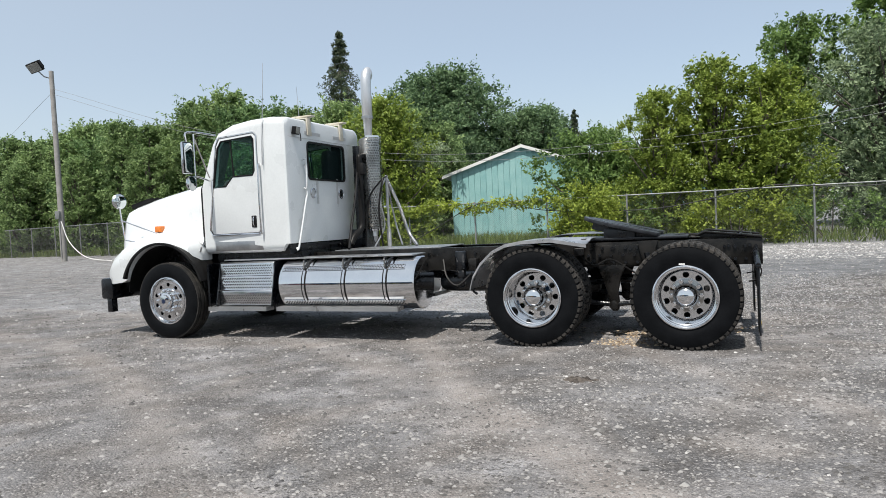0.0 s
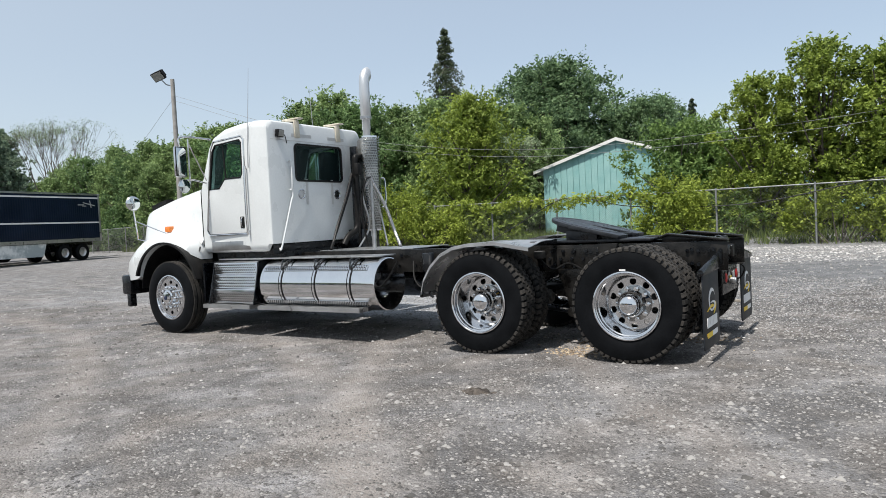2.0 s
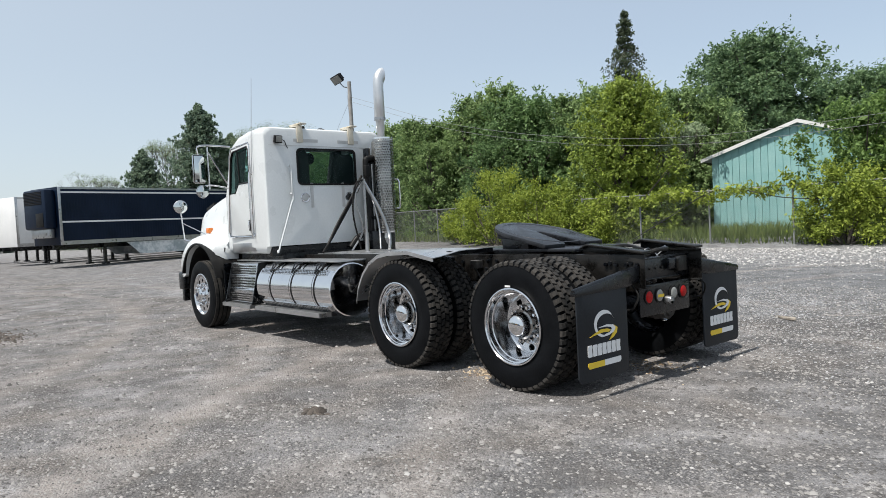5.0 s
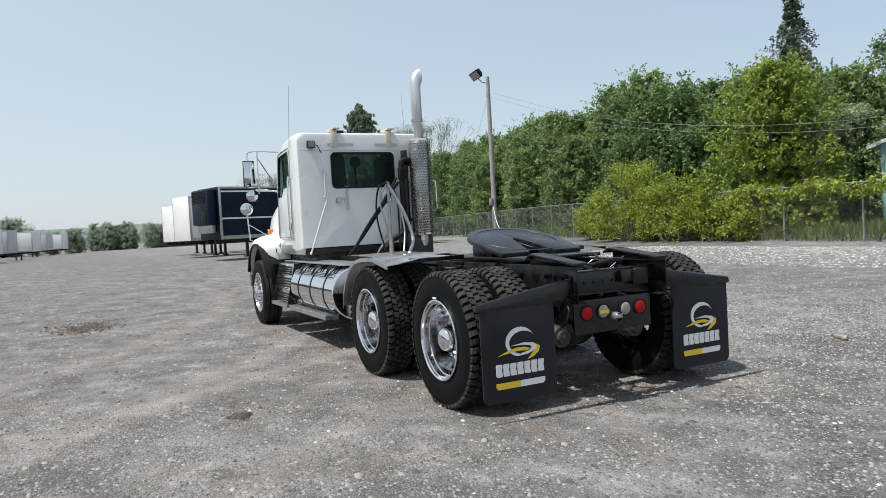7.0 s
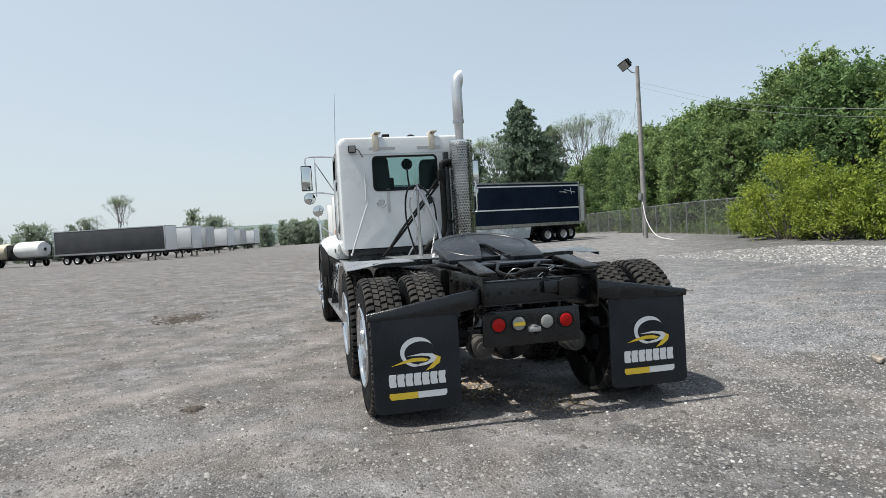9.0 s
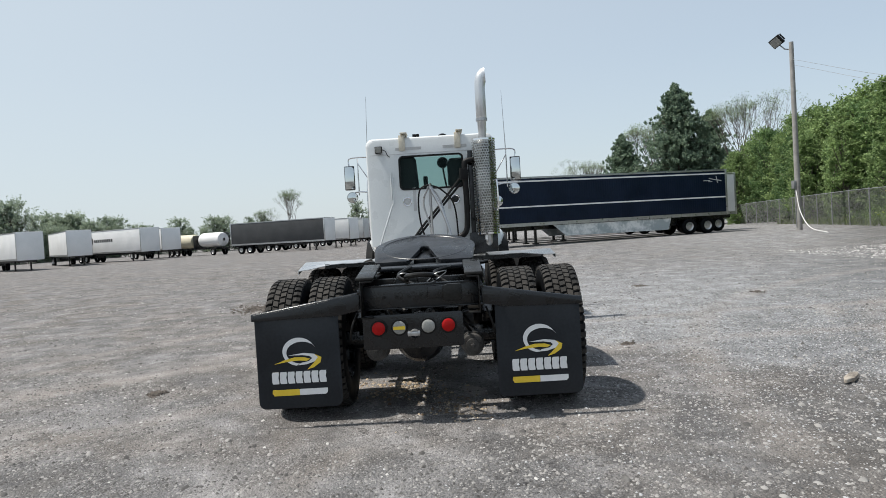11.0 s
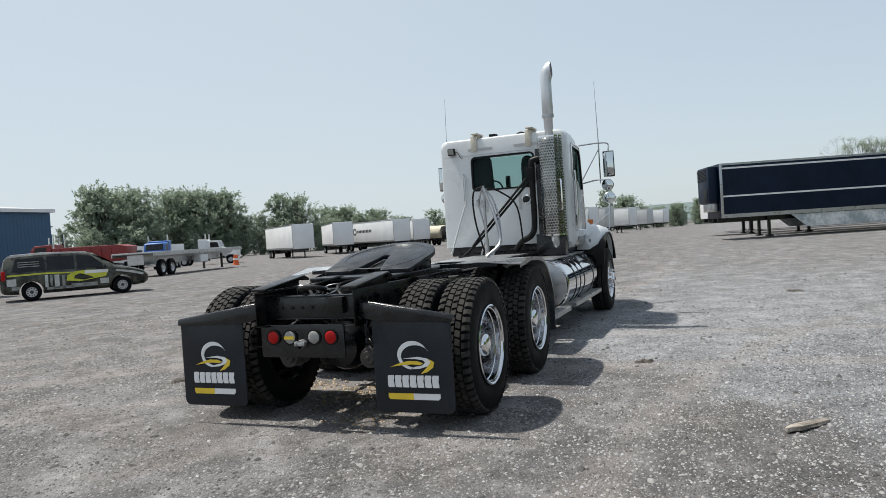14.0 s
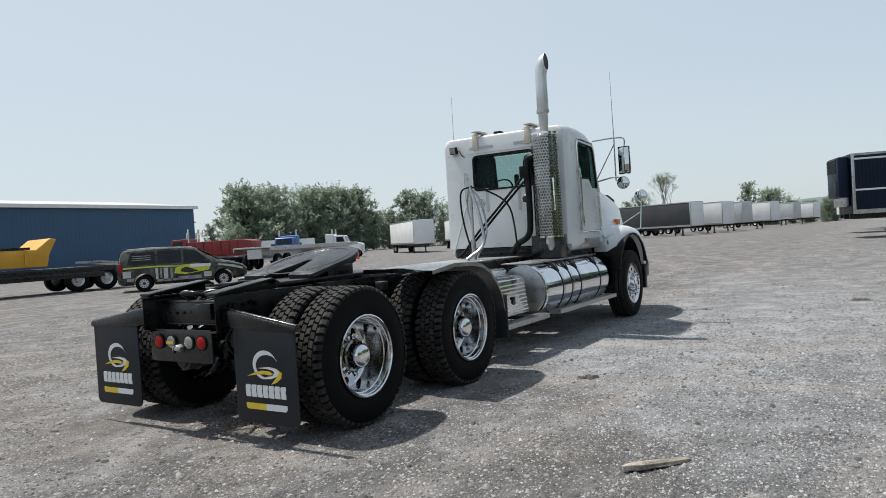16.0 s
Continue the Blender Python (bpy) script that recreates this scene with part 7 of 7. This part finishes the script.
for x, w, zt, zf, wo, zb in ST:
    half = [(0, zt + 0.03), (w * 0.5, zt + 0.022), (w * 0.82, zt + 0.0), (w * 0.95, zt - 0.04), (w + 0.0, zt - 0.10), (w + 0.05, (zt + zf) / 2), (w + 0.09, zf + 0.07),
            (w + 0.13, zf + 0.02), (min(wo - 0.10, w + 0.28), zf - 0.005), (wo - 0.05, zf - 0.05), (wo, zf - 0.13), (wo + 0.005, min(zf - 0.16, (zf + zb) / 2)), (wo - 0.01, zb)]
    rings.append([(x, y, z) for y, z in half] + [(x, -y, z) for y, z in half[:0:-1]])
nose = Build().loft(rings).mesh("hood")
nose = cut(nose, [Build().cyl((6.55, -1.5, 0.56), (6.55, 1.5, 0.56), 0.67, seg=64).mesh("arch"),
                  Build().box((6.7, 0, 0.95), (1.3, 1.5, 0.6)).mesh("under")])
hood = part("hood", nose, WHITE, truck, "white sloping hood with wide fenders")
for side in (1, -1):
    line = [(6.55 + 0.675 * math.cos(radians(a)), 0.56 + 0.675 * math.sin(radians(a))) for a in range(20, 166, 6)]
    rings = [[(x, side * 1.09, z), (x, side * 1.195, z), (x + (x - 6.55) * 0.045, side * 1.195, z + (z - 0.56) * 0.045), (x + (x - 6.55) * 0.03, side * 1.09, z + (z - 0.56) * 0.03)] for x, z in line]
    arc = [(6.55 + 0.662 * math.cos(radians(a)), 0.56 + 0.662 * math.sin(radians(a))) for a in range(4, 178, 6)]
    liner = [[(x, side * 0.62, z), (x, side * 1.10, z), (x + (6.55 - x) * 0.012, side * 1.10, z - (z - 0.56) * 0.012), (x + (6.55 - x) * 0.012, side * 0.62, z - (z - 0.56) * 0.012)] for x, z in arc]
    part("arch_liner", Build().loft(liner), HOSE, hood, "black wheel arch liner", smooth=50)
    part("arch_trim", Build().loft(rings), PLASTIC, hood, "black rubber wheel arch trim", smooth=50)
    m = part("side_marker", Build().box((6.83, side * 0.835, 1.445), (0.115, 0.12, 0.085)), AMBER, hood, "amber side marker lamp", bevel=0.01)
    part("hood_latch", Build().tube([(6.06, side * 0.965, 1.12), (6.03, side * 0.97, 1.18)], 0.012, 6), STEEL, hood)
    # lamp pod at the nose
    part("headlight", Build().box((7.63, side * 0.83, 0.99), (0.10, 0.22, 0.18)), LENS, hood, "headlight", bevel=0.03)
    # convex mirror on its stalk
    base = Vector((7.05, side * 1.02, 1.27))
    head = Vector((7.24, side * 1.14, 1.845))
    b = Build().tube([base, base + Vector((0.15, side * 0.10, 0.05)), head + Vector((0, 0, -0.10))], 0.011, 8).tube([base + Vector((-0.25, -side * 0.12, 0.10)), head + Vector((-0.0, 0, -0.25))], 0.008, 8)
    fm = part("fender_mirror", b, ALU, truck, "round convex mirror on a fender stalk")
    b = Build().lathe([(-0.02, 0.09), (0.0, 0.105), (0.03, 0.09), (0.055, 0.05), (0.06, 0.001)], (0, 0, 0), "x", 28)
    hd = part("mirror_head", b, ALU, fm)
    hd.matrix_basis = pose(*head, 0, 0, -12 * side)
    gl = part("mirror_glass", Build().lathe([(-0.024, 0.092), (-0.034, 0.06), (-0.038, 0.001)], (0, 0, 0), "x", 28), MIRROR, fm, smooth=60)
    gl.matrix_basis = hd.matrix_basis
# dark bug screen across the hood's front edge
part("bug_shield", Build().loft([[(7.60, y * 0.95, 1.755), (7.22, y * 1.0, 1.845), (7.22, y * 1.0, 1.90), (7.62, y * 0.95, 1.82)] for y in (-0.6, -0.3, 0, 0.3, 0.6)]), PLASTIC, hood, "dark bug shield")
# dark strip that draws the shaded gap at the hood's rear edge
part("cowl_gap_strip", Build().loft([[(x, y, z) for y, z in rounded(-0.885, 1.12, 0.885, 2.0, 0.08)] for x in (5.99, 6.06)]), HOSE, hood, "black strip for the shaded gap between hood and cab")
part("grille", Build().box((7.73, 0, 1.15), (0.04, 0.95, 0.62)), CHROME, hood, "chrome grille", bevel=0.02)
bp_ = part("bumper", Build().box((7.68, 0, 0.65), (0.22, 2.1, 0.29)), BLACK, truck, "heavy black front bumper", bevel=0.03)
for y in (0.98, -0.98):
    part("bumper_bracket", Build().box((7.66, y, 0.42), (0.09, 0.10, 0.2)), BLACK, bp_, bevel=0.01)
part("bumper_mount", Build().box((7.3, 0, 0.62), (0.5, 1.5, 0.2)), BLACK, truck, bevel=0.02)
part("front_axle", Build().cyl((6.45, -0.95, 0.5), (6.45, 0.95, 0.5), 0.06).box((6.4, 0, 0.85), (0.9, 0.75, 0.4)), BLACK, truck)
for y in (0.8, -0.8):
    part("inner_guard", Build().box((5.86, y, 0.68), (0.03, 0.55, 0.55)), BLACK, truck)
    part("inner_liner", Build().box((6.5, y * 0.75, 1.0), (1.3, 0.02, 0.45)), BLACK, truck)
part("engine_block", Build().box((6.1, 0, 0.75), (1.6, 0.7, 0.55)), BLACK, truck, bevel=0.05)
part("cab_underside", Build().box((5.3, 0, 1.02), (1.3, 1.5, 0.1)), BLACK, truck)

# -- side tanks and steps
def tank(x0, x1, side, r=0.31):
    y, z = side * 0.80, 0.665
    t = part("fuel_tank", Build().lathe([(x0, 0.001), (x0 - 0.0, r * 0.96), (x0 + 0.012, r), (x1 - 0.012, r), (x1, r * 0.96), (x1, 0.001)], (0, y, z), "x", 56), CHROME, truck, "polished cylindrical fuel tank", smooth=30)
    for k in (0.2, 0.5, 0.8) if side > 0 else (0.23, 0.37, 0.51, 0.85):
        x = x0 + (x1 - x0) * k
        part("tank_strap", Build().lathe([(x - 0.014, r), (x - 0.014, r + 0.008), (x + 0.014, r + 0.008), (x + 0.014, r)], (0, y, z), "x", 56), CHROME, t, "steel strap with dark rubber edge")
        part("strap_pad", Build().lathe([(x - 0.030, r + 0.001), (x - 0.030, r + 0.005), (x + 0.030, r + 0.005), (x + 0.030, r + 0.001)], (0, y, z), "x", 56), HOSE, t)
        for e in (-1, 1):
            part("strap_bracket", Build().tube([(x, y + side * 0.27, z + 0.20), (x + e * 0.045, y + side * 0.20, z + 0.30), (x + e * 0.05, y + side * 0.05, z + 0.325)], 0.010, 6), BLACK, t)
    return t


tank(2.92, 4.76, 1)
rt = tank(3.47, 5.55, -1, 0.33)
part("tank_end", Build().lathe([(3.462, 0.30), (3.455, 0.28), (3.450, 0.001)], (0, -0.80, 0.665), "x", 48), STEEL, rt, "dull grey tank end")
for side, x0, x1 in ((1, 3.12, 4.78), (-1, 3.78, 5.8), (1, 4.93, 5.83), (-1, 2.35, 3.45)):
    b = Build().box(((x0 + x1) / 2, side * 1.06, 0.385), (x1 - x0, 0.16, 0.05))
    for i in range(int((x1 - x0) / 0.05)):
        b.box((x0 + 0.03 + i * 0.05, side * 1.06, 0.412), (0.018, 0.13, 0.006))
    part("step_board", b, DULL, truck, "aluminium step board", bevel=0.0)
    for xb in (x0 + 0.1, x1 - 0.1):
        part("step_bracket", Build().box((xb, side * 0.75, 0.37), (0.05, 0.6, 0.04)), BLACK, truck)


def step_box(x0, x1, side):
    """Battery box whose face is stepped, with tread plate."""
    s = side
    prof = [(0.50, 0.97), (1.00, 0.97), (1.04, 0.95), (1.04, 0.80), (1.06, 0.79), (1.06, 0.62), (1.08, 0.61), (1.08, 0.43), (0.50, 0.43)]
    b = part("battery_box", Build().prism([(s * y, z) for y, z in prof], "x", x0, x1), ALU, truck, "stepped aluminium battery box", bevel=0.006)
    for z0, z1, y in ((0.81, 0.94, 1.041), (0.63, 0.78, 1.061), (0.44, 0.56, 1.081)):
        t = Build()
        nx = int((x1 - x0 - 0.05) / 0.036)
        for i in range(nx):
            for j in range(4):
                z = z0 + (j + 0.5) * (z1 - z0) / 4
                t.box((x0 + 0.03 + (i + 0.5 * (j % 2)) * 0.036, s * (y + 0.001), z), (0.024, 0.005, 0.010), (0, 38 if j % 2 else -38, 0))
        tagged(part("tread_plate", t, PLASTIC, b, "punched tread pattern", smooth=0), kind="stuff")
    for x in (x0 - 0.012, x1 + 0.012):
        part("side_gusset", Build().prism([(s * 0.60, 0.99), (s * 1.02, 0.97), (s * 1.15, 0.42), (s * 0.60, 0.42)], "x", x - 0.006, x + 0.006), BLACK, b, "black side gusset")
    return b


step_box(4.86, 5.68, 1)
# right side: plain ribbed aluminium box, lower than the tank
rb = part("step_box", Build().prism([(-0.50, 0.965), (-0.70, 0.965), (-0.735, 0.95), (-0.745, 0.885), (-0.92, 0.875), (-0.955, 0.85), (-1.0, 0.46), (-0.50, 0.46)], "x", 2.40, 3.20), ALU, truck, "ribbed aluminium step box", bevel=0.008)
for k in range(8):
    z = 0.50 + k * 0.042
    part("rib", Build().box((2.80, -0.998 + 0.115 * (z - 0.46), z), (0.78, 0.014, 0.016)), ALU, rb)
part("box_latch", Build().box((2.85, -0.99, 0.62), (0.06, 0.02, 0.09)), BLACK, rb, bevel=0.006)
part("splash_flap", Build().box((2.30, -0.92, 0.52), (0.02, 0.55, 0.45)), FLAP, truck, "black splash flap", bevel=0.003)
part("flap_bracket", Build().tube(smooth_path([(2.20, 1.0, 0.66), (2.24, 1.0, 0.58), (2.20, 0.98, 0.54)]), 0.014, 6), BLACK, truck)
for side, x0, x1 in ((1, 3.0, 5.7), (-1, 3.45, 5.6)):
    part("side_walkway", Build().box(((x0 + x1) / 2, side * 0.74, 0.992), (x1 - x0, 0.40, 0.016)), DULL, truck, "tread plate walkway over the tank", bevel=0.004)
# tread strips on the tank: a pale band with dark diamonds
for z in (0.868, 0.462):
    rr = 0.322
    mid = math.asin((z - 0.665) / 0.31)
    band = Build().loft([[(x, 0.80 + q * math.cos(mid + d), 0.665 + q * math.sin(mid + d)) for q, d in ((rr - 0.012, -0.11), (rr, -0.11), (rr, 0.0), (rr, 0.11), (rr - 0.012, 0.11))] for x in (3.05, 4.72)])
    strip = part("grip_strip", band, ALU, truck, "tread strip along the tank")
    b = Build()
    for i in range(44):
        for j in range(3):
            aa = mid + (j - 1) * 0.070
            n_, u_ = Vector((0, math.cos(aa), math.sin(aa))), Vector((0, -math.sin(aa), math.cos(aa)))
            c = Vector((3.07 + (i + 0.5 * (j % 2)) * 0.0372, 0.80, 0.665)) + n_ * (rr + 0.001)
            b.add([c + Vector((0.015, 0, 0)), c + u_ * 0.010, c - Vector((0.015, 0, 0)), c - u_ * 0.010], [(0, 1, 2, 3)])
    tagged(part("punched_holes", b, HOSE, strip, smooth=0), kind="stuff")

# -- exhaust: stack, heat guard, intake
sx, sy = 4.40, -0.78
rings = []
for z, r_ in ((1.2, 0.055), (2.74, 0.055), (2.76, 0.062), (2.89, 0.062), (2.91, 0.075), (3.30, 0.075)):
    rings.append([(sx + r_ * math.cos(a), sy + r_ * math.sin(a), z) for a in np.linspace(0, 2 * math.pi, 28, endpoint=False)])
for tilt, dy, z, rz in ((8, 0.0, 3.38, 0.075), (22, -0.006, 3.45, 0.080), (38, -0.016, 3.49, 0.088), (54, -0.032, 3.52, 0.096), (72, -0.055, 3.545, 0.104), (86, -0.082, 3.556, 0.108)):
    c, s_ = math.cos(radians(tilt)), math.sin(radians(tilt))
    rings.append([(sx + 0.075 * math.cos(a), sy + dy + rz * math.sin(a) * c, z + rz * math.sin(a) * s_) for a in np.linspace(0, 2 * math.pi, 28, endpoint=False)])
mouth = [(x, y + 0.004, 3.556 + (z - 3.556) * 0.94) for x, y, z in rings[-1]]
well = [(sx + (x - sx) * 0.9, y + 0.05, 3.55 + (z - 3.556) * 0.85) for x, y, z in rings[-1]]
ex = part("exhaust_pipe", Build().loft(rings, cap=False), PIPE, truck, "aluminised upright exhaust pipe with a slanted mouth", smooth=60)
# the mouth is closed by a black plug that imitates the shade inside
part("pipe_mouth", Build().loft([[(sx + (x - sx) * 0.95, y, z) for x, y, z in mouth], well]), HOSE, ex, "black plug for the shaded inside of the pipe mouth", smooth=0)
part("stack_clamp", Build().lathe([(2.90, 0.074), (2.90, 0.083), (2.94, 0.083), (2.94, 0.074)], (sx, sy, 0), "z", 24), STEEL, ex)
# perforated guard: a shell with staggered round openings
b = Build()
NG, rows_g, r, z0, z1 = 30, 36, 0.172, 1.29, 2.63
da, dz = 2 * math.pi / NG, (z1 - z0) / rows_g
for j in range(rows_g):
    for i in range(9, 26):
        ca, cz = (i + 0.5 * (j % 2)) * da, z0 + (j + 0.5) * dz
        sq = [(-0.5, -0.5), (0, -0.5), (0.5, -0.5), (0.5, 0), (0.5, 0.5), (0, 0.5), (-0.5, 0.5), (-0.5, 0)]
        ring = [(ca + u * da, cz + v * dz) for u, v in sq] + [(ca + 0.41 * da * math.cos(radians(t)), cz + 0.41 * dz * math.sin(radians(t))) for t in range(225, 585, 45)]
        b.add([(sx + r * math.cos(t), sy + r * math.sin(t), z) for t, z in ring], [(k, (k + 1) % 8, 8 + (k + 1) % 8, 8 + k) for k in range(8)])
guard = part("heat_guard", b, DARKCHROME, ex, "perforated chrome heat guard", smooth=60)
for z in (1.29, 2.63):
    b = Build().loft([[(sx + q * math.cos(t), sy + q * math.sin(t), z + e) for q, e in ((r + 0.003, -0.012), (r + 0.003, 0.012), (r - 0.003, 0.012), (r - 0.003, -0.012))] for t in np.linspace(8.6 * da, 25.9 * da, 24)])
    part("guard_rim", b, CHROME, guard)
part("muffler", Build().lathe([(1.27, 0.06), (1.29, 0.13), (1.32, 0.148), (2.58, 0.148), (2.61, 0.13), (2.64, 0.06)], (sx, sy, 0), "z", 40), MUFFLER, ex, "bare muffler behind the guard, its colour darkened for shade", smooth=40)
part("guard_handle", Build().tube(smooth_path([(sx - 0.12, sy - 0.13, 1.62), (sx - 0.16, sy - 0.16, 1.66), (sx - 0.16, sy - 0.16, 2.0), (sx - 0.12, sy - 0.13, 2.04)], 4), 0.012, 8), CHROME, guard)
part("stack_bracket", Build().box((4.50, -0.585, 1.75), (0.10, 0.07, 1.5)).box((4.5, -0.72, 1.16), (0.25, 0.4, 0.3)).box((4.48, -0.66, 2.3), (0.06, 0.2, 0.05)).box((4.48, -0.66, 1.5), (0.06, 0.2, 0.05)), BLACK, truck, "black upright stack bracket", bevel=0.01)
# intake pipe: black hose up the cab's back
part("intake_pipe", Build().tube(smooth_path([(4.45, -0.20, 1.10), (4.44, -0.30, 1.22), (4.42, -0.46, 1.32), (4.42, -0.50, 1.55), (4.42, -0.50, 2.25), (4.42, -0.53, 2.34), (4.42, -0.64, 2.36)], 5), 0.042, 14), HOSE, truck, "black rubber intake pipe")
b = Build().box((4.36, -0.48, 2.16), (0.06, 0.12, 0.16), (0, 0, 15))
part("box_lamp", b, PLASTIC, truck, bevel=0.01)
# elbow under the guard
part("exhaust_elbow", Build().tube(smooth_path([(4.4, -0.795, 1.32), (4.42, -0.795, 1.15), (4.6, -0.78, 1.08), (4.9, -0.7, 1.05)]), 0.06, 16), STEEL, truck, "steel exhaust elbow")

# -- air and power lines behind the cab
stand = part("hose_stand", Build().tube([(3.75, 0.0, 1.04), (3.75, 0.0, 2.0)], 0.018, 8).tube([(3.75, 0.0, 1.04), (3.75, 0.0, 1.3)], 0.03, 10), STEEL, truck, "upright hose stand")
lines = [[(4.42, -0.42, 2.10), (4.30, -0.12, 1.74), (4.20, 0.18, 1.40), (4.12, 0.42, 1.08)],
         [(4.42, -0.44, 2.04), (4.30, -0.10, 1.66), (4.20, 0.22, 1.30), (4.10, 0.46, 1.07)],
         [(3.75, 0.02, 2.0), (3.78, -0.12, 1.80), (3.75, -0.20, 1.40), (3.62, -0.12, 1.08)],
         [(3.75, -0.02, 2.0), (3.74, 0.14, 1.92), (3.80, 0.16, 1.55), (3.82, 0.05, 1.08)],
         [(3.75, 0.02, 1.97), (3.82, 0.10, 1.75), (3.80, 0.02, 1.35), (3.9, 0.14, 1.07)],
         [(3.75, 0.0, 1.96), (3.66, -0.16, 1.6), (3.58, -0.24, 1.25), (3.4, -0.1, 1.07)],
         [(3.75, 0.0, 1.99), (3.95, -0.16, 1.92), (4.2, -0.32, 1.7), (4.3, -0.36, 1.1)]]
for k, l in enumerate(lines):
    part("air_line", Build().tube(smooth_path(l, 6), 0.017 if k < 2 else 0.022 if k == 5 else 0.012, 8), STEEL if k in (2, 4, 5) else HOSE, truck, "grey braided air line" if k in (2, 4, 5) else "black air line hose")

# -- door mirrors
for side in (1, -1):
    y = side * 1.36
    b = Build().tube(smooth_path([(5.72, side * 0.93, 2.62), (5.80, side * 1.2, 2.64), (5.83, y, 2.62), (5.83, y, 2.5)], 4), 0.012, 8)
    b.tube([(5.83, side * 1.22, 2.62), (5.83, side * 1.22, 2.02)], 0.010, 8)
    b.tube(smooth_path([(5.86, side * 0.93, 2.04), (5.83, side * 1.2, 2.08), (5.83, y, 2.04)], 4), 0.012, 8)
    b.tube([(5.86, side * 0.93, 2.08), (5.82, side * 1.22, 2.55)], 0.009, 8)
    arm = part("door_mirror", b, ALU, truck, "tall chrome door mirror on tube arms")
    part("mirror_shell", Build().box((5.83, y, 2.31), (0.05, 0.17, 0.40)), ALU, arm, "polished mirror back", bevel=0.02)
    part("mirror_rim", Build().box((5.808, y, 2.31), (0.012, 0.164, 0.388)), PLASTIC, arm, bevel=0.004)
    part("mirror_glass", Build().box((5.800, y, 2.31), (0.004, 0.148, 0.365), (0, 1, 1 * side)), MIRROR, arm, bevel=0.001)
    b = Build().lathe([(5.80, 0.09), (5.815, 0.092), (5.84, 0.06), (5.85, 0.001)], (0, y - side * 0.03, 1.99), "x", 24)
    c = part("convex_shell", b, CHROME, arm)
    part("convex_glass", Build().lathe([(5.802, 0.085), (5.79, 0.05), (5.787, 0.001)], (0, y - side * 0.03, 1.99), "x", 24), MIRROR, c, smooth=60)
# antennas
part("antenna", Build().tube([(4.99, 0.965, 2.18), (4.985, 0.96, 2.45), (4.93, 0.92, 3.45)], 0.005, 6, [0.009, 0.006, 0.0025]), DULL, truck, "thin whip antenna")
part("antenna", Build().tube([(5.83, -1.22, 2.62), (5.86, -1.2, 3.6)], 0.005, 6, [0.008, 0.0025]), DULL, truck, "thin whip antenna")
# canister beside the left rail
part("air_dryer", Build().cyl((2.55, 0.53, 0.78), (2.55, 0.53, 1.0), 0.07).cyl((2.55, 0.53, 0.68), (2.55, 0.53, 0.78), 0.05).tube(smooth_path([(2.55, 0.53, 0.7), (2.5, 0.55, 0.6), (2.6, 0.5, 0.58), (2.75, 0.52, 0.66)]), 0.012, 6), BLACK, truck, "black air dryer canister", bevel=0.01)
part("air_hose", Build().tube(smooth_path([(2.80, 0.47, 0.90), (2.72, 0.58, 0.70), (2.58, 0.60, 0.60), (2.42, 0.52, 0.74)]), 0.012, 6), HOSE, truck)
part("air_tank", Build().lathe([(2.26, 0.02), (2.28, 0.09), (2.34, 0.115), (2.84, 0.115), (2.90, 0.09), (2.92, 0.02)], (0, 0.26, 0.62), "x", 24), BLACK, truck, "black air reservoir under the rail", smooth=50)
part("valve_block", Build().box((2.40, 0.50, 0.84), (0.10, 0.12, 0.14)), DUSTY, truck, bevel=0.012)
# loose wiring and a bracket on the rear cross member
for l in ([(-0.52, -0.05, 1.00), (-0.56, -0.12, 1.06), (-0.50, -0.20, 1.07), (-0.46, -0.14, 1.02), (-0.52, -0.08, 0.99)], [(-0.48, 0.20, 1.0), (-0.55, 0.14, 1.07), (-0.52, 0.04, 1.05), (-0.45, 0.02, 1.0)]):
    part("wire_loop", Build().tube(smooth_path(l), 0.0045, 6), STEEL, truck, "loose grey wiring")
part("member_bracket", Build().prism([(-0.30, 0.86), (-0.16, 0.86), (-0.16, 0.97), (-0.20, 0.985), (-0.30, 0.985)], "x", -0.66, -0.60), DUSTY, truck, bevel=0.008)
